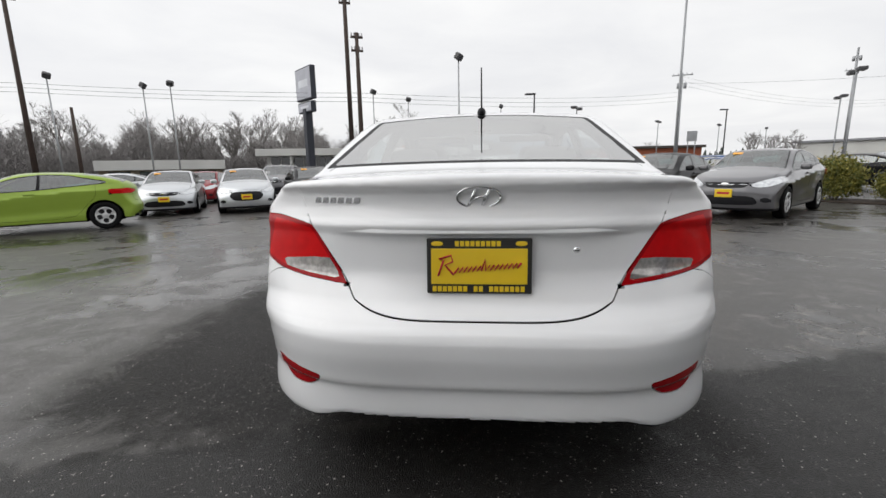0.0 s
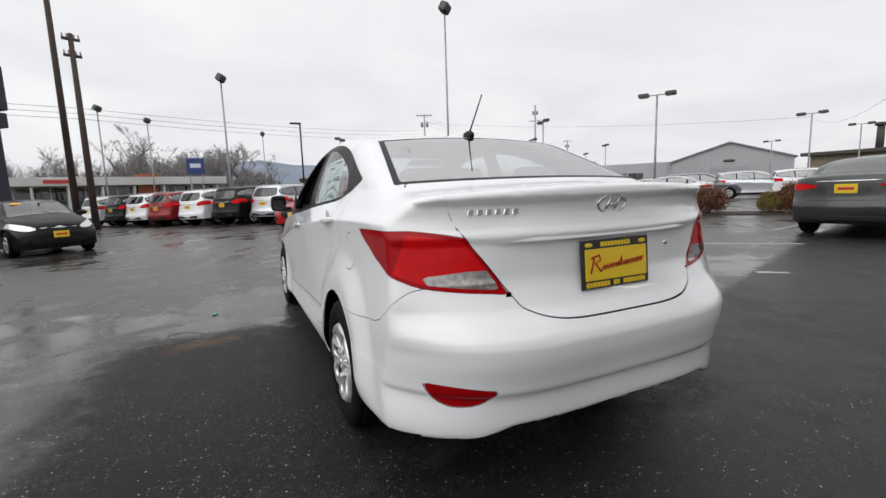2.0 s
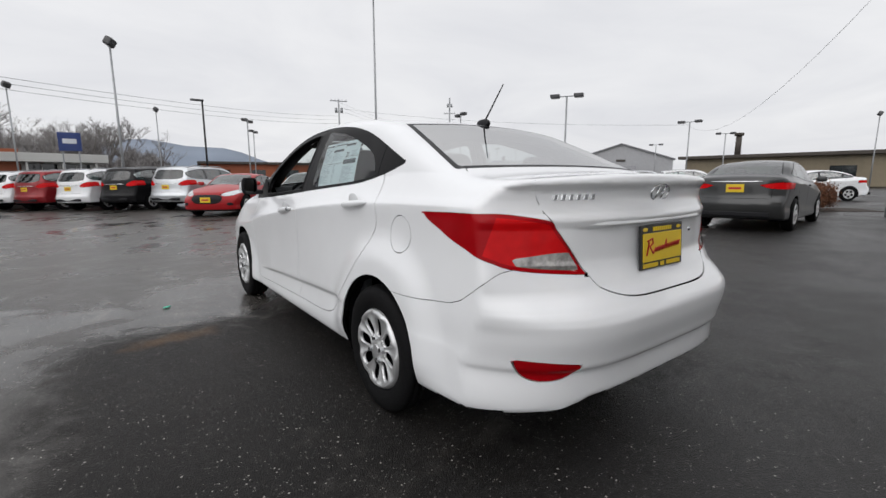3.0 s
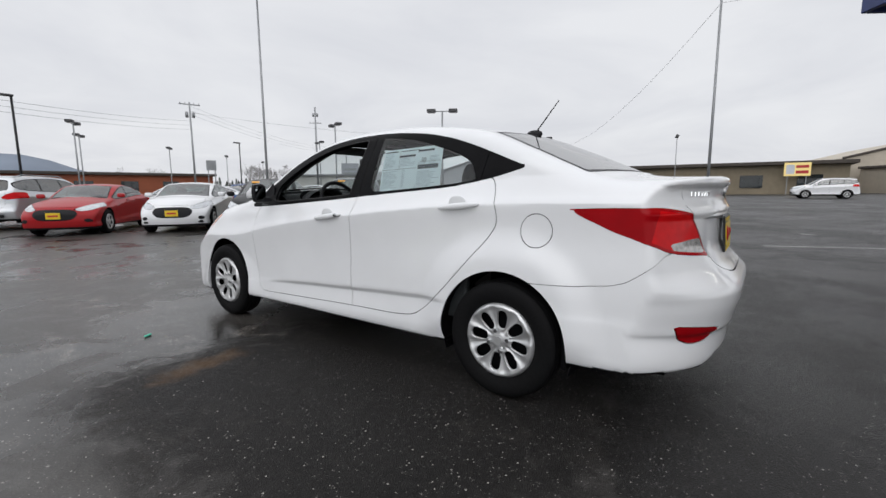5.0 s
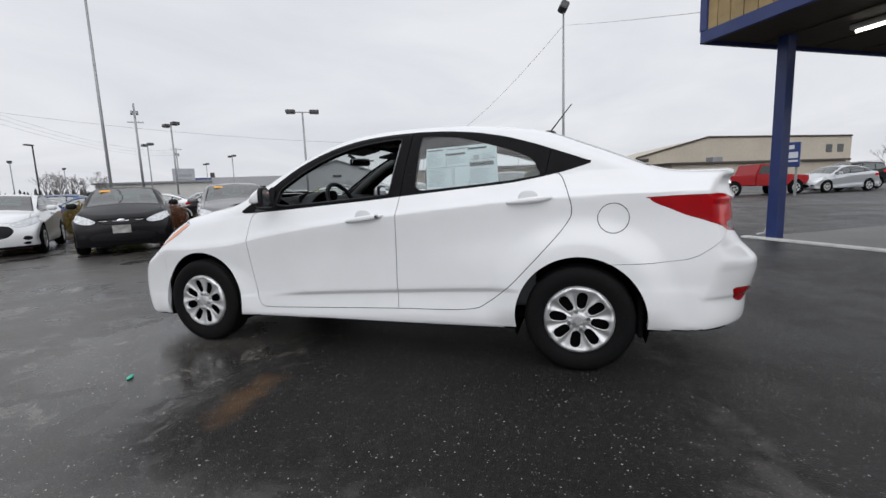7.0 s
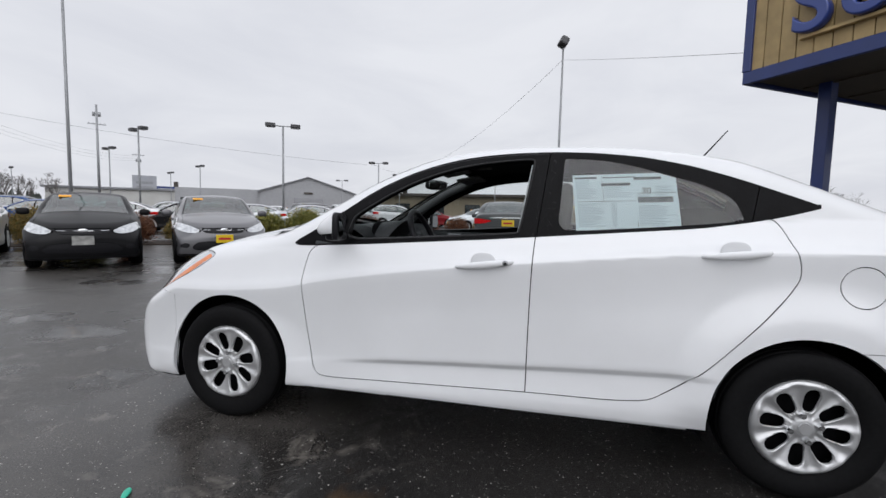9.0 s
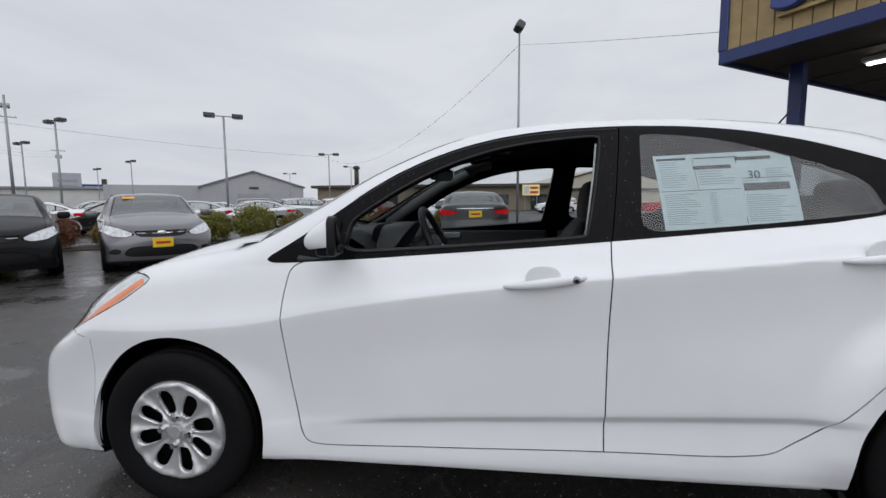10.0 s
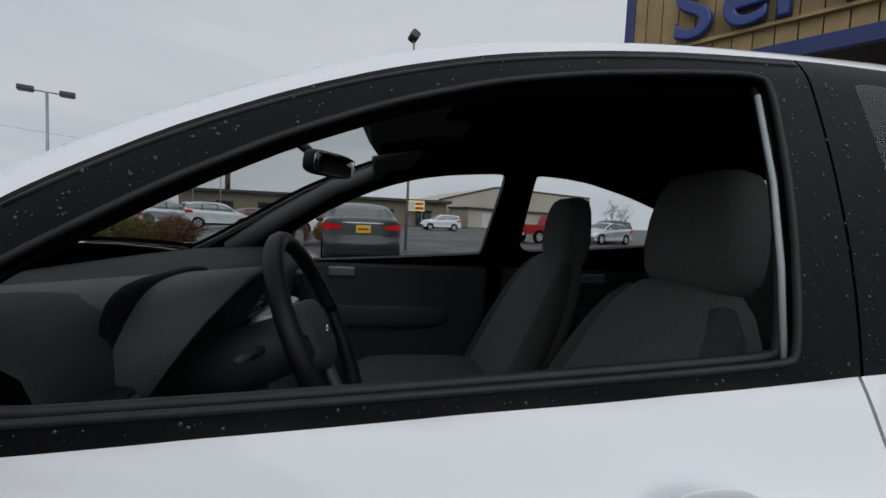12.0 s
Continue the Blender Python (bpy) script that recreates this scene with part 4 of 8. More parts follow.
def build_saloon_details(car, sh):
    F = body_field(SALOON)

    def skin_x(y, z):
        lo, hi = 0.2, 1.1
        for _ in range(30):
            mid = (lo + hi) / 2
            lo, hi = (mid, hi) if F(np.array([[mid, y, z]]))[0] < 0 else (lo, mid)
        return lo

    def skin_y(x, z):
        lo, hi = -1.6, -2.5
        for _ in range(30):
            mid = (lo + hi) / 2
            lo, hi = (mid, hi) if F(np.array([[x, mid, z]]))[0] < 0 else (lo, mid)
        return lo

    def skin_z(x, y):
        lo, hi = 0.7, 1.7
        for _ in range(30):
            mid = (lo + hi) / 2
            lo, hi = (mid, hi) if F(np.array([[x, y, mid]]))[0] < 0 else (lo, mid)
        return lo

    kit = wheel_kit(0.296, 0.192, 0.0875, 8, 0.142, ALLOY, GAP)
    for y, t in ((1.285, 8), (-1.285, -14)):
        for s in (-1, 1):
            fit_wheel(car, kit, s * 0.748, y, 0.294, t)
        wheel_well(car, y, 0.362, 0.80, 0.46, 0.298)
    for y, dy in ((-1.285, -0.30), (1.285, -0.315)):
        for s in (-1, 1):
            bm = bmesh.new()
            box(bm, s * 0.70 - 0.085, s * 0.70 + 0.085, y + dy - 0.03, y + dy, 0.20, 0.42, 0.008)
            part("mud_flap", bm, GAP, car)
    # floor pan
    bm = bmesh.new()
    box(bm, -0.68, 0.68, -2.02, 1.95, 0.235, 0.30, 0.02)
    part("floor_pan", bm, GAP, car)

    # door handles: a scooped cup behind a broad flat grip, with a key cylinder on the driver's door
    def handle(door, y0, y1, z0, z1, s, key):
        yc, zc = (y0 + y1) / 2, (z0 + z1) / 2
        x = skin_x(yc, zc)
        bm = bmesh.new()
        blob(bm, 0, 0, 0, 0.0032, 0.056, 0.050, 0.8, 0.9, 24, 12)
        part("handle_cup", bm, SHADECUP, door, "pressed cup behind the handle", True, pose(s * (x - 0.001), yc + 0.004, zc + 0.004, 0, s * 4, 0))
        bm = bmesh.new()
        n, m, rings = 20, 16, []
        for i in range(n + 1):
            u = i / n
            full = math.sin(math.pi * u) ** 0.5 if 0 < u < 1 else 0.0
            out, hz, hx = 0.004 + 0.024 * full, 0.0035 + 0.0145 * full * (1 - 0.25 * u), 0.004 + 0.006 * full
            y, z = y0 + (y1 - y0) * u, z0 + (z1 - z0) * u
            xx = skin_x(y, z)
            rings.append([bm.verts.new((s * (xx + out - 0.004 + hx * math.cos(a)), y, z + hz * math.sin(a))) for a in (2 * math.pi * k / m for k in range(m))])
        for p, q in zip(rings, rings[1:]):
            for k in range(m):
                bm.faces.new((p[k], p[(k + 1) % m], q[(k + 1) % m], q[k]))
        bm.faces.new(rings[0])
        bm.faces.new(rings[-1])
        bmesh.ops.recalc_face_normals(bm, faces=bm.faces)
        grip = part("handle", bm, WHITE, door, "white grip handle", True)
        if key:
            yk, zk = y0 + 0.036, z0 + (z1 - z0) * 0.14
            xk = skin_x(yk, zk) + 0.021
            bm = bmesh.new()
            tube(bm, (s * (xk - 0.012), yk, zk), (s * (xk + 0.008), yk, zk), 0.0120, 0.0112, 20)
            kc = part("key_cylinder", bm, SATIN, grip, "satin ring of the key cylinder", True)
            bm = bmesh.new()
            tube(bm, (s * xk, yk, zk), (s * (xk + 0.0095), yk, zk), 0.0056, 0.0054, 18)
            part("key_face", bm, DARKMETAL, kc, "dark key slot", True)

    fds = [c for c in car.children if c.name.startswith("front_door")]
    rds = [c for c in car.children if c.name.startswith("rear_door")]
    for s, fd, rd in ((-1, fds[0], rds[0]), (1, fds[1], rds[1])):
        handle(fd, -0.155, 0.105, 0.882, 0.850, s, s < 0)
        handle(rd, -1.145, -0.895, 0.962, 0.938, s, False)
        # mirror on its sail
        bm = bmesh.new()
        prism(bm, [(0.965, 0.907), (0.690, 0.945), (0.672, 1.05), (0.69, 1.082), (0.80, 1.012)], s * (skin_x(0.72, 1.0) - 0.004), s * (skin_x(0.72, 1.0) + 0.004))
        part("mirror_sail", bm, TRIM, fd, "black mirror base")
        bm = bmesh.new()
        blob(bm, 0, 0.006, 0.004, 0.060, 0.066, 0.062, 0.70, 0.66, 32, 18)
        for v in bm.verts:
            nose = min(max((v.co.y + 0.012) / 0.084, 0.0), 1.0)
            v.co.z = v.co.z * (1 - 0.55 * nose) - 0.022 * nose
        bmesh.ops.transform(bm, matrix=pose(0, 0, 0, 0, 0, s * -14), verts=bm.verts)
        bmesh.ops.bisect_plane(bm, geom=bm.verts[:] + bm.edges[:] + bm.faces[:], plane_co=(0, -0.012, 0), plane_no=(-s * 0.22, -1, 0.10), clear_outer=True)
        bmesh.ops.bisect_plane(bm, geom=bm.verts[:] + bm.edges[:] + bm.faces[:], plane_co=(0, 0, -0.036), plane_no=(0, -0.12, -1), clear_outer=True)
        mir = part("door_mirror", bm, WHITE, fd, "white door mirror housing", True, pose(s * 0.884, 0.662, 1.018))
        bm = bmesh.new()
        blob(bm, 0, 0, 0, 0.061, 0.017, 0.064, 0.48, 0.48, 32, 14, pose(0, 0, 0, 0, 0, s * -14))
        part("mirror_rim", bm, TRIM, mir, "black rear rim", True, pose(0, -0.016, -0.004))
        bm = bmesh.new()
        tilt = pose(0, 0, 0, 0, 0, s * -14)
        disc = [(0.046 * math.copysign(abs(math.cos(a)) ** 0.5, math.cos(a)), 0.049 * math.copysign(abs(math.sin(a)) ** 0.5, math.sin(a))) for a in np.linspace(0, 2 * math.pi, 41)[:-1]]
        bm.faces.new([bm.verts.new(tilt @ Vector((u, 0, w))) for u, w in disc])
        part("mirror_glass", bm, MIRROR, mir, "mirror glass", True, pose(-s * 0.002, -0.0335, -0.004))
        bm = bmesh.new()
        blob(bm, 0, 0, 0, 0.068, 0.034, 0.020, 0.6, 0.6, 20, 10)
        part("mirror_foot", bm, TRIM, mir, "black foot", True, pose(-s * 0.040, 0.010, -0.052))

    # the pressed ledge across the boot lid above the plate: a slim edge that fades out at both ends
    boot = [c for c in car.children if c.name.startswith("boot_lid")][0]
    bm = bmesh.new()
    prev = None
    for x in np.linspace(-0.425, 0.425, 49):
        k = min(1.0, (0.426 - abs(x)) / 0.09)
        z = 0.9105 + 0.02 * max(0.0, abs(x) - 0.2) ** 2
        ys = skin_y(x, z)
        out = 0.0095 * k + 0.0005
        q = [bm.verts.new((x, y, w)) for y, w in ((skin_y(x, z + 0.034) + 0.002, z + 0.034), (ys - out * 0.86, z + 0.006), (ys - out, z + 0.002), (ys - out * 0.9, z - 0.001), (skin_y(x, z - 0.003) + 0.004, z - 0.003))]
        if prev:
            for i in range(4):
                bm.faces.new((prev[i], q[i], q[i + 1], prev[i + 1]))
        prev = q
    bmesh.ops.recalc_face_normals(bm, faces=bm.faces)
    part("ledge", bm, WHITE, boot, "white pressed ledge", True)

    # the open driver's window: a pale glass channel at the rear edge and a rubber lip all round
    bm = bmesh.new()
    pts = [(-(skin_x(y, z) - 0.010), y + 0.006, z) for y, z in ((-0.217, 1.318), (-0.200, 1.20), (-0.183, 1.10), (-0.168, 1.004))]
    sweep(bm, pts, 0.0036, 8)
    part("glass_channel", bm, CHANNEL, fds[0], "pale grey window channel", True)
    rim = rounded(FRONT_OPENING)
    for inset, r in ((-0.001, 0.0045), (0.020, 0.007)):
        bm = bmesh.new()
        loop = [(-(skin_x(y, z) - inset), y, z) for y, z in rim]
        sweep(bm, loop + loop[:1], r, 6)
        part("window_seal", bm, SEAL, fds[0], "black rubber window seal", True)

    # a moulding along the outer edge of the driver's window frame
    frame_piece = [c for c in fds[0].children if c.name.startswith("window_frame")][0]
    brow = pchip([-0.31, -0.122, 0.004, 0.132, 0.257, 0.379, 0.494, 0.602, 0.652], [1.384, 1.379, 1.369, 1.350, 1.319, 1.276, 1.222, 1.156, 1.118])
    edge = [(float(y), float(brow(y)) - 0.013) for y in np.linspace(-0.285, 0.62, 28)]
    bm = bmesh.new()
    sweep(bm, [(-skin_x(y, z) + 0.001, y, z) for y, z in edge], 0.0032, 6)
    part("drip_moulding", bm, SEAL, frame_piece, "dark moulding along the frame", True)
    # rain on the frame: small flat domes
    rnd = np.random.default_rng(12)
    inside, hole = poly_distance(FRAME), poly_distance(FRONT_OPENING)
    yz = np.stack((rnd.uniform(-0.36, 0.72, 3000), rnd.uniform(0.93, 1.385, 3000)), 1)
    yz = yz[(inside(yz[:, 0], yz[:, 1]) < -0.004) & (hole(yz[:, 0], yz[:, 1]) > 0.007)][:460]
    lo, hi = np.full(len(yz), 0.2), np.full(len(yz), 1.1)
    for _ in range(24):
        mid = (lo + hi) / 2
        neg = F(np.stack((mid, yz[:, 0], yz[:, 1]), 1)) < 0
        lo, hi = np.where(neg, mid, lo), np.where(neg, hi, mid)
    v, f = [], []
    for x, (y, z), r, tall in zip(lo, yz, 0.0008 + 0.0020 * rnd.random(len(yz)) ** 3, rnd.uniform(1.0, 1.7, len(yz))):
        k = len(v)
        v += [(-x - r * 0.5, y, z)]
        for out, w in ((0.35, 0.7), (-0.05, 1.0)):
            v += [(-x - r * out, y + r * w * math.cos(a), z + r * w * tall * math.sin(a)) for a in (2 * math.pi * i / 7 for i in range(7))]
        f += [(k, k + 1 + (i + 1) % 7, k + 1 + i) for i in range(7)] + [(k + 1 + i, k + 1 + (i + 1) % 7, k + 8 + (i + 1) % 7, k + 8 + i) for i in range(7)]
    me = bpy.data.meshes.new("rainwater")
    me.from_pydata([tuple(map(float, p)) for p in v], [], f)
    me.polygons.foreach_set("use_smooth", [True] * len(f))
    me.materials.append(WATER)
    tagged(place("rainwater", me, frame_piece, "clear rain drops on the frame"), kind="stuff")

    # aerial
    bm = bmesh.new()
    blob(bm, 0, 0, 0, 0.022, 0.052, 0.026, 0.9, 0.9, 18, 10)
    aer = part("aerial", bm, TRIM, car, "black roof aerial", True, pose(0, -1.075, skin_z(0, -1.075) + 0.008))
    bm = bmesh.new()
    tube(bm, (0, 0, 0), (0, -0.145, 0.180), 0.0048, 0.003, 8)
    part("aerial_rod", bm, TRIM, aer, "", True, pose(0, -0.01, 0.012))

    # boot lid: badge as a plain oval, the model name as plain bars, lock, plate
    boot = [c for c in car.children if c.name.startswith("boot_lid")][0]
    y = skin_y(0, 1.02)
    tilt = math.degrees(math.atan2(skin_y(0, 1.05) - skin_y(0, 0.99), 0.06))
    mb = pose(-0.003, y - 0.004, 1.020, -tilt, 0, 0)
    bm = bmesh.new()
    ring = [(0.066 * math.cos(a), 0, 0.034 * math.sin(a)) for a in np.linspace(0, 2 * math.pi, 41)]
    sweep(bm, ring, 0.0048, 8)
    part("badge", bm, CHROME, boot, "chrome oval badge", True, mb)
    bm = bmesh.new()
    for c, w in ((-0.021, 0.007), (0.021, 0.007)):
        sweep(bm, [(c - 0.010, 0, -0.025), (c, -0.002, 0), (c + 0.010, 0, 0.025)], w * 0.8, 8)
    sweep(bm, [(-0.022, -0.001, -0.006), (0.022, -0.001, 0.006)], 0.0055, 8)
    part("badge_centre", bm, CHROME, boot, "plain slanting chrome bars", True, mb)
    bm = bmesh.new()
    for k in range(6):
        x = -0.545 + k * 0.0285
        yy = skin_y(abs(x + 0.011), 1.012)
        vs = box(bm, x, x + 0.022, yy - 0.0045, yy + 0.003, 1.001, 1.021, 0.0015)
        bmesh.ops.transform(bm, matrix=Matrix(((1, 0, 0.25, -0.25 * 1.011), (0, 1, 0, 0), (0, 0, 1, 0), (0, 0, 0, 1))), verts=[v for v in vs if v.is_valid])
    part("model_lettering", bm, CHROME, boot, "chrome bars of lettering")
    bm = bmesh.new()
    yl = skin_y(0.295, 0.856)
    tube(bm, (0.295, yl + 0.004, 0.856), (0.295, yl - 0.004, 0.856), 0.011, 0.010, 18)
    part("boot_lock", bm, CHROME, boot, "", True)
    pl = plate_thing(boot, pose(-0.003, (skin_y(0, 0.73) + skin_y(0, 0.89)) / 2 - 0.012, 0.812, -4.0, 0, 0))

    # price sticker inside the rear side window
    zz = np.linspace(1.0, 1.32, 9)
    front_x, back_x = [skin_x(-0.40, z) for z in zz], [skin_x(-0.84, z) for z in zz]

    def sx(y, z):
        u = (-0.40 - y) / 0.44
        return -(np.interp(z, zz, front_x) * (1 - u) + np.interp(z, zz, back_x) * u - 0.006)

    def sheet(u, q):
        """A place on the sheet, which hangs a little askew: u runs rearwards, q upwards."""
        return -0.390 - 0.428 * u - 0.022 * (1 - q), 1.025 + 0.018 * u + 0.245 * q

    bm = bmesh.new()
    ny, nz = 12, 8
    grid = []
    for i in range(ny + 1):
        row = [sheet(i / ny, k / nz) for k in range(nz + 1)]
        grid.append([bm.verts.new((sx(y, z), y, z)) for y, z in row])
    for i in range(ny):
        for k in range(nz):
            bm.faces.new((grid[i][k], grid[i][k + 1], grid[i + 1][k + 1], grid[i + 1][k]))
    bmesh.ops.solidify(bm, geom=bm.faces[:], thickness=0.0008)
    st = part("price_sticker", bm, PAPER, rds[0], "pale printed price sheet in the window")

    def bars(name, mat, items, label):
        bm = bmesh.new()
        for u0, u1, v0, v1 in items:
            vs = []
            n = 5
            for i in range(n + 1):
                for q in (v0, v1):
                    u = u0 + (u1 - u0) * i / n
                    yy, zz = sheet(u, q)
                    vs.append(bm.verts.new((sx(yy, zz) - 0.0016, yy, zz)))
            for i in range(n):
                bm.faces.new((vs[2 * i], vs[2 * i + 1], vs[2 * i + 3], vs[2 * i + 2]))
        part(name, bm, mat, st, label)
    rnd = random.Random(4)
    bars("sticker_bar", INK, [(0.28, 0.56, 0.785, 0.835), (0.60, 0.86, 0.885, 0.930), (0.62, 0.95, 0.475, 0.570), (0.60, 0.605, 0.05, 0.95), (0.29, 0.293, 0.50, 0.95),
                              (0.02, 0.60, 0.505, 0.512), (0.02, 0.24, 0.925, 0.955), (0.30, 0.62, 0.93, 0.945), (0.62, 0.98, 0.635, 0.642), (0.62, 0.98, 0.02, 0.035)], "dark printed bars")
    lines = []
    for u0, u1, v0, v1, step in ((0.03, 0.24, 0.56, 0.90, 0.030), (0.31, 0.58, 0.56, 0.76, 0.034), (0.03, 0.30, 0.06, 0.47, 0.028), (0.36, 0.42, 0.06, 0.47, 0.028), (0.62, 0.97, 0.06, 0.42, 0.028), (0.80, 0.97, 0.57, 0.76, 0.03), (0.62, 0.76, 0.56, 0.61, 0.03)):
        v = v1
        while v > v0:
            lines.append((u0, u0 + (u1 - u0) * rnd.uniform(0.55, 1.0), v - 0.010, v))
            v -= step
    bars("sticker_print", INKPALE, lines, "rows of pale print")
    me = text_mesh("30", 0.040, 0.0003)
    me.materials.append(INK)
    place("sticker_number", me, st, "printed number 30", Matrix.Translation((sx(-0.70, 1.21) - 0.0060, -0.700, 1.2035)) @ pose(0, 0, 0, 90, 0, -90) @ pose(0, 0, 0, -21, 0, 0))

    interior(car)


def interior(car):
    # seats: a bench cushion, a tapering back with raised bolsters, a headrest on two posts
    def loft(bm, rows, n=28, power=0.62):
        """A cushion through cross-sections: each row gives centre x, y, z, half width, half depth and hollow."""
        rings = []
        for cx, cy, cz, w, d, hollow in rows:
            ring = []
            for k in range(n):
                a = 2 * math.pi * k / n
                u = math.copysign(abs(math.cos(a)) ** power, math.cos(a))
                v = math.copysign(abs(math.sin(a)) ** power, math.sin(a))
                dent = hollow * (1 - u * u) if v > 0 else 0.0
                ring.append(bm.verts.new((cx + w * u, cy + d * v - dent, cz)))
            rings.append(ring)
        for p, q in zip(rings, rings[1:]):
            for k in range(n):
                bm.faces.new((p[k], p[(k + 1) % n], q[(k + 1) % n], q[k]))
        for ring in (rings[0], rings[-1]):
            bm.faces.new(ring)
        bmesh.ops.recalc_face_normals(bm, faces=bm.faces)

    for s, dy in ((-1, 0.0), (1, -0.035)):
        x = 0.36 * s
        bm = bmesh.new()
        blob(bm, x, 0.13 + dy, 0.525, 0.255, 0.28, 0.085, 0.5, 0.45)
        seat = part("front_seat", bm, FABRIC, car, "grey cloth front seat", True)
        back = [(0.44, -0.070, 0.235, 0.085), (0.52, -0.105, 0.250, 0.098), (0.62, -0.150, 0.252, 0.100), (0.72, -0.195, 0.246, 0.094), (0.82, -0.240, 0.232, 0.086),
                (0.90, -0.275, 0.212, 0.076), (0.96, -0.302, 0.186, 0.066), (1.00, -0.320, 0.152, 0.056), (1.025, -0.331, 0.118, 0.046), (1.037, -0.336, 0.08, 0.030)]
        bm = bmesh.new()
        loft(bm, [(x, y + dy, z, w, d, 0.034 * min(1.0, (1.06 - z) / 0.25)) for z, y, w, d in back])
        part("backrest", bm, FABRIC2, seat, "", True)
        for q in (-1, 1):
            # the darker outer band of the back, standing a little proud
            bm = bmesh.new()
            sweep(bm, [(x + q * (w - 0.022), y + dy + d * 0.30, z) for z, y, w, d in back[:8]], [0.030, 0.044, 0.047, 0.045, 0.041, 0.036, 0.030, 0.022], 12)
            part("side_bolster", bm, FABRIC, seat, "dark side bolster", True)
        head = [(1.025, -0.352, 0.070, 0.030), (1.034, -0.352, 0.104, 0.047), (1.060, -0.351, 0.128, 0.056), (1.110, -0.352, 0.134, 0.060), (1.170, -0.356, 0.128, 0.058),
                (1.220, -0.361, 0.116, 0.052), (1.250, -0.365, 0.098, 0.042), (1.263, -0.367, 0.065, 0.026)]
        bm = bmesh.new()
        loft(bm, [(x, y + dy, z - (0.010 if s < 0 else 0.028), w * (1.0 if s < 0 else 0.94), d, 0.008) for z, y, w, d in head])
        part("headrest", bm, FABRIC2, seat, "", True)
        for q in (-1, 1):
            bm = bmesh.new()
            tube(bm, (x + q * 0.05, -0.335 + dy, 1.0), (x + q * 0.05, -0.345 + dy, 1.06), 0.007, seg=8)
            part("headrest_post", bm, CHROME, seat, "", True)
    bm = bmesh.new()
    blob(bm, 0, -0.78, 0.56, 0.62, 0.26, 0.10, 0.4, 0.35)
    bench = part("rear_bench", bm, FABRIC2, car, "grey cloth rear bench", True)
    bm = bmesh.new()
    blob(bm, 0, -1.10, 0.86, 0.62, 0.085, 0.29, 0.4, 0.35, m=pose(0, 0, 0, -20, 0, 0))
    part("backrest", bm, FABRIC2, bench, "", True)
    for s in (-1, 1):
        bm = bmesh.new()
        blob(bm, s * 0.34, -1.20, 1.145, 0.12, 0.05, 0.055, 0.55, 0.6)
        part("headrest", bm, FABRIC, bench, "", True)
    bm = bmesh.new()
    box(bm, -0.62, 0.62, -1.72, -1.22, 1.045, 1.065, 0.006)
    part("parcel_shelf", bm, PLASTIC, car)
    # facia with a hooded instrument binnacle, vents and centre stack
    prof = [(1.10, 0.972), (1.02, 0.985), (0.93, 0.996), (0.84, 1.004), (0.76, 1.010), (0.69, 1.010), (0.63, 1.000), (0.590, 0.975), (0.575, 0.94), (0.572, 0.90),
            (0.575, 0.85), (0.585, 0.79), (0.605, 0.72), (0.63, 0.64), (0.67, 0.54), (0.74, 0.44)]
    bm = bmesh.new()
    rows = []
    for i in range(57):
        x = -0.69 + 1.38 * i / 56
        hood = math.exp(-(abs(x + 0.36) / 0.175) ** 4)
        row = []
        for y, z in prof:
            up = max(0.0, min(1.0, (z - 0.93) / 0.05)) * max(0.0, min(1.0, (0.80 - y) / 0.14))
            row.append(bm.verts.new((x, y - 0.030 * hood * up + 0.03 * x * x, z + 0.012 * hood * up - 0.02 * x * x)))
        rows.append(row)
    for p, q in zip(rows, rows[1:]):
        for k in range(len(prof) - 1):
            bm.faces.new((p[k], q[k], q[k + 1], p[k + 1]))
    bmesh.ops.solidify(bm, geom=bm.faces[:], thickness=0.012)
    dash = part("dashboard", bm, PLASTIC, car, "dark grey soft dashboard", True)
    # the arched hood over the instruments
    bm = bmesh.new()
    rows = []
    for k in range(25):
        a = math.pi * k / 24
        s, c = math.sin(a), math.cos(a)
        x, z = -0.40 - 0.185 * math.copysign(abs(c) ** 0.7, c), 0.885 + 0.160 * s ** 0.75
        y0 = 0.555 - 0.100 * s ** 0.8
        rows.append([bm.verts.new((x + (-0.40 - x) * 0.06 * j, y0 + (0.93 - y0) * j / 4, z - 0.013 * j * s)) for j in range(5)])
    for p, q in zip(rows, rows[1:]):
        for k in range(4):
            bm.faces.new((p[k], q[k], q[k + 1], p[k + 1]))
    bmesh.ops.recalc_face_normals(bm, faces=bm.faces)
    bmesh.ops.solidify(bm, geom=bm.faces[:], thickness=0.007)
    part("instrument_hood", bm, PLASTIC, dash, "dark arched instrument hood", True)
    bm = bmesh.new()
    blob(bm, -0.40, 0.600, 0.950, 0.172, 0.018, 0.085, 0.5, 0.6, 26, 12)
    part("instrument_panel", bm, GAP, dash, "dark instrument panel", True)
    for x, z in ((-0.61, 0.885), (-0.085, 0.925), (0.085, 0.925), (0.60, 0.885)):
        bm = bmesh.new()
        box(bm, x - 0.060, x + 0.060, 0.556, 0.60, z - 0.032, z + 0.032, 0.012, seg=2)
        vent = part("air_vent", bm, TRIM, dash, "black air vent")
        for k in range(4):
            bm = bmesh.new()
            box(bm, x - 0.050, x + 0.050, 0.549, 0.560, z - 0.026 + k * 0.0150, z - 0.021 + k * 0.0150)
            part("vent_slat", bm, PLASTIC, vent)
    bm = bmesh.new()
    box(bm, -0.13, 0.16, 0.49, 0.56, 0.62, 0.90, 0.02, seg=2)
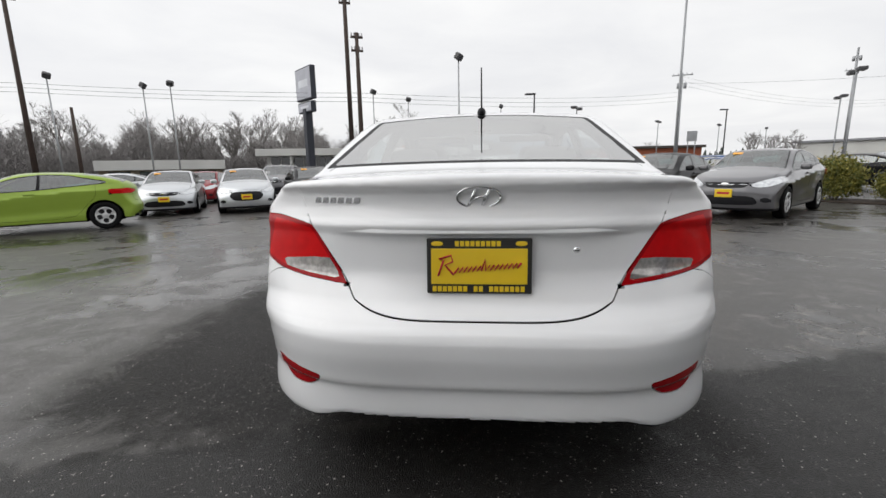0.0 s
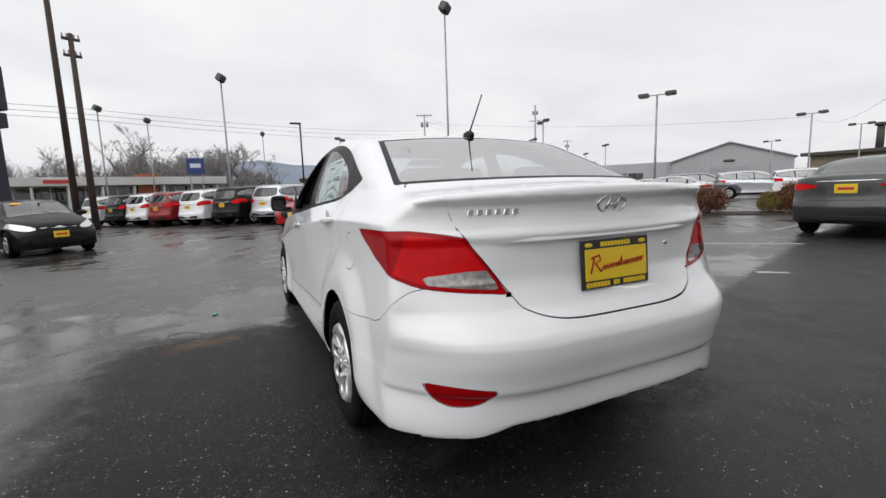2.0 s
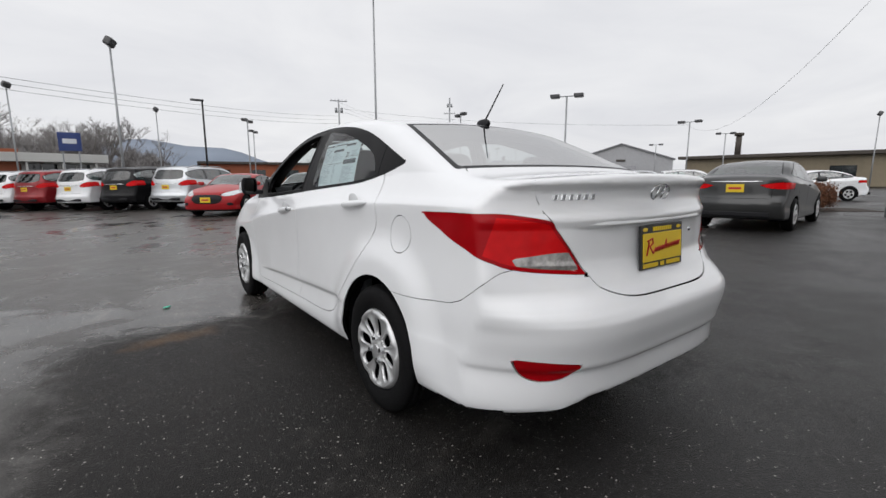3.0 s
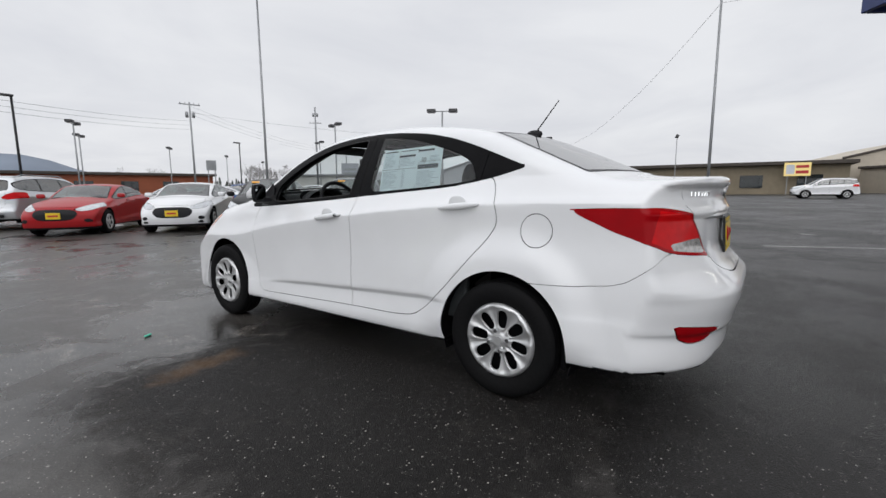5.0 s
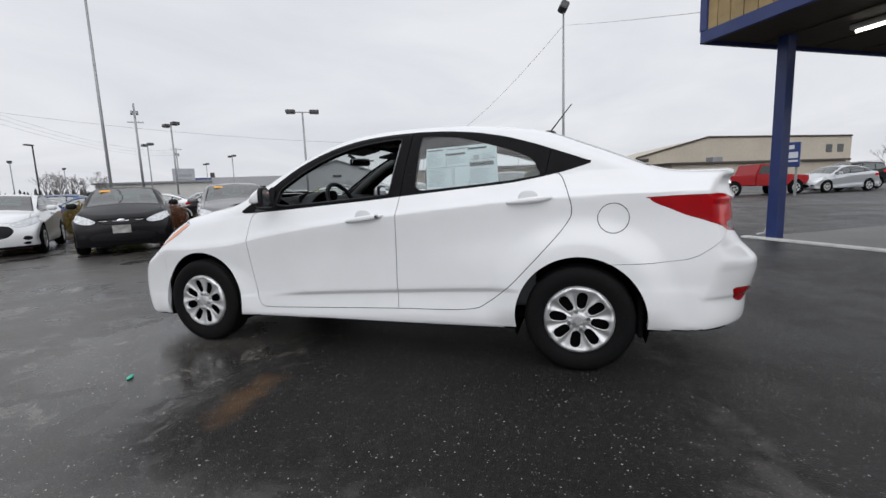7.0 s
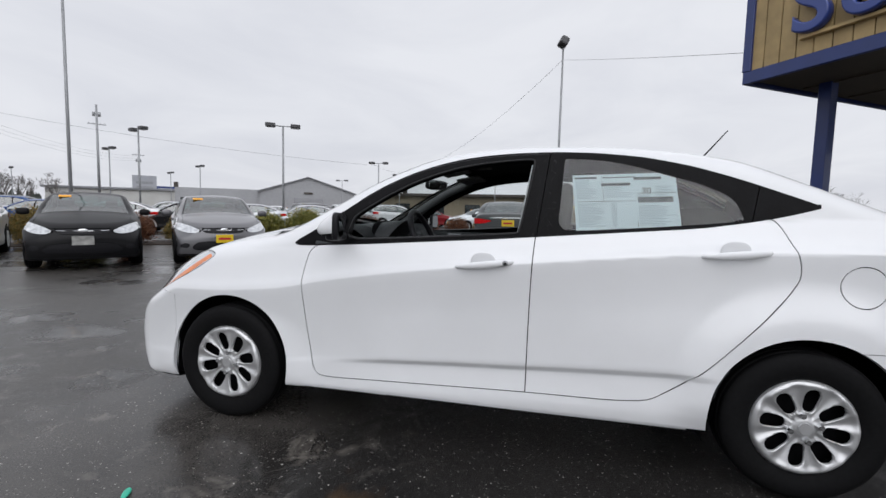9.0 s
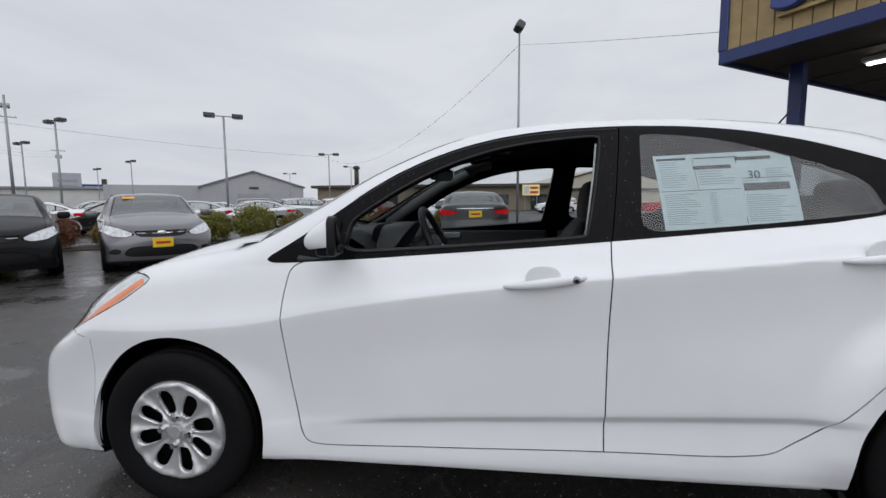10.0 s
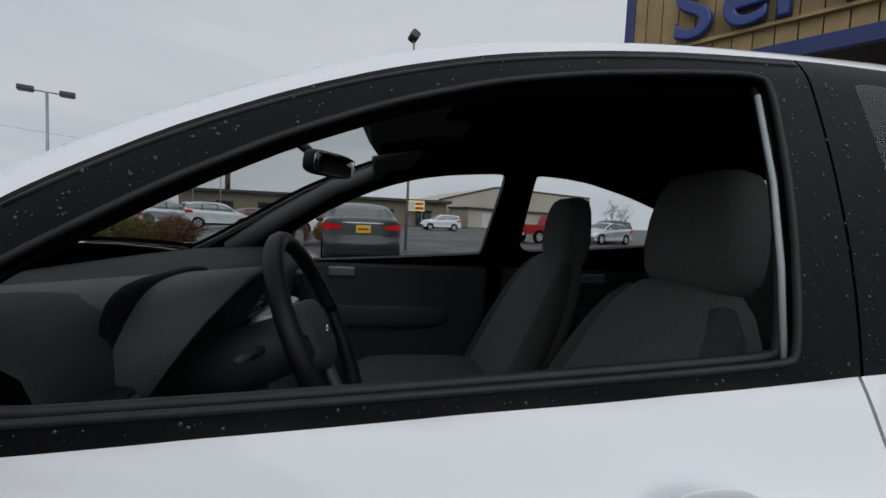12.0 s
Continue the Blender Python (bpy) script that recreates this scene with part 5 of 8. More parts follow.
    part("centre_panel", bm, SATIN, dash, "satin grey centre stack")
    bm = bmesh.new()
    box(bm, -0.11, 0.14, 0.482, 0.492, 0.80, 0.88, 0.006)
    part("radio", bm, GAP, dash)
    bm = bmesh.new()
    box(bm, -0.12, 0.12, -0.25, 0.55, 0.42, 0.60, 0.03, seg=2)
    part("centre_console", bm, PLASTIC, car)
    # steering wheel
    mw = pose(-0.366, 0.370, 0.930, 66, 0, 0)
    bm = bmesh.new()
    ring = [(0.174 * math.cos(a), 0.174 * math.sin(a), 0) for a in np.linspace(0, 2 * math.pi, 49)]
    sweep(bm, ring, 0.0155, 10)
    sw = part("steering_wheel", bm, TRIM, car, "black three-spoke steering wheel", True, mw)
    bm = bmesh.new()
    blob(bm, 0, 0, -0.012, 0.072, 0.062, 0.026, 0.6, 0.7, 24, 10)
    part("airbag_pad", bm, PLASTIC, sw, "", True)
    for a in (0, 180, 270):
        bm = bmesh.new()
        box(bm, 0.05, 0.172, -0.020, 0.020, -0.018, -0.004, 0.005)
        part("spoke", bm, SATIN if a == 270 else TRIM, sw, "satin metal spoke" if a == 270 else "", False, pose(0, 0, 0, 0, 0, a))
    bm = bmesh.new()
    blob(bm, 0, 0, 0.015, 0.016, 0.010, 0.003, 0.8, 1.0, 16, 8)
    part("wheel_badge", bm, CHROME, sw, "", True)
    bm = bmesh.new()
    tube(bm, (-0.366, 0.385, 0.925), (-0.366, 0.60, 0.84), 0.05, 0.06, 16)
    part("steering_column", bm, PLASTIC, car, "", True)
    for s in (-1, 1):
        bm = bmesh.new()
        tube(bm, (-0.366, 0.455, 0.905), (-0.366 + s * 0.16, 0.46, 0.930), 0.009, 0.007, 8)
        part("stalk", bm, PLASTIC, car, "", True)
    # inside mirror
    bm = bmesh.new()
    blob(bm, 0, 0, 0, 0.092, 0.018, 0.031, 0.5, 0.55, 28, 12)
    im = part("inside_mirror", bm, TRIM, car, "black inside mirror", True, pose(0.0, 0.405, 1.262, 8, 0, -30))
    bm = bmesh.new()
    blob(bm, 0, 0, 0, 0.084, 0.002, 0.026, 0.35, 0.55, 28, 8)
    part("mirror_glass", bm, MIRROR, im, "", True, pose(0, -0.0185, 0))
    bm = bmesh.new()
    tube(bm, (0, 0.43, 1.275), (0, 0.50, 1.325), 0.010, 0.014, 10)
    part("mirror_arm", bm, TRIM, car, "", True)
    # door cards
    for s in (-1, 1):
        for y0, y1 in ((-0.20, 0.84), (-1.05, -0.27)):
            bm = bmesh.new()
            box(bm, s * 0.735 - 0.02, s * 0.735 + 0.02, y0, y1, 0.34, 0.94, 0.015, seg=2)
            card = part("door_card", bm, PLASTIC, car, "dark moulded door panel")
            bm = bmesh.new()
            blob(bm, s * 0.712, (y0 + y1) / 2 - 0.05, 0.72, 0.028, 0.30, 0.050, 0.6, 0.5)
            part("armrest", bm, PLASTIC, card, "", True)
            bm = bmesh.new()
            box(bm, s * 0.708 - 0.010, s * 0.708 + 0.010, y1 - 0.47, y1 - 0.36, 0.885, 0.925, 0.006)
            part("inner_handle", bm, SATIN, card, "satin inner handle")
    # inner trims of the windscreen pillars
    for s in (-1, 1):
        bm = bmesh.new()
        sweep(bm, [(s * 0.655, 0.84, 0.985), (s * 0.615, 0.66, 1.115), (s * 0.565, 0.46, 1.235), (s * 0.53, 0.27, 1.315)], [0.040, 0.034, 0.030, 0.028], 10)
        part("pillar_trim", bm, PILLAR, car, "grey inner pillar trim", True)
    # sun visors and lamp on the roof liner
    for s in (-1, 1):
        bm = bmesh.new()
        box(bm, s * 0.33 - 0.19, s * 0.33 + 0.19, 0.12, 0.27, -0.008, 0.008, 0.006)
        part("sun_visor", bm, LINER, car, "grey sun visor", m=pose(0, 0.04, 1.358, -12, 0, 0))
    bm = bmesh.new()
    box(bm, -0.07, 0.07, 0.06, 0.20, 1.365, 1.385, 0.006)
    part("roof_lamp", bm, FABRIC2, car)


SEAL = material("weather_seal", (0.016, 0.016, 0.017), 0.5, stain=0.3, stain_scale=30, spec=0.3)
CHANNEL = material("pale_channel", (0.36, 0.39, 0.39), 0.5, stain=0.15, stain_scale=20)
WATER = material("water_drop", (0.010, 0.010, 0.011), 0.06, spec=0.5)
PILLAR = material("grey_pillar_trim", (0.085, 0.088, 0.090), 0.7, grain=0.1, grain_scale=200)
SHADECUP = WHITE
MIRROR = material("mirror_glass", (0.75, 0.77, 0.78), 0.01, metal=1.0, stain=0.03)
SATIN = material("satin_trim", (0.30, 0.31, 0.32), 0.35, metal=0.7, stain=0.08)
# ---------------------------------------------------------------- ground
def asphalt():
    m = bpy.data.materials.new("wet_asphalt")
    m.use_nodes = True
    nt = m.node_tree
    b = nt.nodes["Principled BSDF"]
    N, L = nt.nodes.new, nt.links.new
    co = N("ShaderNodeTexCoord")

    def noise_tex(scale, detail=4.0, rough=0.6, dist=0.0):
        n = N("ShaderNodeTexNoise")
        n.inputs["Scale"].default_value, n.inputs["Detail"].default_value = scale, detail
        n.inputs["Roughness"].default_value, n.inputs["Distortion"].default_value = rough, dist
        L(co.outputs["Object"], n.inputs["Vector"])
        return n.outputs["Fac"]

    def ramp(src, a, b_, lo=0.0, hi=1.0):
        r = N("ShaderNodeMapRange")
        r.interpolation_type = "SMOOTHSTEP"
        r.inputs["From Min"].default_value, r.inputs["From Max"].default_value = a, b_
        r.inputs["To Min"].default_value, r.inputs["To Max"].default_value = lo, hi
        L(src, r.inputs["Value"])
        return r.outputs[0]

    def mix(fac, c1, c2):
        x = N("ShaderNodeMixRGB")
        if isinstance(fac, float):
            x.inputs["Fac"].default_value = fac
        else:
            L(fac, x.inputs["Fac"])
        for i, c in ((1, c1), (2, c2)):
            if isinstance(c, tuple):
                x.inputs[i].default_value = (*c, 1)
            else:
                L(c, x.inputs[i])
        return x.outputs[0]

    def math_node(op, a, c):
        x = N("ShaderNodeMath")
        x.operation = op
        for i, v in enumerate((a, c)):
            if isinstance(v, float):
                x.inputs[i].default_value = v
            else:
                L(v, x.inputs[i])
        return x.outputs[0]

    wide = noise_tex(0.35, 6.0, 0.62, 0.4)
    patch = noise_tex(1.3, 5.0, 0.6, 0.6)
    cloud = noise_tex(4.5, 6.0, 0.68, 0.8)
    fine = noise_tex(110.0, 3.0)
    grit = noise_tex(34.0, 3.0, 0.7)
    mixw = math_node("ADD", math_node("MULTIPLY", wide, 0.45), math_node("ADD", math_node("MULTIPLY", patch, 0.30), math_node("MULTIPLY", cloud, 0.25)))
    wet = ramp(mixw, 0.41, 0.59)
    dry_c = mix(ramp(fine, 0.3, 0.7), (0.036, 0.033, 0.030), (0.078, 0.072, 0.066))
    wet_c = mix(ramp(fine, 0.3, 0.7), (0.010, 0.0095, 0.009), (0.024, 0.0225, 0.0215))
    col = mix(wet, dry_c, wet_c)
    # pale worn, silted patches of the old surface
    silt = math_node("MULTIPLY", ramp(cloud, 0.50, 0.68), ramp(patch, 0.42, 0.60))
    col = mix(math_node("MULTIPLY", silt, 0.7), col, (0.17, 0.155, 0.138))
    # a newer, coarser strip of surfacing runs south of a skew joint behind the white car
    sep = N("ShaderNodeSeparateXYZ")
    L(co.outputs["Object"], sep.inputs[0])
    joint = math_node("ADD", math_node("MULTIPLY", sep.outputs["X"], 0.31), math_node("MULTIPLY", sep.outputs["Y"], -1.0))
    joint = math_node("ADD", joint, math_node("MULTIPLY", math_node("ADD", patch, cloud), 0.35))
    newer = ramp(joint, 1.82, 1.97)
    # old surface by and under the parked car, missing sheen put in as darker colour
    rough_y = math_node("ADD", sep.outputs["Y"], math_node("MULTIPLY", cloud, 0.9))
    no_sheen = math_node("MULTIPLY", ramp(rough_y, 0.75, 1.35, 1.0, 0.0), math_node("MULTIPLY", ramp(math_node("ADD", sep.outputs["X"], math_node("MULTIPLY", cloud, 0.9)), -2.0, -1.4), ramp(sep.outputs["X"], 0.9, 1.4, 1.0, 0.0)))
    no_sheen = math_node("MULTIPLY", no_sheen, ramp(math_node("ADD", sep.outputs["Y"], cloud), -1.75, -1.1))
    # to the south-west, the sky's sheen put in as paler colour and gloss
    sky_sheen = math_node("MULTIPLY", ramp(sep.outputs["X"], -7.0, -4.0), math_node("MULTIPLY", ramp(sep.outputs["X"], -1.9, -0.9, 1.0, 0.0), ramp(sep.outputs["Y"], 0.2, 1.8, 1.0, 0.0)))
    sky_sheen = math_node("MULTIPLY", math_node("MULTIPLY", sky_sheen, ramp(math_node("ADD", math_node("MULTIPLY", cloud, 0.6), math_node("MULTIPLY", patch, 0.4)), 0.36, 0.62, 0.25, 1.0)), math_node("SUBTRACT", 1.0, math_node("MAXIMUM", newer, no_sheen)))
    col = mix(math_node("MULTIPLY", sky_sheen, 0.75), col, mix(ramp(fine, 0.3, 0.7), (0.042, 0.039, 0.036), (0.078, 0.072, 0.065)))
    coarse = math_node("MAXIMUM", newer, no_sheen)
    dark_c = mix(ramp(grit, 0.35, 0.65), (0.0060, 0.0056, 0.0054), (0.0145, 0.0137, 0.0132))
    col = mix(math_node("MULTIPLY", math_node("MAXIMUM", newer, math_node("MULTIPLY", no_sheen, 0.9)), 0.94), col, dark_c)
    wet = math_node("MAXIMUM", wet, math_node("MULTIPLY", no_sheen, 0.8))
    # pale chips of stone
    def chips(scale, keep, biggest):
        vor = N("ShaderNodeTexVoronoi")
        vor.inputs["Scale"].default_value = scale
        vor.inputs["Randomness"].default_value = 1.0
        L(co.outputs["Object"], vor.inputs["Vector"])
        sepc = N("ShaderNodeSeparateColor")
        L(vor.outputs["Color"], sepc.inputs[0])
        size = ramp(sepc.outputs[0], 0.35, 1.0, 0.0, biggest)
        c = math_node("LESS_THAN", vor.outputs["Distance"], size)
        return math_node("MULTIPLY", c, math_node("GREATER_THAN", sepc.outputs[1], keep)), sepc.outputs[2]
    chip, hue = chips(130.0, 0.30, 0.40)
    chip2, hue2 = chips(66.0, 0.70, 0.30)
    chip = math_node("MULTIPLY", chip, ramp(grit, 0.46, 0.60, 0.10, 1.0))
    col = mix(math_node("MULTIPLY", chip, 0.9), col, mix(hue, (0.05, 0.046, 0.042), (0.36, 0.34, 0.32)))
    col = mix(chip2, col, mix(hue2, (0.06, 0.057, 0.054), (0.36, 0.345, 0.32)))
    chip = math_node("MAXIMUM", chip, chip2)
    # a rusty spill beside the front wheel
    sub = N("ShaderNodeVectorMath")
    sub.operation = "SUBTRACT"
    sub.inputs[1].default_value = (-1.50, 0.36, 0)
    L(co.outputs["Object"], sub.inputs[0])
    rot = N("ShaderNodeVectorRotate")
    rot.rotation_type = "Z_AXIS"
    rot.inputs["Angle"].default_value = radians(-8)
    L(sub.outputs[0], rot.inputs["Vector"])
    sc = N("ShaderNodeVectorMath")
    sc.operation = "MULTIPLY"
    sc.inputs[1].default_value = (1.9, 5.5, 0)
    L(rot.outputs[0], sc.inputs[0])
    ln = N("ShaderNodeVectorMath")
    ln.operation = "LENGTH"
    L(sc.outputs[0], ln.inputs[0])
    rust = ramp(math_node("ADD", ln.outputs["Value"], math_node("MULTIPLY", noise_tex(9.0, 5.0), 1.3)), 0.75, 1.45, 0.55, 0.0)
    col = mix(rust, col, (0.11, 0.058, 0.022))
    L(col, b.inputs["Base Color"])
    puddle = ramp(math_node("ADD", math_node("MULTIPLY", wide, 0.6), math_node("MULTIPLY", patch, 0.4)), 0.515, 0.575)
    # a shallow pool by the front wheel
    pv = N("ShaderNodeVectorMath")
    pv.operation = "SUBTRACT"
    pv.inputs[1].default_value = (-0.95, 1.55, 0)
    L(co.outputs["Object"], pv.inputs[0])
    pl = N("ShaderNodeVectorMath")
    pl.operation = "LENGTH"
    L(pv.outputs[0], pl.inputs[0])
    pool = ramp(math_node("ADD", pl.outputs["Value"], math_node("MULTIPLY", math_node("ADD", cloud, patch), 1.2)), 1.75, 2.05, 1.0, 0.0)
    puddle = math_node("MAXIMUM", math_node("MULTIPLY", puddle, math_node("SUBTRACT", 1.0, coarse)), pool)
    rough = math_node("ADD", ramp(wet, 0.0, 1.0, 0.34, 0.22), math_node("MULTIPLY", cloud, 0.08))
    rough = math_node("SUBTRACT", rough, math_node("MULTIPLY", puddle, 0.11))
    rough = math_node("ADD", rough, math_node("MAXIMUM", math_node("MULTIPLY", newer, 0.11), math_node("MULTIPLY", no_sheen, 0.18)))
    L(rough, b.inputs["Roughness"])
    gloss = math_node("MULTIPLY", ramp(newer, 0.0, 1.0, 0.42, 0.32), ramp(no_sheen, 0.0, 1.0, 1.0, 0.30))
    gloss = math_node("MAXIMUM", gloss, math_node("MULTIPLY", puddle, 0.26))
    L(math_node("MAXIMUM", gloss, math_node("MULTIPLY", sky_sheen, 0.85)), b.inputs["Specular IOR Level"])
    bp = N("ShaderNodeBump")
    bp.inputs["Distance"].default_value = 0.008
    L(math_node("MULTIPLY", ramp(puddle, 0.0, 1.0, 1.0, 0.15), ramp(coarse, 0.0, 1.0, 0.22, 0.75)), bp.inputs["Strength"])
    hgt = math_node("ADD", noise_tex(150.0, 2.0), math_node("MULTIPLY", chip, 0.6))
    L(hgt, bp.inputs["Height"])
    L(bp.outputs[0], b.inputs["Normal"])
    return m


ASPHALT = asphalt()


def lie(x, y):
    """Height of the yard: level round the white car, falling gently away to the west and north."""
    r = math.hypot(x, y)
    k = min(max((r - 2.8) / 3.5, 0.0), 1.0)
    k = k * k * (3 - 2 * k)
    gx = 0.336 * math.tanh(x / 14) if x < 0 else 0.03 * math.tanh(x / 14)
    gy = -0.264 * math.tanh(y / 22) if y > 0 else -0.02 * math.tanh(y / 6)
    return k * (gx + gy)


def seated(x, y, rz):
    """A pose on the yard, leaning with its slope."""
    n = Vector((lie(x - 0.8, y) - lie(x + 0.8, y), lie(x, y - 0.8) - lie(x, y + 0.8), 1.6)).normalized()
    return Matrix.Translation((x, y, lie(x, y))) @ Vector((0, 0, 1)).rotation_difference(n).to_matrix().to_4x4() @ pose(0, 0, 0, 0, 0, rz)


steps = [math.copysign(abs(k / 45) ** 3.2 * 880 + abs(k) * 0.45, k) for k in range(-45, 46)]
bm = bmesh.new()
grid = [[bm.verts.new((x, y, lie(x, y))) for y in steps] for x in steps]
for i in range(90):
    for j in range(90):
        bm.faces.new((grid[i][j], grid[i + 1][j], grid[i + 1][j + 1], grid[i][j + 1]))
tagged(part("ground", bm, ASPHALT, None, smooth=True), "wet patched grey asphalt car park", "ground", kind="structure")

LINEWHITE = material("worn_line_paint", (0.30, 0.30, 0.285), 0.5, grain=0.35, grain_scale=14, stain=0.35, stain_scale=2.5)


def stall_line(a, b, w=0.09):
    a, b = Vector((*a, 0.004)), Vector((*b, 0.004))
    n = (b - a).normalized().cross(Vector((0, 0, 1))) * w / 2
    bm = bmesh.new()
    steps = 12
    prev = None
    for i in range(steps + 1):
        p = a.lerp(b, i / steps)
        p.z = lie(p.x, p.y) + 0.005
        j = Vector((0, 0, 0)) if i in (0, steps) else n * random.uniform(-0.12, 0.12)
        q = [bm.verts.new(p + n + j), bm.verts.new(p - n + j), bm.verts.new(p - n + j - Vector((0, 0, 0.006))), bm.verts.new(p + n + j - Vector((0, 0, 0.006)))]
        if prev:
            for k in range(4):
                bm.faces.new((prev[k], prev[(k + 1) % 4], q[(k + 1) % 4], q[k]))
        prev = q
    bmesh.ops.recalc_face_normals(bm, faces=bm.faces)
    tagged(part("parking_line", bm, LINEWHITE, None), "worn white painted parking line on asphalt", "road marking", "parking lines", "structure")


for a, b in (((8.95, 2.12), (11.08, 2.40)), ((6.10, 1.74), (7.14, 0.64)), ((4.22, -0.28), (4.46, -0.50)), ((6.74, -2.34), (7.5, -4.39)), ((9.54, -2.95), (9.37, -3.20))):
    stall_line(a, b)


# ---------------------------------------------------------------- parked cars
def generic(kind):
    """Body curves for the parked cars, by kind."""
    P = dict(
        bow=([-2.4, -1.6, -0.6, 0.0, 0.5, 1.1, 1.6, 2.4], [0.0, -0.12, -0.02, 0.0, 0.2, 0.24, 0.06, 0.0]),
        crown=([-2.3, -1.2, -0.4, 0.4, 1.2, 2.3], [0.06, 0.10, 0.12, 0.12, 0.10, 0.18]),
        arch_up=lambda a, y: 0.0 * y, tall=0.36, edge=0.075, rear_edge=0.05,
        rear_bow=pchip([0.2, 0.6, 0.95, 1.3], [0.15, 0.16, 0.20, 0.16]), front_bow=pchip([0.2, 0.5, 0.7, 0.9, 1.2], [0.17, 0.20, 0.34, 0.42, 0.42]),
        front=([0.1, 0.2, 0.3, 0.42, 0.55, 0.64, 0.72, 0.80, 0.95], [2.10, 2.20, 2.24, 2.26, 2.26, 2.24, 2.20, 2.13, 1.95]),
        rear=([0.15, 0.25, 0.38, 0.55, 0.62, 0.72, 0.95, 1.05, 1.12], [-2.10, -2.22, -2.28, -2.31, -2.28, -2.23, -2.22, -2.19, -2.10]),
        bottom=([-2.4, -1.8, -0.9, 0.9, 1.8, 2.4], [0.25, 0.235, 0.20, 0.20, 0.18, 0.18]),
        section=([0.0, 0.2, 0.26, 0.40, 0.52, 0.75, 0.97, 1.0, 1.06, 1.3, 2.0, 2.3, 3.0, 3.35], [0.74, 0.82, 0.85, 0.862, 0.850, 0.868, 0.886, 0.887, 0.880, 0.855, 0.80, 0.765, 0.65, 0.56]),
        plan=([-2.4, -2.0, -1.5, -0.5, 0.8, 1.4, 1.95, 2.35], [0.90, 0.955, 0.99, 1.0, 1.0, 0.99, 0.94, 0.87]),
        crease=([-2.4, -1.2, 0.0, 1.0, 2.4], [0.96, 0.95, 0.86, 0.74, 0.66]), belt=([-2.4, -1.5, -0.6, 0.3, 1.1, 2.4], [1.06, 1.08, 1.02, 0.97, 0.91, 0.82]),
        spine=(-1.6, 1.5, 0.74), base=1.35, tyre=0.325)
    if kind == "sedan":
        P["top"] = ([-2.4, -2.15, -1.95, -1.75, -1.3, -0.9, -0.4, 0.0, 0.3, 0.65, 1.0, 1.2, 1.5, 1.9, 2.15, 2.4], [1.06, 1.10, 1.115, 1.14, 1.33, 1.42, 1.452, 1.445, 1.40, 1.27, 1.10, 1.035, 0.98, 0.875, 0.78, 0.55])
        P["glass"] = [(0.92, 0.95), (0.55, 1.16), (0.2, 1.31), (-0.25, 1.375), (-0.7, 1.36), (-1.1, 1.27), (-1.5, 1.13), (-1.45, 1.10), (-0.9, 1.06), (-0.2, 1.01)]
        P["rear_glass"], P["screen"] = (-0.98, -1.72), (0.28, 1.16)
    elif kind == "hatch":
        P["top"] = ([-2.3, -2.08, -1.9, -1.6, -1.2, -0.7, -0.2, 0.1, 0.4, 0.75, 1.05, 1.25, 1.55, 1.9, 2.1, 2.4], [0.95, 1.06, 1.13, 1.24, 1.33, 1.385, 1.40, 1.39, 1.34, 1.20, 1.06, 1.0, 0.95, 0.86, 0.77, 0.52])
        P["glass"] = [(0.98, 0.95), (0.6, 1.13), (0.2, 1.27), (-0.25, 1.325), (-0.7, 1.30), (-1.05, 1.22), (-1.45, 1.13), (-1.3, 1.10), (-0.8, 1.06), (-0.1, 0.99)]
        P["rear"] = ([0.15, 0.25, 0.38, 0.55, 0.64, 0.80, 0.95, 1.05, 1.15], [-1.90, -2.02, -2.08, -2.10, -2.06, -2.02, -2.02, -1.97, -1.85])
        P["front"] = ([0.1, 0.2, 0.3, 0.42, 0.55, 0.64, 0.72, 0.80, 0.95], [1.98, 2.07, 2.11, 2.13, 2.12, 2.10, 2.06, 1.98, 1.8])
        P["rear_glass"], P["screen"] = (-1.0, -1.85), (0.34, 1.2)
        P["spine"], P["base"] = (-1.45, 1.4, 0.74), 1.325
    elif kind == "coupe":
        P["top"] = ([-2.4, -2.15, -1.9, -1.7, -1.2, -0.8, -0.4, 0.0, 0.3, 0.65, 0.95, 1.15, 1.5, 1.9, 2.15, 2.4], [1.02, 1.04, 1.05, 1.09, 1.26, 1.345, 1.38, 1.37, 1.32, 1.18, 1.03, 0.985, 0.93, 0.83, 0.74, 0.52])
        P["glass"] = [(0.85, 0.93), (0.5, 1.10), (0.15, 1.24), (-0.25, 1.30), (-0.65, 1.285), (-1.0, 1.20), (-1.35, 1.08), (-1.2, 1.05), (-0.8, 1.03), (-0.1, 0.98)]
        P["rear_glass"], P["screen"] = (-0.9, -1.62), (0.25, 1.10)
    else:
        P["top"] = ([-2.45, -2.28, -2.2, -2.05, -1.7, -1.1, -0.5, 0.1, 0.4, 0.75, 1.05, 1.25, 1.55, 1.95, 2.15, 2.4], [1.20, 1.50, 1.575, 1.615, 1.655, 1.685, 1.69, 1.67, 1.61, 1.42, 1.23, 1.16, 1.11, 1.02, 0.93, 0.65])
        P["rear"] = ([0.15, 0.3, 0.42, 0.58, 0.68, 0.85, 1.0, 1.15, 1.35, 1.55], [-2.12, -2.24, -2.30, -2.32, -2.28, -2.25, -2.24, -2.22, -2.12, -2.00])
        P["front"] = ([0.1, 0.25, 0.36, 0.5, 0.65, 0.78, 0.88, 0.97, 1.1], [2.08, 2.18, 2.22, 2.25, 2.25, 2.23, 2.19, 2.12, 1.95])
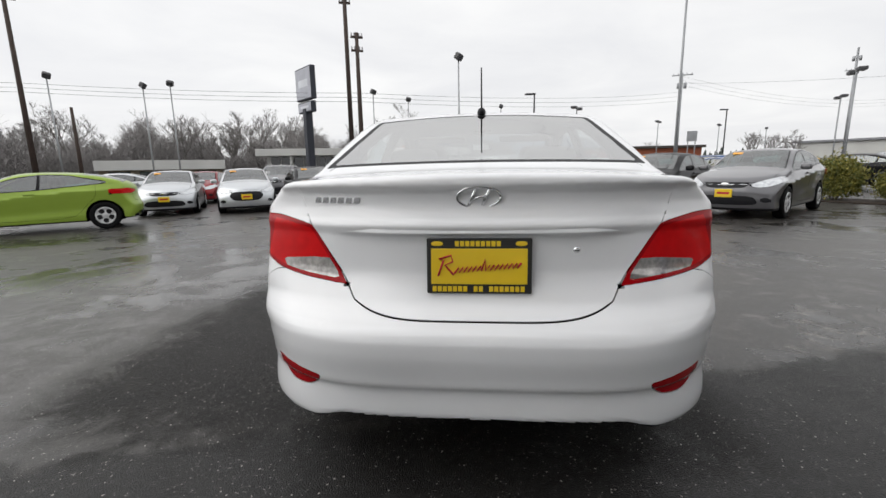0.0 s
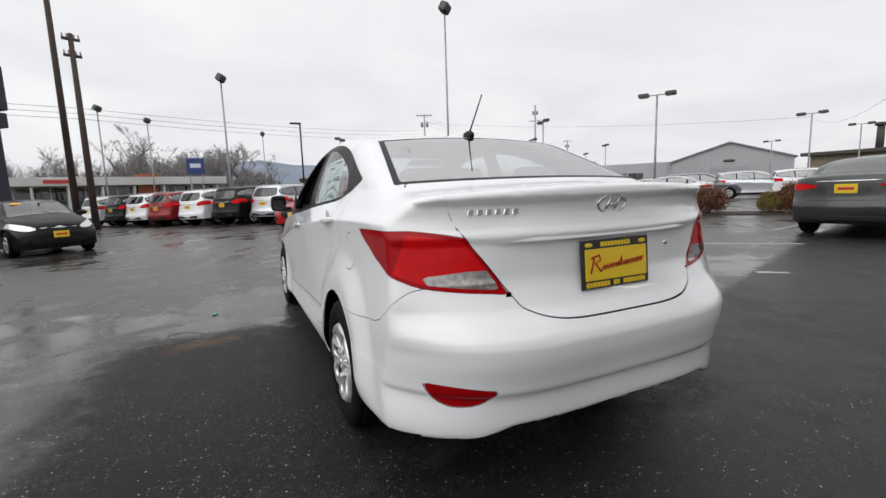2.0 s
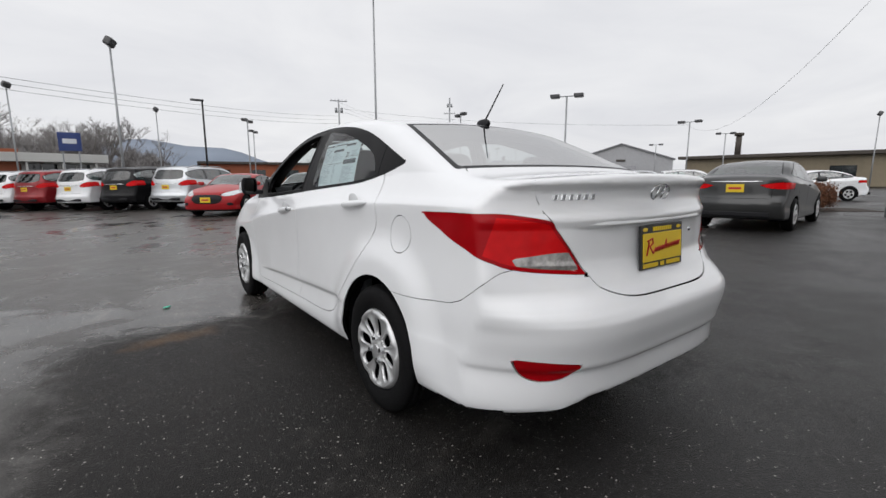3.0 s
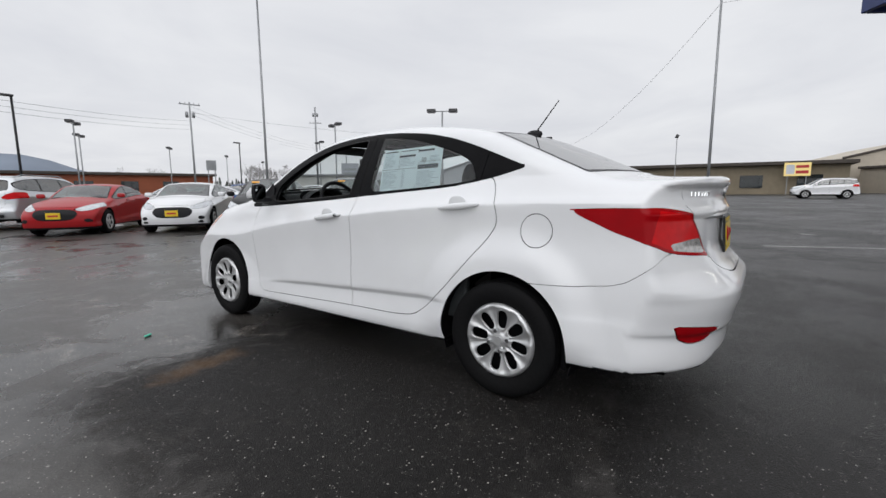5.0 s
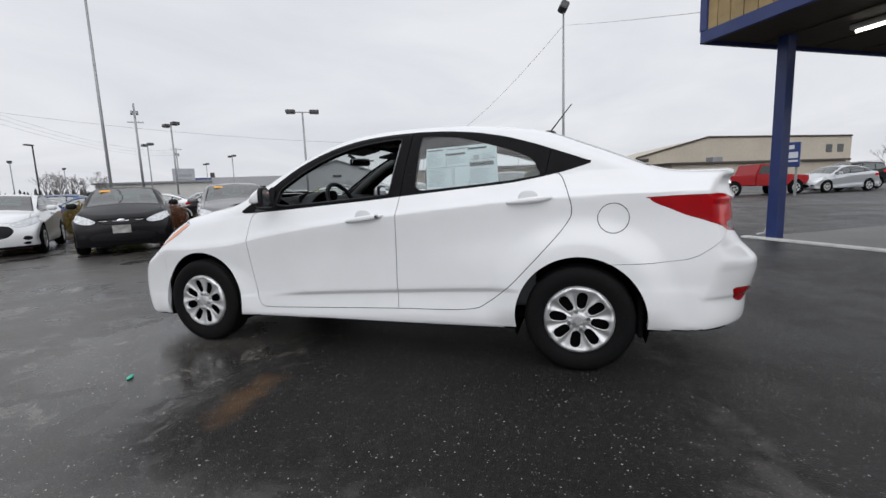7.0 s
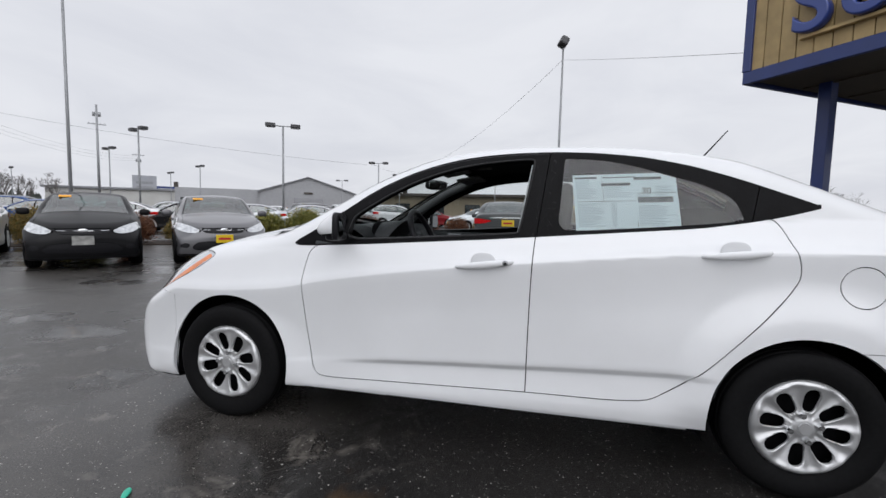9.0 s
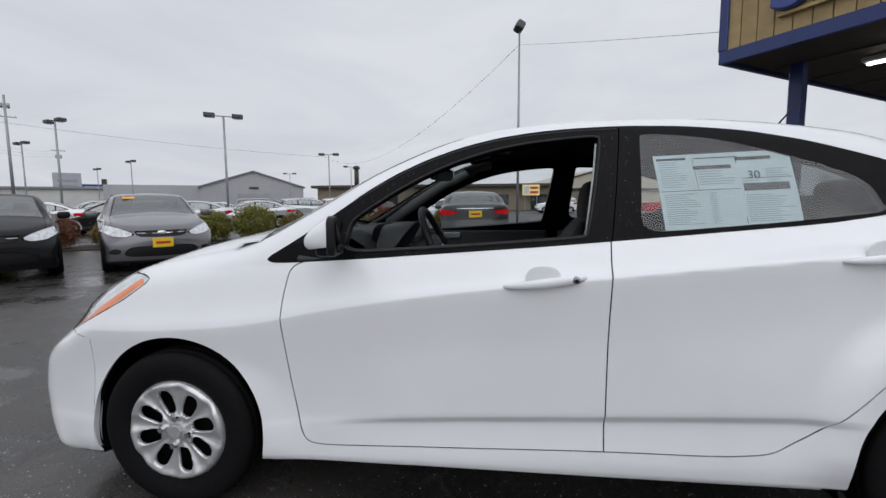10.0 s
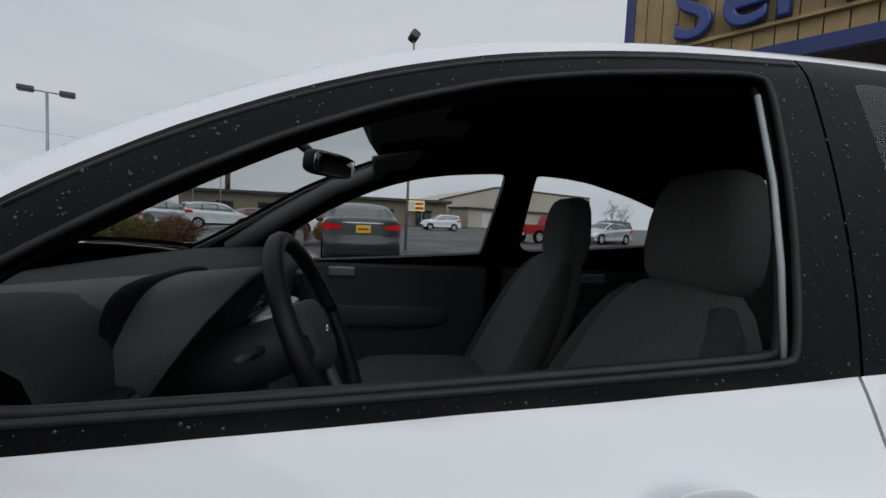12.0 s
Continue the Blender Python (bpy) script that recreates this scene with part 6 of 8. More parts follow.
        P["rear_bow"], P["front_bow"] = pchip([0.2, 0.7, 1.2, 1.7], [0.13, 0.14, 0.16, 0.14]), pchip([0.2, 0.6, 0.85, 1.2], [0.16, 0.18, 0.32, 0.4])
        P["glass"] = [(0.95, 1.12), (0.62, 1.30), (0.28, 1.48), (-0.2, 1.575), (-0.9, 1.58), (-1.5, 1.545), (-1.95, 1.46), (-1.98, 1.28), (-1.6, 1.22), (-0.8, 1.18), (0.0, 1.15)]
        P["rear_glass"], P["screen"] = None, (0.28, 1.2)
        P["crease"], P["belt"] = ([-2.4, -1.2, 0.0, 1.0, 2.4], [1.04, 1.02, 0.96, 0.90, 0.85]), ([-2.4, -1.5, -0.6, 0.3, 1.1, 2.4], [1.24, 1.22, 1.17, 1.13, 1.09, 1.0])
        P["section"] = ([0.0, 0.2, 0.26, 0.40, 0.52, 0.75, 0.97, 1.0, 1.06, 1.3, 2.0, 2.3, 3.0, 3.35], [0.76, 0.86, 0.885, 0.90, 0.885, 0.895, 0.915, 0.916, 0.910, 0.885, 0.84, 0.815, 0.70, 0.62])
        P["bottom"] = ([-2.4, -1.8, -0.9, 0.9, 1.8, 2.4], [0.34, 0.31, 0.26, 0.26, 0.25, 0.25])
        P["tall"], P["spine"], P["tyre"] = 0.46, (-1.6, 1.5, 0.85), 0.35
    return P


CARKITS = {}


def parked_car(kind, colour, m, label, group="parked cars", plates="", sticker=False, rails=False, res=1.0, grille="bar"):
    """A parked car with panels, glass, lamps, wheels and mirrors. Cars of one kind and look share their meshes."""
    key = (kind, plates, sticker, rails, res, grille)
    if key in CARKITS:
        car = copy_thing(CARKITS[key], m)
        tagged(car, label, "car", group)
        for o in car.children_recursive:
            for s in o.material_slots:
                if s.material and s.material.name.endswith("_paint"):
                    s.link = "OBJECT"
                    s.material = colour
        return car
    p = generic(kind)
    sh = body_shell(p, int(90 * res), int(64 * res), int(26 * res))
    F = body_field(p)
    suv = kind == "suv"
    rt = p["tyre"]
    for y in (-p["base"], p["base"]):
        sh.paint(arch_field(y, rt, rt + 0.055), "arch", ("body",))
    sh.paint(lambda v, n: np.where((n[:, 2] < -0.6) & (v[:, 2] < 0.5), -1.0, 1.0), "under", ("body",))
    sh.paint(lambda v, n: v[:, 2] - (0.36 if suv else 0.235), "skirt", ("body",))
    win = in_side(rounded(p["glass"]))
    sh.paint(lambda v, n: win(v, n) - 0.018, "frame", ("body",))
    sh.paint(win, "window", ("frame",))
    for yy in ((-0.18,) if kind in ("coupe", "hatch") else (-0.18, -1.08)):
        sh.paint(lambda v, n: np.where(np.abs(v[:, 0]) > 0.4, np.abs(v[:, 1] - yy - 0.12 * (1.2 - v[:, 2])) - 0.028, 1.0), "frame", ("window",))
    y0, y1 = p["screen"]
    ws = lambda v, n: np.maximum.reduce((np.abs(v[:, 0]) - (0.585 + 0.13 * np.clip((v[:, 1] - y0) / 0.8, -0.2, 1.2)), y0 - 0.15 * v[:, 0] ** 2 - v[:, 1], v[:, 1] - y1 + 0.24 * v[:, 0] ** 2, 0.9 - v[:, 2]))
    sh.paint(ws, "band", ("body",))
    sh.paint(lambda v, n: ws(v, n) + 0.025, "screen", ("band",))
    if suv:
        rw = poly_distance(rounded([(-0.66, 1.16), (-0.60, 1.50), (-0.5, 1.545), (0.5, 1.545), (0.60, 1.50), (0.66, 1.16)]))
        rg = lambda v, n: np.where(v[:, 1] < -1.7, rw(v[:, 0], v[:, 2]), 1.0)
    else:
        r0, r1 = p["rear_glass"]
        rg = lambda v, n: np.maximum.reduce((np.abs(v[:, 0]) - (0.53 + 0.11 * np.clip((r0 - v[:, 1]) / 0.6, -0.2, 1.2)), v[:, 1] - r0 - 0.1 * v[:, 0] ** 2, r1 + 0.18 * v[:, 0] ** 2 - v[:, 1], 1.0 - v[:, 2]))
    sh.paint(rg, "back_band", ("body",))
    sh.paint(lambda v, n: rg(v, n) + 0.02, "back_window", ("back_band",))
    up = 0.17 if suv else 0.0
    fy, ry = p["front"][1][4], p["rear"][1][3]
    hl = poly_distance(rounded([(0.40, 0.69 + up), (0.52, 0.635 + up), (0.72, 0.655 + up), (0.89, 0.76 + up), (0.94, 0.875 + up), (0.76, 0.845 + up), (0.56, 0.775 + up)]))
    sh.panel(lambda v, n: np.where(v[:, 1] > fy - 0.85, hl(np.abs(v[:, 0]), v[:, 2]), 1.0), "headlamp", ("body",), 0.003)
    if grille == "hex":
        gp = poly_distance(rounded([(-0.50, 0.56 + up), (-0.40, 0.69 + up), (0.40, 0.69 + up), (0.50, 0.56 + up), (0.36, 0.41 + up), (-0.36, 0.41 + up)]))
        sh.panel(lambda v, n: np.where(v[:, 1] > fy - 0.5, gp(v[:, 0], v[:, 2]), 1.0), "grille", ("body",), 0.004)
    else:
        gp = poly_distance(rounded([(-0.40, 0.69 + up), (-0.36, 0.735 + up), (0.36, 0.735 + up), (0.40, 0.69 + up), (0.30, 0.635 + up), (-0.30, 0.635 + up)]))
        gq = poly_distance(rounded([(-0.58, 0.36 + up * 0.5), (-0.46, 0.48 + up * 0.6), (0.46, 0.48 + up * 0.6), (0.58, 0.36 + up * 0.5), (0.50, 0.30 + up * 0.5), (-0.50, 0.30 + up * 0.5)]))
        sh.panel(lambda v, n: np.where(v[:, 1] > fy - 0.5, np.minimum(gp(v[:, 0], v[:, 2]), gq(v[:, 0], v[:, 2])), 1.0), "grille", ("body",), 0.004)
    fog = lambda v, n: np.where(v[:, 1] > fy - 0.6, np.hypot((np.abs(v[:, 0]) - 0.68) / 1.6, v[:, 2] - 0.40 - up * 0.5) - 0.05, 1.0)
    sh.paint(fog, "grille", ("body",))
    if suv:
        tl = poly_distance(rounded([(0.50, 1.00), (0.62, 0.94), (0.93, 0.98), (0.95, 1.14), (0.80, 1.17), (0.62, 1.10)]))
    else:
        tl = poly_distance(rounded([(0.38, 0.915), (0.58, 0.845), (0.92, 0.835), (0.94, 0.955), (0.74, 0.975), (0.52, 0.945)]))
    sh.panel(lambda v, n: np.where(v[:, 1] < ry + 0.65, tl(np.abs(v[:, 0]), v[:, 2]), 1.0), "tail_lamp", ("body",), 0.003)
    # door shut lines
    dd = [(0.86, 0.95 + up), (0.88, 0.72), (0.80, 0.30), (-0.75, 0.30), (-1.0, 0.60), (-1.2, 0.80), (-1.22, 1.2 + up), (0.3, 1.2 + up)]
    sh.panel(in_side(rounded(dd)), "door", ("body",), 0.003)
    if kind not in ("coupe", "hatch"):
        sh.panel(lambda v, n: np.where(np.abs(v[:, 0]) > 0.4, v[:, 1] + 0.20, 1.0), "rear_door", ("door",), 0.003)
    sh.panel(lambda v, n: np.maximum.reduce((np.abs(v[:, 0]) - 0.70, y1 - 0.03 - 0.2 * v[:, 0] ** 2 - v[:, 1], 0.74 + up - v[:, 2])), "bonnet", ("body", "band"), 0.003)
    low = 0.66 if not suv else 0.72
    tg = lambda v, n: np.maximum.reduce((np.abs(v[:, 0]) - 0.60, low - v[:, 2], v[:, 1] - ry - (0.55 if not suv else 0.30), v[:, 2] - 1.66))
    sh.panel(tg, "tailgate", ("body", "back_band"), 0.003)

    car = root("parked_car", m, label, "car", group)
    def P(name, labels, mat, parent=car, label="", lip=0.006, **k):
        pc = sh.piece(labels, lip=lip, **k)
        return place(name, mesh_from(name, pc, mat), parent, label) if pc else None
    P("body", ("body",), colour)
    P("sill", ("skirt", "under"), TRIM, lip=0)
    # near-black inner sheet gives the gaps and cabin their shade by colour
    P("lining", tuple({*sh.lab} - {"window", "screen", "back_window", "arch"}), GAP, lip=0, offset=-0.025, flip=True, label="near-black sheet for the shade inside the shell")
    P("bonnet", ("bonnet",), colour)
    P("tailgate", ("tailgate",), colour)
    sc = P("windscreen", ("screen",), FARGLASS, lip=0)
    P("border", ("band",), TRIM, sc, "black glass border", lip=0)
    bw = P("rear_window", ("back_window",), SUVGLASS if suv else FARGLASS, lip=0)
    P("border", ("back_band",), TRIM, bw, "black glass border", lip=0)
    P("grille", ("grille",), TRIM, lip=0.03)
    for side in (-1, 1):
        S = dict(both=False, side=side)
        d = P("door", ("door",), colour, **S)
        P("window_frame", ("frame",), TRIM, d, "black window frame", 0.012, **S)
        P("window", ("window",), FARGLASS, d, "tinted window glass", 0, **S)
        P("rear_door", ("rear_door",), colour, **S)
        P("headlamp", ("headlamp",), HEADLENS, label="clear headlamp", **S)
        P("tail_lamp", ("tail_lamp",), REDLENS_IN, label="red tail lamp", **S)
        bm = bmesh.new()
        blob(bm, 0, 0, 0, 0.10, 0.055, 0.065, 0.6, 0.6, 14, 8)
        part("door_mirror", bm, colour, d, "body-coloured door mirror", True, pose(side * 0.97, 0.70, 1.03 + up))
        bm = bmesh.new()
        box(bm, side * 0.875 - 0.02, side * 0.875 + 0.02, -0.10, 0.10, 0.885 + up * 0.5, 0.912 + up * 0.5, 0.008)
        part("handle", bm, colour, d)
        if rails:
            bm = bmesh.new()
            sweep(bm, [(side * 0.60, 0.2, 1.60), (side * 0.62, 0.0, 1.69), (side * 0.62, -1.5, 1.70), (side * 0.60, -1.8, 1.62)], 0.016, 8)
            part("roof_rail", bm, SATIN, car, "silver roof rail", True)
    if "wheel%.3f" % rt not in CARKITS:
        CARKITS["wheel%.3f" % rt] = wheel_kit(rt, rt * 0.66, 0.105, 5, 0.26, ALLOY, DARKMETAL, 0)
    for y in (-p["base"], p["base"]):
        for s in (-1, 1):
            fit_wheel(car, CARKITS["wheel%.3f" % rt], s * 0.775, y, rt, 20)
        wheel_well(car, y, rt + 0.07, 0.84, 0.5, rt)
    bm = bmesh.new()
    box(bm, -0.72, 0.72, -2.0, 2.0, rt - 0.06, rt, 0.02)
    part("floor_pan", bm, GAP, car)
    for s in (-1, 1):
        bm = bmesh.new()
        blob(bm, s * 0.38, -0.25, 0.85 + up, 0.22, 0.10, 0.30, 0.55, 0.5, 14, 8, pose(0, 0, 0, -14, 0, 0))
        blob(bm, s * 0.38, -0.36, 1.19 + up, 0.12, 0.06, 0.09, 0.55, 0.6, 14, 8)
        part("front_seat", bm, FABRIC2, car, "grey seat", True)
    bm = bmesh.new()
    blob(bm, 0, 0.75, 0.93 + up, 0.68, 0.25, 0.09, 0.4, 0.4, 16, 8)
    part("dashboard", bm, PLASTIC, car, "", True)
    bm = bmesh.new()
    box(bm, -0.62, 0.62, ry + 0.016, ry + 0.05, 0.30 + up * 0.6, 0.40 + up * 0.6, 0.02, seg=2)
    part("rear_valance", bm, TRIM, car, "dark lower bumper")

    def at_front(x, z, sgn):
        lo, hi = 1.0 * sgn, 2.7 * sgn
        for _ in range(24):
            mid = (lo + hi) / 2
            lo, hi = (mid, hi) if F(np.array([[x, mid, z]]))[0] < 0 else (lo, mid)
        return lo
    if grille == "bar":
        bm = bmesh.new()
        for x0, x1, z0, z1 in ((-0.37, -0.02, 0.700, 0.690), (0.02, 0.37, 0.690, 0.700)):
            sweep(bm, [(x0, at_front(abs(x0), 0.70 + up, 1) + 0.006, z0 + up), (x1, at_front(abs(x1), 0.70 + up, 1) + 0.008, z1 + up)], 0.011, 6)
        blob(bm, 0, at_front(0, 0.70 + up, 1) + 0.004, 0.70 + up, 0.075, 0.012, 0.038, 0.9, 1.0, 18, 8)
        part("chrome_bar", bm, CHROME, car, "chrome grille bar and plain oval badge", True)
    if "f" in plates:
        z = 0.53 + up * 0.7
        bm = bmesh.new()
        box(bm, -0.155, 0.155, -0.006, 0.012, -0.080, 0.080, 0.004)
        pl = part("front_plate", bm, YELLOW, car, "yellow dealer plate", m=pose(0, at_front(0, z, 1) + 0.004, z))
        bm = bmesh.new()
        box(bm, -0.11, 0.11, 0.011, 0.0145, -0.022, 0.022, 0.002)
        part("plate_writing", bm, PLATERED, pl, "red bar of writing")
    if "w" in plates:
        z = 0.53 + up * 0.7
        bm = bmesh.new()
        box(bm, -0.155, 0.155, -0.006, 0.012, -0.080, 0.080, 0.004)
        part("front_plate", bm, LINEWHITE, car, "white plate", m=pose(0, at_front(0, z, 1) + 0.004, z))
    if "r" in plates:
        z = 0.86 if not suv else 0.90
        bm = bmesh.new()
        box(bm, -0.155, 0.155, -0.012, 0.006, -0.080, 0.080, 0.004)
        pl = part("rear_plate", bm, YELLOW, car, "yellow dealer plate", m=pose(0, at_front(0, z, -1) - 0.004, z))
        bm = bmesh.new()
        box(bm, -0.11, 0.11, -0.0145, -0.011, -0.022, 0.022, 0.002)
        part("plate_writing", bm, PLATERED, pl, "red bar of writing")
        bm = bmesh.new()
        zc = z + 0.13
        sweep(bm, [(x, at_front(abs(x), zc, -1) - 0.006, zc) for x in np.linspace(-0.44, 0.44, 9)], 0.014, 6)
        part("boot_trim", bm, CHROME, car, "chrome strip", True)
    if sticker:
        bm = bmesh.new()
        zz = p["top"][1]
        top = pchip(*p["top"])
        yy = y0 + 0.16
        z = float(top(yy + 0.12 * 0.16)) - 0.02
        sl = math.degrees(math.atan2(float(top(yy + 0.1)) - float(top(yy)), 0.1))
        box(bm, -0.10, 0.10, -0.05, 0.05, 0, 0.004)
        part("stock_sticker", bm, STICKER, sc, "orange-yellow stock sticker", m=pose(0.36, yy, z + 0.012, sl, 0, 0))
    CARKITS[key] = car
    return car


STICKER = material("sticker_orange", (0.80, 0.36, 0.02), 0.5, stain=0.1)


def heading(x, y, rz):
    return seated(x, y, rz)


def park_all():
    # facing row by the hedge
    parked_car("sedan", GREY, heading(6.42, 7.53, 135), "dark grey saloon with a yellow front plate beside the hedge", plates="f", sticker=True)
    parked_car("sedan", BLACKP, heading(4.86, 9.35, 139), "black saloon with a white front plate on wet asphalt", plates="w", sticker=True)
    parked_car("hatch", WHITE, heading(3.9, 12.15, 141), "white three-door hatchback with a black hexagonal grille", plates="f", grille="hex")
    parked_car("coupe", REDP, heading(1.9, 14.0, 142), "bright red two-door coupe on wet asphalt", plates="f", grille="hex")
    # row seen from behind
    suvs = [(1.25, 18.2, SILVER, "silver SUV with roof rails, parked tail out"), (-0.30, 20.0, BLACKP, "black SUV with a dark tailgate, parked tail out"),
            (-1.75, 21.6, WHITE, "white SUV with red tail lamps, parked tail out"), (-3.25, 23.6, DKRED, "dark red SUV parked tail out in a row"),
            (-4.5, 25.4, WHITE, "white SUV at the far end of a row"), (-5.8, 27.3, BLACKP, "black SUV at the far end of a row")]
    for x, y, c, lab in suvs:
        parked_car("suv", c, heading(x + 0.3, y - 0.2, -49), lab, "row of SUVs", plates="r", rails=True)
    parked_car("suv", WHITE, heading(-7.0, 29.0, -49), "white SUV near the utility poles", "row of SUVs", plates="r", rails=True)
    # left group
    parked_car("sedan", BLACKP, heading(-6.35, 12.7, 211), "black saloon with a yellow front plate", plates="f", sticker=True)
    parked_car("sedan", SILVER, heading(-8.45, 11.7, 209), "pale silver saloon with a dark hexagonal grille", plates="f", grille="hex", sticker=True)
    parked_car("sedan", SILVER, heading(-11.0, 11.4, 209), "silver saloon with a yellow front plate", plates="f", sticker=True)
    parked_car("hatch", GREEN, heading(-10.75, 6.3, 128), "lime green three-door hatchback seen side on", grille="hex", plates="f")
    parked_car("sedan", DKRED, heading(-13.3, 16.7, 200), "dark red saloon parked behind the others", plates="f", sticker=True)
    parked_car("suv", GREY, heading(-10.6, 19.0, 196), "grey SUV parked behind the others", plates="r", rails=True)
    parked_car("sedan", SILVER, heading(-17.5, 16.0, 120), "silver saloon parked beyond the green car", plates="f", sticker=True)
    # right side
    parked_car("sedan", SLATE, heading(10.5, 0.85, -84), "dark grey saloon with a yellow rear plate and chrome strip", plates="r")
    parked_car("sedan", SILVER, heading(27.2, -14.9, 26), "silver saloon across the yard", "cars across the yard", plates="r")
    parked_car("suv", WHITE, heading(46.7, -6.2, 8), "white SUV beside the tan building", "cars across the yard", plates="r", rails=True)
    parked_car("suv", BLACKP, heading(31.5, -17.5, 26), "black SUV behind the silver saloon", "cars across the yard", plates="r", rails=True)
    # lot beyond the hedge
    rnd = random.Random(7)
    paints = (WHITE, SILVER, GREY, WHITE, SILVER, SILVER, BLACKP, WHITE, BLUEP, SILVER, WHITE, DKRED)
    names = {WHITE: "white", SILVER: "silver", GREY: "grey", DKRED: "dark red", BLACKP: "black", BLUEP: "blue", REDP: "red"}
    n = 0
    for row, (ox, oy, rz) in enumerate(((22.2, 8.4, 36), (28.0, 13.3, 216), (35.5, 18.8, 36))):
        for k in range(11):
            x, y = ox - 0.60 * 2.75 * (k - 2), oy + 0.80 * 2.75 * (k - 2)
            kind = "suv" if rnd.random() < 0.35 and row else "sedan"
            c = paints[n % len(paints)]
            n += 1
            if rnd.random() < 0.12:
                continue
            parked_car(kind, c, heading(x + rnd.uniform(-0.2, 0.2), y + rnd.uniform(-0.2, 0.2), rz + rnd.uniform(-3, 3)), "%s %s in the lot beyond the hedge" % (names[c], "SUV" if kind == "suv" else "saloon"),
                       "cars beyond the hedge", plates="r" if kind == "suv" else "f", rails=kind == "suv", sticker=kind != "suv")
    for k in range(7):
        c = paints[(k * 3) % len(paints)]
        parked_car("sedan", c, heading(14.0 + k * 3.2, 33.0 + k * 1.8, 150), "%s saloon far off in the lot" % names[c], "cars far off", plates="f", sticker=True)


def pickup(m):
    """The red pickup truck: cab, bed, tailgate and chrome bumper."""
    t = root("pickup_truck", m, "old red pickup truck parked across the yard", "truck")
    bm = bmesh.new()
    prism(bm, [(2.5, 0.55), (2.5, 0.98), (1.35, 1.08), (1.0, 1.08), (1.0, 0.50)], -0.92, 0.92)
    bmesh.ops.bevel(bm, geom=bm.edges[:], offset=0.04, segments=2, affect="EDGES")
    part("bonnet", bm, REDP, t)
    bm = bmesh.new()
    prism(bm, [(1.35, 0.48), (1.30, 1.08), (0.85, 1.62), (-0.25, 1.66), (-0.50, 1.10), (-0.55, 0.48)], -0.88, 0.88)
    bmesh.ops.bevel(bm, geom=bm.edges[:], offset=0.05, segments=2, affect="EDGES")
    cab = part("cab", bm, REDP, t)
    for s in (-1, 1):
        bm = bmesh.new()
        prism(bm, [(1.08, 1.14), (0.78, 1.54), (0.30, 1.56), (0.30, 1.14)], s * 0.872, s * 0.886)
        part("window", bm, DARKGLASS, cab, "dark side window")
        bm = bmesh.new()
        prism(bm, [(0.24, 1.14), (0.24, 1.56), (-0.22, 1.56), (-0.38, 1.14)], s * 0.872, s * 0.886)
        part("window", bm, DARKGLASS, cab, "dark side window")
        bm = bmesh.new()
        box(bm, s * 0.89 - 0.03, s * 0.89 + 0.03, -2.75, -0.58, 0.52, 1.10, 0.03, seg=2)
        part("bed_side", bm, REDP, t)
        for y in (1.75, -1.75):
            fit_wheel(t, CARKITS["wheel0.350"], s * 0.865, y, 0.35, 10)
            bm = bmesh.new()
            tube(bm, (s * 0.86, y, 0.36), (s * 0.925, y, 0.36), 0.44, 0.44, 28)
            part("wheel_arch", bm, GAP, t)
    bm = bmesh.new()
    prism(bm, [(0.835, 1.60), (1.28, 1.10), (1.30, 1.12), (0.86, 1.625)], -0.74, 0.74)
    part("windscreen", bm, DARKGLASS, cab)
    bm = bmesh.new()
    box(bm, -0.9, 0.9, -2.70, -0.58, 0.50, 0.60, 0.01)
    part("bed_floor", bm, DARKMETAL, t)
    bm = bmesh.new()
    box(bm, -0.86, 0.86, -2.80, -2.74, 0.55, 1.10, 0.02)
    part("tailgate", bm, REDP, t)
    for y in (-2.9, 2.55):
        bm = bmesh.new()
        box(bm, -0.90, 0.90, y - 0.06, y + 0.06, 0.42, 0.58, 0.03, seg=2)
        part("bumper", bm, CHROME, t, "chrome bumper")
    return t

# ---------------------------------------------------------------- canopy with the Service sign
TANBOARD = material("tan_boards", (0.40, 0.29, 0.135), 0.65, grain=0.12, grain_scale=6, stain=0.25, stain_scale=1.6, bump=0.2, bump_scale=60, vary=0.10)
BLUETRIM = material("blue_trim_paint_sign", (0.016, 0.035, 0.155), 0.45, stain=0.15, stain_scale=2.5, coat=0.2)
SOFFIT = material("brown_soffit", (0.075, 0.058, 0.040), 0.7, grain=0.1, grain_scale=8, stain=0.2, stain_scale=0.7)
LETTER = material("blue_letters", (0.022, 0.05, 0.24), 0.35, coat=0.4, stain=0.1)
TUBE_ON = material("lit_tube", (1.0, 0.98, 0.86), 0.5, emit=6.0)
WHITEPAINT = material("white_edge_paint", (0.68, 0.68, 0.66), 0.55, grain=0.1, stain=0.2, stain_scale=3)


SLAB = material("wet_dark_concrete", (0.11, 0.105, 0.10), 0.45, grain=0.2, grain_scale=30, stain=0.35, stain_scale=0.9, bump=0.15, bump_scale=90)


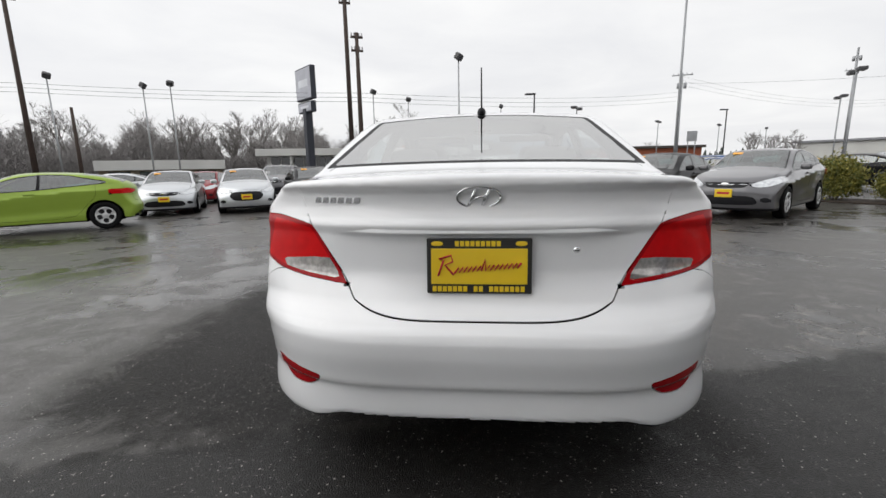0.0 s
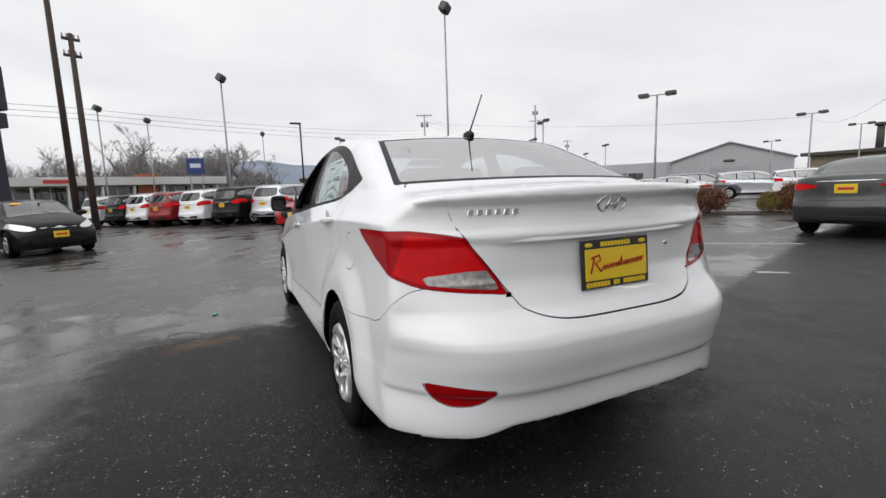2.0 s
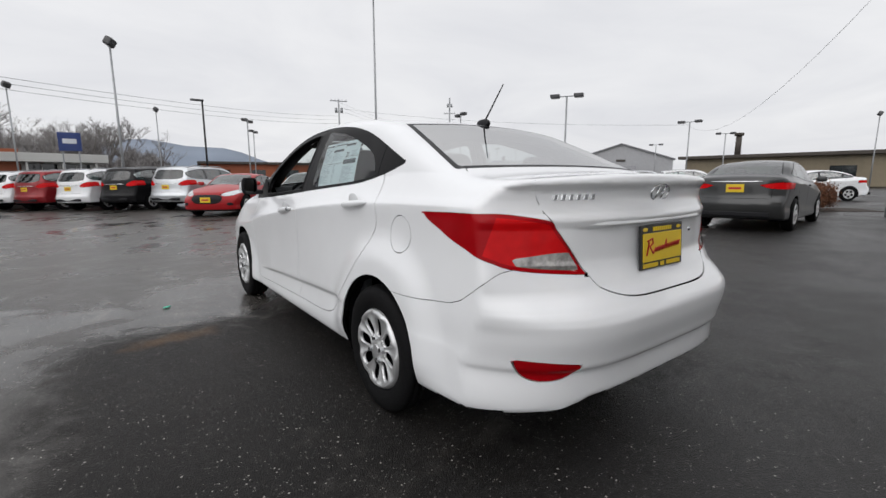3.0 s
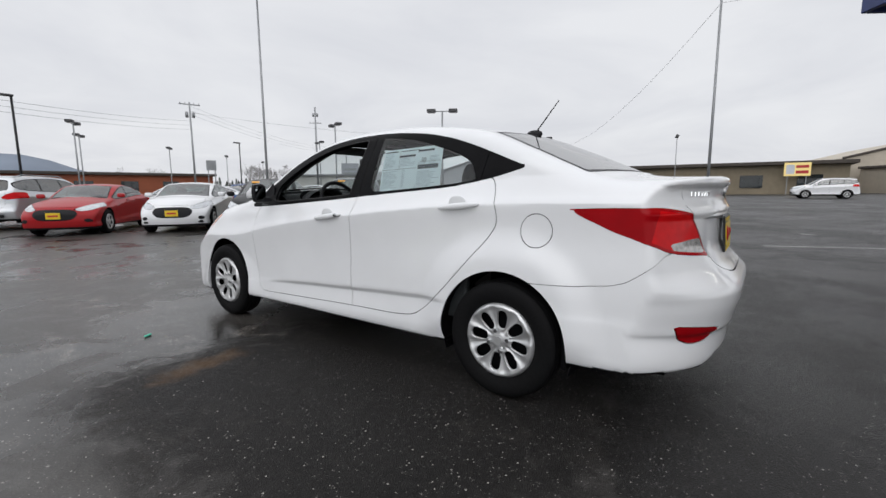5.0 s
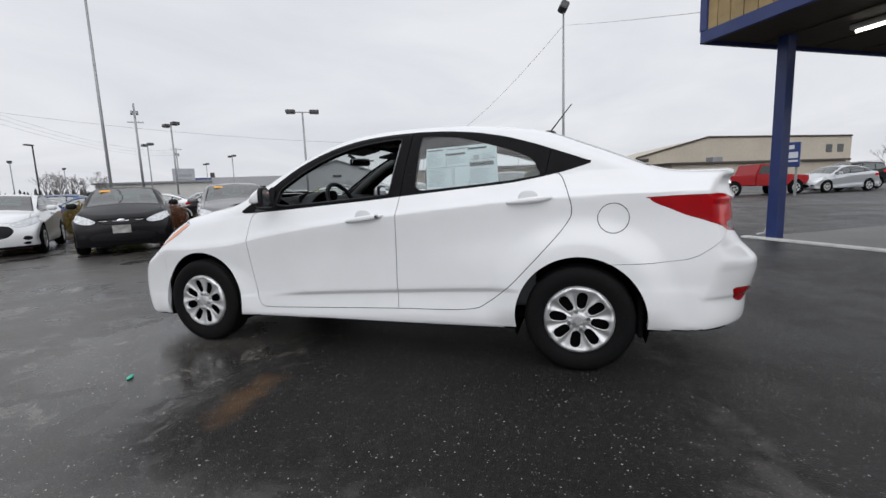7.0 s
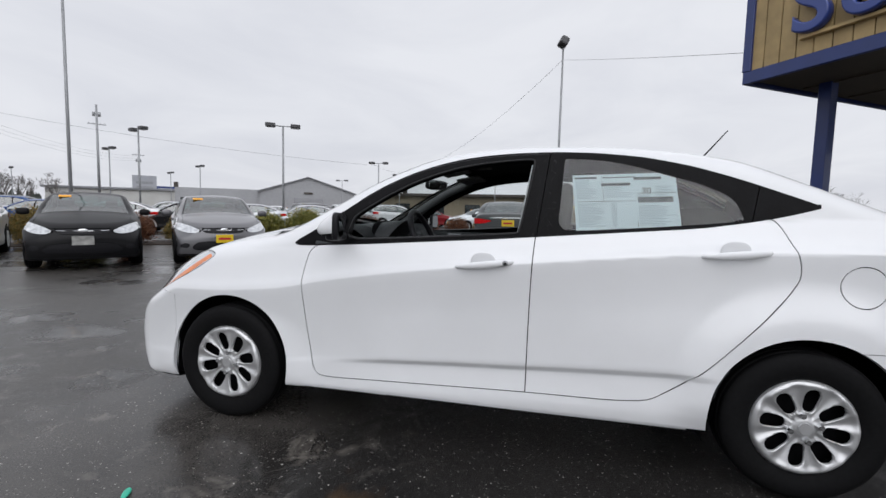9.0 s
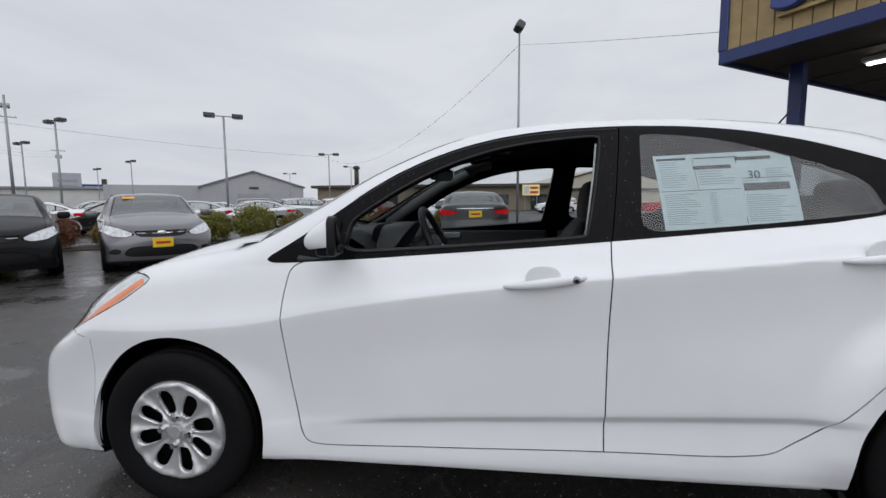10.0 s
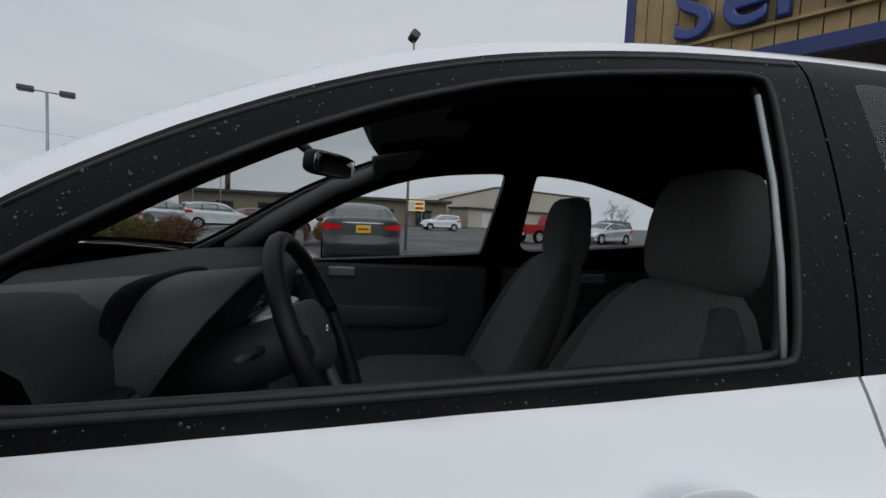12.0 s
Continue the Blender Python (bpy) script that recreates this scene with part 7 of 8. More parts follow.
def canopy():
    U, V = Vector((-0.835, -0.55, 0)).normalized(), Vector((0.55, -0.835, 0)).normalized()
    m = Matrix(((U.x, V.x, 0, 4.80), (U.y, V.y, 0, -3.09), (0, 0, 1, 0), (0, 0, 0, 1)))
    # local x runs along the sign, local y runs under the roof, away from the cars
    c = root("service_canopy", m, "drive-through service canopy with tan boards, blue trim and blue lettering", "canopy", kind="structure")
    W, D, Z0, Z1 = 11.0, 9.0, 3.10, 4.75
    bm = bmesh.new()
    box(bm, 0.02, W, 0.10, D, Z0 + 0.05, Z1 - 0.05)
    part("roof_box", bm, SOFFIT, c, "brown boarded roof box")
    n = 52
    for k in range(n):
        w = W / n
        bm = bmesh.new()
        box(bm, k * w + 0.006, (k + 1) * w - 0.006, 0.03, 0.10, Z0 + 0.17, Z1 - 0.17, 0.004)
        part("board", bm, TANBOARD, c)
    n2 = 42
    for k in range(n2):
        w = D / n2
        bm = bmesh.new()
        box(bm, -0.04, 0.02, 0.04 + k * w + 0.006, 0.04 + (k + 1) * w - 0.006, Z0 + 0.17, Z1 - 0.17, 0.004)
        part("board", bm, TANBOARD, c)
    for z in (Z0, Z1 - 0.18):
        bm = bmesh.new()
        box(bm, -0.06, W, -0.005, 0.06, z, z + 0.18, 0.008)
        part("trim_board", bm, BLUETRIM, c, "blue painted trim board")
        bm = bmesh.new()
        box(bm, -0.065, -0.005, 0.062, D, z, z + 0.18, 0.008)
        part("trim_board", bm, BLUETRIM, c, "blue painted trim board")
    bm = bmesh.new()
    box(bm, -0.07, 0.05, -0.012, 0.06, Z0 + 0.18, Z1 - 0.18, 0.006)
    part("corner_board", bm, BLUETRIM, c, "blue corner board")
    # lettering, each letter in relief
    x = 0.78
    for ch, adv in zip("Service", (0.58, 0.53, 0.40, 0.51, 0.25, 0.50, 0.5)):
        me = text_mesh(ch, 1.0, 0.045, 0.020)
        me.materials.append(LETTER)
        place("letter", me, c, "raised blue letter " + ch, pose(x + adv / 2 - 0.22, -0.06, 3.86, 90, 0, 0))
        x += adv
    bm = bmesh.new()
    box(bm, 0.70, 4.1, -0.045, 0.03, 3.485, 3.525)
    part("letter_rail", bm, TANBOARD, c, "tan rail under the letters")
    # soffit joints and lit tubes
    TX, TY = 0.94, 1.72
    for k in range(1, 8):
        bm = bmesh.new()
        box(bm, 0.10, W - 0.1, k * 1.12, k * 1.12 + 0.05, Z0 + 0.028, Z0 + 0.052)
        part("soffit_batten", bm, SOFFIT, c)
    for k in range(3):
        bm = bmesh.new()
        box(bm, TX + k * 2.8, TX + 1.3 + k * 2.8, TY - 0.08, TY + 0.08, Z0 - 0.03, Z0 + 0.05, 0.02)
        f = part("light_fitting", bm, WHITEPAINT, c, "strip light fitting")
        bm = bmesh.new()
        tube(bm, (TX + 0.05 + k * 2.8, TY, Z0 - 0.05), (TX + 1.25 + k * 2.8, TY, Z0 - 0.05), 0.022, seg=10)
        part("tube", bm, TUBE_ON, f, "lit fluorescent tube")
    # column with a white edge, on the kerbed slab
    inv = m.inverted()
    p = inv @ Vector((5.10, -4.30, 0))
    bm = bmesh.new()
    box(bm, p.x - 0.085, p.x + 0.085, p.y - 0.085, p.y + 0.085, 0.0, Z0 + 0.06, 0.008)
    part("column", bm, BLUETRIM, c, "blue steel column")
    bm = bmesh.new()
    sweep(bm, [(p.x - 0.112, p.y + 0.02, 3.05), (p.x - 0.112, p.y + 0.02, 0.24), (p.x - 0.17, p.y + 0.02, 0.10), (p.x - 0.30, p.y + 0.02, 0.07)], 0.026, 8)
    part("downpipe", bm, WHITEPAINT, c, "white downpipe", True)
    bm = bmesh.new()
    box(bm, p.x + 7.0, p.x + 7.17, p.y - 0.085, p.y + 0.085, 0.0, Z0 + 0.06, 0.008)
    part("column", bm, BLUETRIM, c, "blue steel column")
    # slab
    s = root("canopy_slab", m, "raised concrete slab with a white painted kerb", "pavement", kind="structure")
    bm = bmesh.new()
    box(bm, p.x - 0.25, W + 1, p.y - 0.05, D + 4, -0.1, 0.045, 0.01)
    part("slab", bm, SLAB, s)
    bm = bmesh.new()
    box(bm, p.x - 0.42, W + 1, p.y - 0.20, p.y - 0.054, -0.1, 0.052, 0.012, seg=2)
    part("kerb", bm, WHITEPAINT, s, "white painted kerb")


# ---------------------------------------------------------------- poles, lamps, wires
STEEL = material("galvanised_pole", (0.30, 0.31, 0.32), 0.5, metal=0.4, stain=0.15, stain_scale=2)
WOODPOLE = material("creosoted_pole", (0.050, 0.034, 0.027), 0.85, grain=0.25, grain_scale=25, stain=0.3, stain_scale=1.5, bump=0.5, bump_scale=40)
LAMPBODY = material("lamp_housing", (0.055, 0.055, 0.058), 0.5, stain=0.15)
LAMPGLASS = material("lamp_glass", (0.34, 0.34, 0.35), 0.25, stain=0.2, stain_scale=10)
WIRE = material("cable", (0.05, 0.05, 0.052), 0.6, stain=0.1)


def lamp_double(x, y, h=6.4, turn=40, arm=0.75, group="double-headed lot lamps"):
    r = root("lot_lamp", pose(x, y, 0, 0, 0, turn), "grey steel lot lamp with two box heads", "street lamp", group)
    bm = bmesh.new()
    tube(bm, (0, 0, -0.7), (0, 0, h - 0.05), 0.075, 0.055, 12)
    part("pole", bm, STEEL, r, "", True)
    bm = bmesh.new()
    tube(bm, (-arm, 0, h - 0.02), (arm, 0, h - 0.02), 0.035, seg=8)
    part("cross_arm", bm, STEEL, r)
    for s in (-1, 1):
        bm = bmesh.new()
        box(bm, s * arm - 0.30, s * arm + 0.30, -0.24, 0.24, h - 0.10, h + 0.12, 0.03)
        hd = part("head", bm, LAMPBODY, r, "dark box head")
        bm = bmesh.new()
        box(bm, s * arm - 0.25, s * arm + 0.25, -0.19, 0.19, h - 0.125, h - 0.098, 0.01)
        part("lens", bm, LAMPGLASS, hd, "pale lens")
    return r


def lamp_flood(x, y, h, turn=0, slim=0.06):
    r = root("flood_lamp", pose(x, y, 0, 0, 0, turn), "slim grey pole with a dark floodlight on top", "street lamp", "floodlights")
    bm = bmesh.new()
    tube(bm, (0, 0, -0.7), (0, 0, h - 0.12), slim, slim * 0.6, 10)
    part("pole", bm, STEEL, r, "", True)
    bm = bmesh.new()
    box(bm, -0.20, 0.20, -0.16, 0.16, -0.17, 0.17, 0.07, pose(0.02, 0, h + 0.03, 28, 12, 20), seg=2)
    hd = part("floodlight", bm, LAMPBODY, r, "dark floodlight head")
    bm = bmesh.new()
    tube(bm, (0, 0, h - 0.16), (0, 0, h - 0.02), 0.045, 0.05, 10)
    part("bracket", bm, LAMPBODY, r)
    return r


def lamp_arm(x, y, h, turn=0):
    r = root("arm_lamp", pose(x, y, 0, 0, 0, turn), "dark pole with one flat lamp head on a short arm", "street lamp", "arm lamps")
    bm = bmesh.new()
    tube(bm, (0, 0, -0.7), (0, 0, h), 0.075, 0.06, 10)
    part("pole", bm, DARKMETAL, r, "", True)
    bm = bmesh.new()
    box(bm, -0.75, 0.10, -0.13, 0.13, h - 0.08, h + 0.05, 0.03)
    part("head", bm, LAMPBODY, r)


def utility_pole(x, y, h, turn, arms=(0.6,), r0=0.17, steel=False, arm=1.15):
    r = root("utility_pole", pose(x, y, 0, 0, 0, turn), "grey weathered utility pole with cross-arm and insulators" if steel else "tall dark wooden utility pole", "utility pole", "utility poles")
    mat = STEEL if steel else WOODPOLE
    bm = bmesh.new()
    tube(bm, (0, 0, -0.7), (0, 0, h), r0, r0 * 0.62, 12)
    part("pole", bm, mat, r, "", True)
    for k, d in enumerate(arms):
        bm = bmesh.new()
        box(bm, -arm, arm, -0.06, 0.06, h - d - 0.06, h - d + 0.06, 0.01)
        a = part("cross_arm", bm, mat, r)
        for xx in (-0.87 * arm, -0.4 * arm, 0.4 * arm, 0.87 * arm):
            bm = bmesh.new()
            tube(bm, (xx, 0, h - d + 0.05), (xx, 0, h - d + 0.24), 0.05, 0.03, 8)
            part("insulator", bm, LAMPGLASS, a)
    if arms and steel:
        for s in (-1, 1):
            bm = bmesh.new()
            tube(bm, (s * 0.36, 0, h - 1.8), (s * 0.36, 0, h - 1.15), 0.18, seg=12)
            part("transformer", bm, STEEL, r, "grey transformer drum", True)
    return r


def wire(a, b, sag, n=18, r=0.010):
    bm = bmesh.new()
    a, b = Vector(a), Vector(b)
    sweep(bm, [a.lerp(b, i / n) - Vector((0, 0, sag * 4 * (i / n) * (1 - i / n))) for i in range(n + 1)], r, 5)
    tagged(part("overhead_wire", bm, WIRE, None), "thin dark overhead cable strung between poles", "cable", "overhead wires")


def poles():
    lamp_double(22.67, 16.2, 6.35, 122)
    lamp_double(24.0, 28.9, 6.65, 70)
    lamp_double(32.3, 41.5, 6.6, 70)
    for x, y, t in ((43.5, 17.9, 100), (46.6, 43.9, 60), (56.0, 57.8, 60), (70.2, 35.3, 100), (9.1, 42.6, 60), (12.1, 52.7, 60), (23.5, 60.6, 60), (35.5, 69.0, 60), (48.2, 79.1, 60), (58.7, 20.6, 110)):
        lamp_double(x, y, 6.4, t)
    lamp_flood(14.93, -0.66, 7.57, 0, 0.055)
    lamp_flood(-1.28, 20.33, 6.5, 40)
    lamp_flood(-6.2, 34.0, 6.45, 10)
    lamp_flood(1.6, 39.7, 6.4, 60)
    lamp_flood(-8.0, 29.4, 6.4, 30)
    lamp_flood(-19.9, 24.3, 6.5, 0)
    lamp_flood(-24.8, 20.8, 6.5, 30)
    lamp_flood(-22.0, 24.6, 6.5, 80)
    lamp_flood(50.8, 5.8, 6.4, 0)
    lamp_flood(6.05, 11.45, 7.35, 20, 0.046)
    lamp_arm(4.0, 33.6, 6.55, 0)
    lamp_arm(25.6, 47.5, 6.4, 10)
    utility_pole(-8.6, 25.5, 14.5, 20, (3.4, ), arm=0.35)
    utility_pole(-7.5, 23.9, 8.9, 25, (0.25, 1.0), arm=0.35)
    utility_pole(-27.2, 21.4, 11.5, 40, (0.6, ), arm=0.5)
    utility_pole(-33.0, 30.5, 6.2, 40, ())
    utility_pole(24.0, 55.3, 11.6, -15, (0.25, ), 0.14, True)
    utility_pole(53.2, 68.6, 16.6, -40, (3.0, ), 0.22, True)
    utility_pole(78.0, 88.0, 12.5, -30, (0.3, ), 0.2, True)
    # cables
    for dz in (0.0, -0.5, -1.0):
        wire((-80, 5, 8.6 + dz), (-27.2, 21.4, 6.3 + dz * 0.5), 0.5)
        wire((-27.2, 21.4, 6.3 + dz * 0.5), (-7.5, 23.9, 5.5 + dz * 0.5), 0.15)
        wire((-7.5, 23.9, 5.5 + dz * 0.5), (24.0, 55.3, 9.4 + dz), 0.5)
        wire((24.0, 55.3, 11.2 + dz), (78.0, 88.0, 12.0 + dz), 1.6)
    wire((-8.6, 25.5, 11.8), (6.05, 11.45, 14.0), 0.5, r=0.010)
    wire((14.93, -0.66, 6.95), (5.0, -3.25, 3.62), 0.03, r=0.004)
    wire((14.93, -0.66, 6.95), (43.5, 17.9, 6.0), 2.0, r=0.006)
    wire((43.5, 17.9, 6.1), (24.0, 55.3, 10.4), 0.7)


# ---------------------------------------------------------------- signs
SIGNWHITE = material("sign_face", (0.62, 0.64, 0.68), 0.4, stain=0.12, stain_scale=1.2)
SIGNBLUE = material("sign_blue", (0.012, 0.035, 0.16), 0.4, coat=0.3, stain=0.08)
GREYBOARD = material("grey_board", (0.36, 0.37, 0.40), 0.5, stain=0.12, stain_scale=0.6)
SIGNRED = material("sign_red", (0.48, 0.03, 0.03), 0.45, stain=0.1)


PYLONDARK = material("slate_steel", (0.020, 0.024, 0.036), 0.5, stain=0.2)
PYLONFACE = material("grey_sign_face", (0.42, 0.43, 0.48), 0.45, stain=0.12)


def pylon():
    r = root("pylon_sign", pose(-10.9, 24.1, 0, 0, 0, -45), "tall dealer pylon sign with pale panels on a blue post", "sign")
    bm = bmesh.new()
    box(bm, -0.22, 0.22, -0.22, 0.22, -0.7, 4.7, 0.02)
    part("post", bm, PYLONDARK, r, "dark slate steel post")
    for z0, z1, w in ((5.2, 7.1, 1.15), (4.45, 5.1, 1.0)):
        bm = bmesh.new()
        box(bm, -w, w, -0.16, 0.16, z0, z1, 0.03)
        p = part("sign_box", bm, PYLONDARK, r, "dark slate sign box")
        for s in (-1, 1):
            bm = bmesh.new()
            box(bm, -w + 0.08, w - 0.08, s * 0.165 - 0.008, s * 0.165 + 0.008, z0 + 0.08, z1 - 0.08)
            part("sign_face", bm, PYLONFACE, p, "pale grey sign face")
            bm = bmesh.new()
            box(bm, -w * 0.6, w * 0.6, s * 0.178 - 0.004, s * 0.178 + 0.004, z0 + (z1 - z0) * 0.40, z0 + (z1 - z0) * 0.62)
            part("sign_bar", bm, SIGNWHITE, p, "plain bar")


def board_sign(x, y, turn, w, z0, z1, face, bars, label, legs=True):
    r = root("board_sign", pose(x, y, 0, 0, 0, turn), label, "sign")
    bm = bmesh.new()
    box(bm, -w / 2, w / 2, -0.10, 0.10, z0, z1, 0.02)
    part("sign_box", bm, face, r)
    for s in (-1, 1):
        bm = bmesh.new()
        box(bm, s * w * 0.35 - 0.05, s * w * 0.35 + 0.05, -0.05, 0.05, -0.7, z0 + 0.02)
        part("leg", bm, STEEL, r)
    for u0, u1, v0, v1, mat in bars:
        for s in (-1, 1):
            bm = bmesh.new()
            box(bm, (u0 - 0.5) * w, (u1 - 0.5) * w, s * 0.105 - 0.006, s * 0.105 + 0.006, z0 + (z1 - z0) * v0, z0 + (z1 - z0) * v1)
            part("sign_bar", bm, mat, r, "plain bar of writing")


def signs():
    pylon()
    board_sign(-4.2, 45.2, -4, 1.5, 3.25, 4.75, SIGNBLUE, [(0.2, 0.8, 0.40, 0.66, SIGNWHITE)], "square blue sign with a white bar on a post")
    board_sign(23.0, -11.2, 62, 0.80, 1.45, 2.65, SIGNBLUE, [(0.3, 0.7, 0.72, 0.88, SIGNWHITE), (0.1, 0.9, 0.36, 0.60, SIGNWHITE), (0.1, 0.7, 0.20, 0.28, SIGNWHITE)], "blue roadside sign with white bars of writing")
    board_sign(70.0, -5.3, 88, 2.7, 2.4, 4.1, YELLOWSIGN, [(0.08, 0.55, 0.18, 0.40, SIGNRED), (0.60, 0.92, 0.15, 0.85, SIGNWHITE), (0.08, 0.55, 0.6, 0.8, SIGNRED)], "lit yellow roadside price sign with red bars")
    board_sign(93.5, 95.1, -45, 6.2, 4.4, 6.2, SIGNBLUE, [(0.1, 0.9, 0.3, 0.7, SIGNWHITE)], "long blue dealer sign far off")
    board_sign(72.5, 80.6, -42, 4.2, 2.9, 7.3, GREYBOARD, [(0.15, 0.85, 0.60, 0.72, STEEL), (0.15, 0.85, 0.38, 0.50, STEEL)], "tall grey board sign far off")
    board_sign(80.6, 93.3, -42, 4.2, 2.9, 5.1, SIGNRED, [(0.1, 0.9, 0.3, 0.7, SIGNWHITE)], "red and white board sign far off")
    board_sign(22.9, 48.9, -20, 1.0, 3.25, 4.35, STEEL, [], "grey back of a road sign far off")


YELLOWSIGN = material("lit_sign_yellow", (0.85, 0.66, 0.26), 0.5, emit=0.25)


# ---------------------------------------------------------------- buildings
GREYSHEET = material("grey_cladding", (0.36, 0.365, 0.38), 0.6, grain=0.06, grain_scale=2, stain=0.10, stain_scale=0.12)
GREYROOF = material("grey_roof_sheet", (0.22, 0.225, 0.24), 0.5, stain=0.12, stain_scale=0.2)
TANSHEET = material("tan_cladding", (0.46, 0.41, 0.335), 0.65, grain=0.05, grain_scale=2, stain=0.10, stain_scale=0.15)
TANDARK = material("brown_wall", (0.21, 0.175, 0.12), 0.7, grain=0.08, grain_scale=2, stain=0.15, stain_scale=0.2)
ROOFEDGE = material("dark_roof_edge", (0.06, 0.05, 0.042), 0.7, stain=0.15)
RUSTWALL = material("rust_red_wall", (0.27, 0.075, 0.032), 0.7, grain=0.08, stain=0.2, stain_scale=0.2)
OFFWHITE = material("offwhite_wall", (0.52, 0.52, 0.50), 0.6, stain=0.12, stain_scale=0.3)
DOORWHITE = material("roller_door", (0.58, 0.58, 0.57), 0.5, stain=0.1, stain_scale=0.8)


def facade(name, m, label):
    return root(name, m, label, "building", "buildings round the lot")


def shed():
    U = Vector((-0.498, 0.867, 0))
    ang = math.degrees(math.atan2(U.y, U.x))
    r = facade("grey_shed", pose(82.6, 49.1, 0, 0, 0, ang + 180), "long grey metal shed with a low gable and roller door")
    # local x runs to the right along the front, local y goes back
    hw, eave, peak, deep = 9.6, 4.7, 7.8, 40
    bm = bmesh.new()
    pts = [(-hw, 0), (hw, 0), (hw, eave), (0, peak), (-hw, eave)]
    a = [bm.verts.new((x, 0, z)) for x, z in pts]
    b = [bm.verts.new((x, deep, z)) for x, z in pts]
    bm.faces.new(a[::-1])
    bm.faces.new(b)
    for i in range(5):
        bm.faces.new((a[i], a[(i + 1) % 5], b[(i + 1) % 5], b[i]))
    bmesh.ops.recalc_face_normals(bm, faces=bm.faces)
    part("wall", bm, GREYSHEET, r)
    for s in (-1, 1):
        bm = bmesh.new()
        prism_pts = [(0, peak), (0, peak + 0.22), (s * (hw + 0.4), eave + 0.10), (s * (hw + 0.4), eave - 0.12)]
        va = [bm.verts.new((x, -0.4, z)) for x, z in prism_pts]
        vb = [bm.verts.new((x, deep + 0.4, z)) for x, z in prism_pts]
        bm.faces.new(va)
        bm.faces.new(vb[::-1])
        for i in range(4):
            bm.faces.new((va[i], vb[i], vb[(i + 1) % 4], va[(i + 1) % 4]))
        bmesh.ops.recalc_face_normals(bm, faces=bm.faces)
        part("roof", bm, GREYROOF, r)
    bm = bmesh.new()
    box(bm, -2.9, 2.9, -0.10, 0.05, 0, 3.4, 0.02)
    d = part("roller_door", bm, GREYROOF, r, "grey roller door")
    for k in range(12):
        bm = bmesh.new()
        box(bm, -2.8, 2.8, -0.13, -0.09, 0.15 + k * 0.27, 0.35 + k * 0.27, 0.01)
        part("slat", bm, GREYSHEET, d)
    bm = bmesh.new()
    box(bm, -0.9, 0.9, -0.22, 0.05, 4.35, 4.75, 0.05)
    part("vent", bm, ROOFEDGE, r)
    bm = bmesh.new()
    box(bm, -25.5, -hw - 0.01, 1.5, 20, 0, 5.0, 0.02)
    w = part("wing", bm, GREYSHEET, r, "flat-roofed grey wing")
    for k in range(3):
        bm = bmesh.new()
        box(bm, -24.5 + k * 3.3, -21.6 + k * 3.3, 1.40, 1.55, 1.3, 3.0, 0.02)
        part("window", bm, DARKGLASS, w, "dark window")
    bm = bmesh.new()
    box(bm, -25.7, -25.0, 1.6, 2.3, 5.0, 6.0, 0.03)
    part("flue", bm, ROOFEDGE, r)


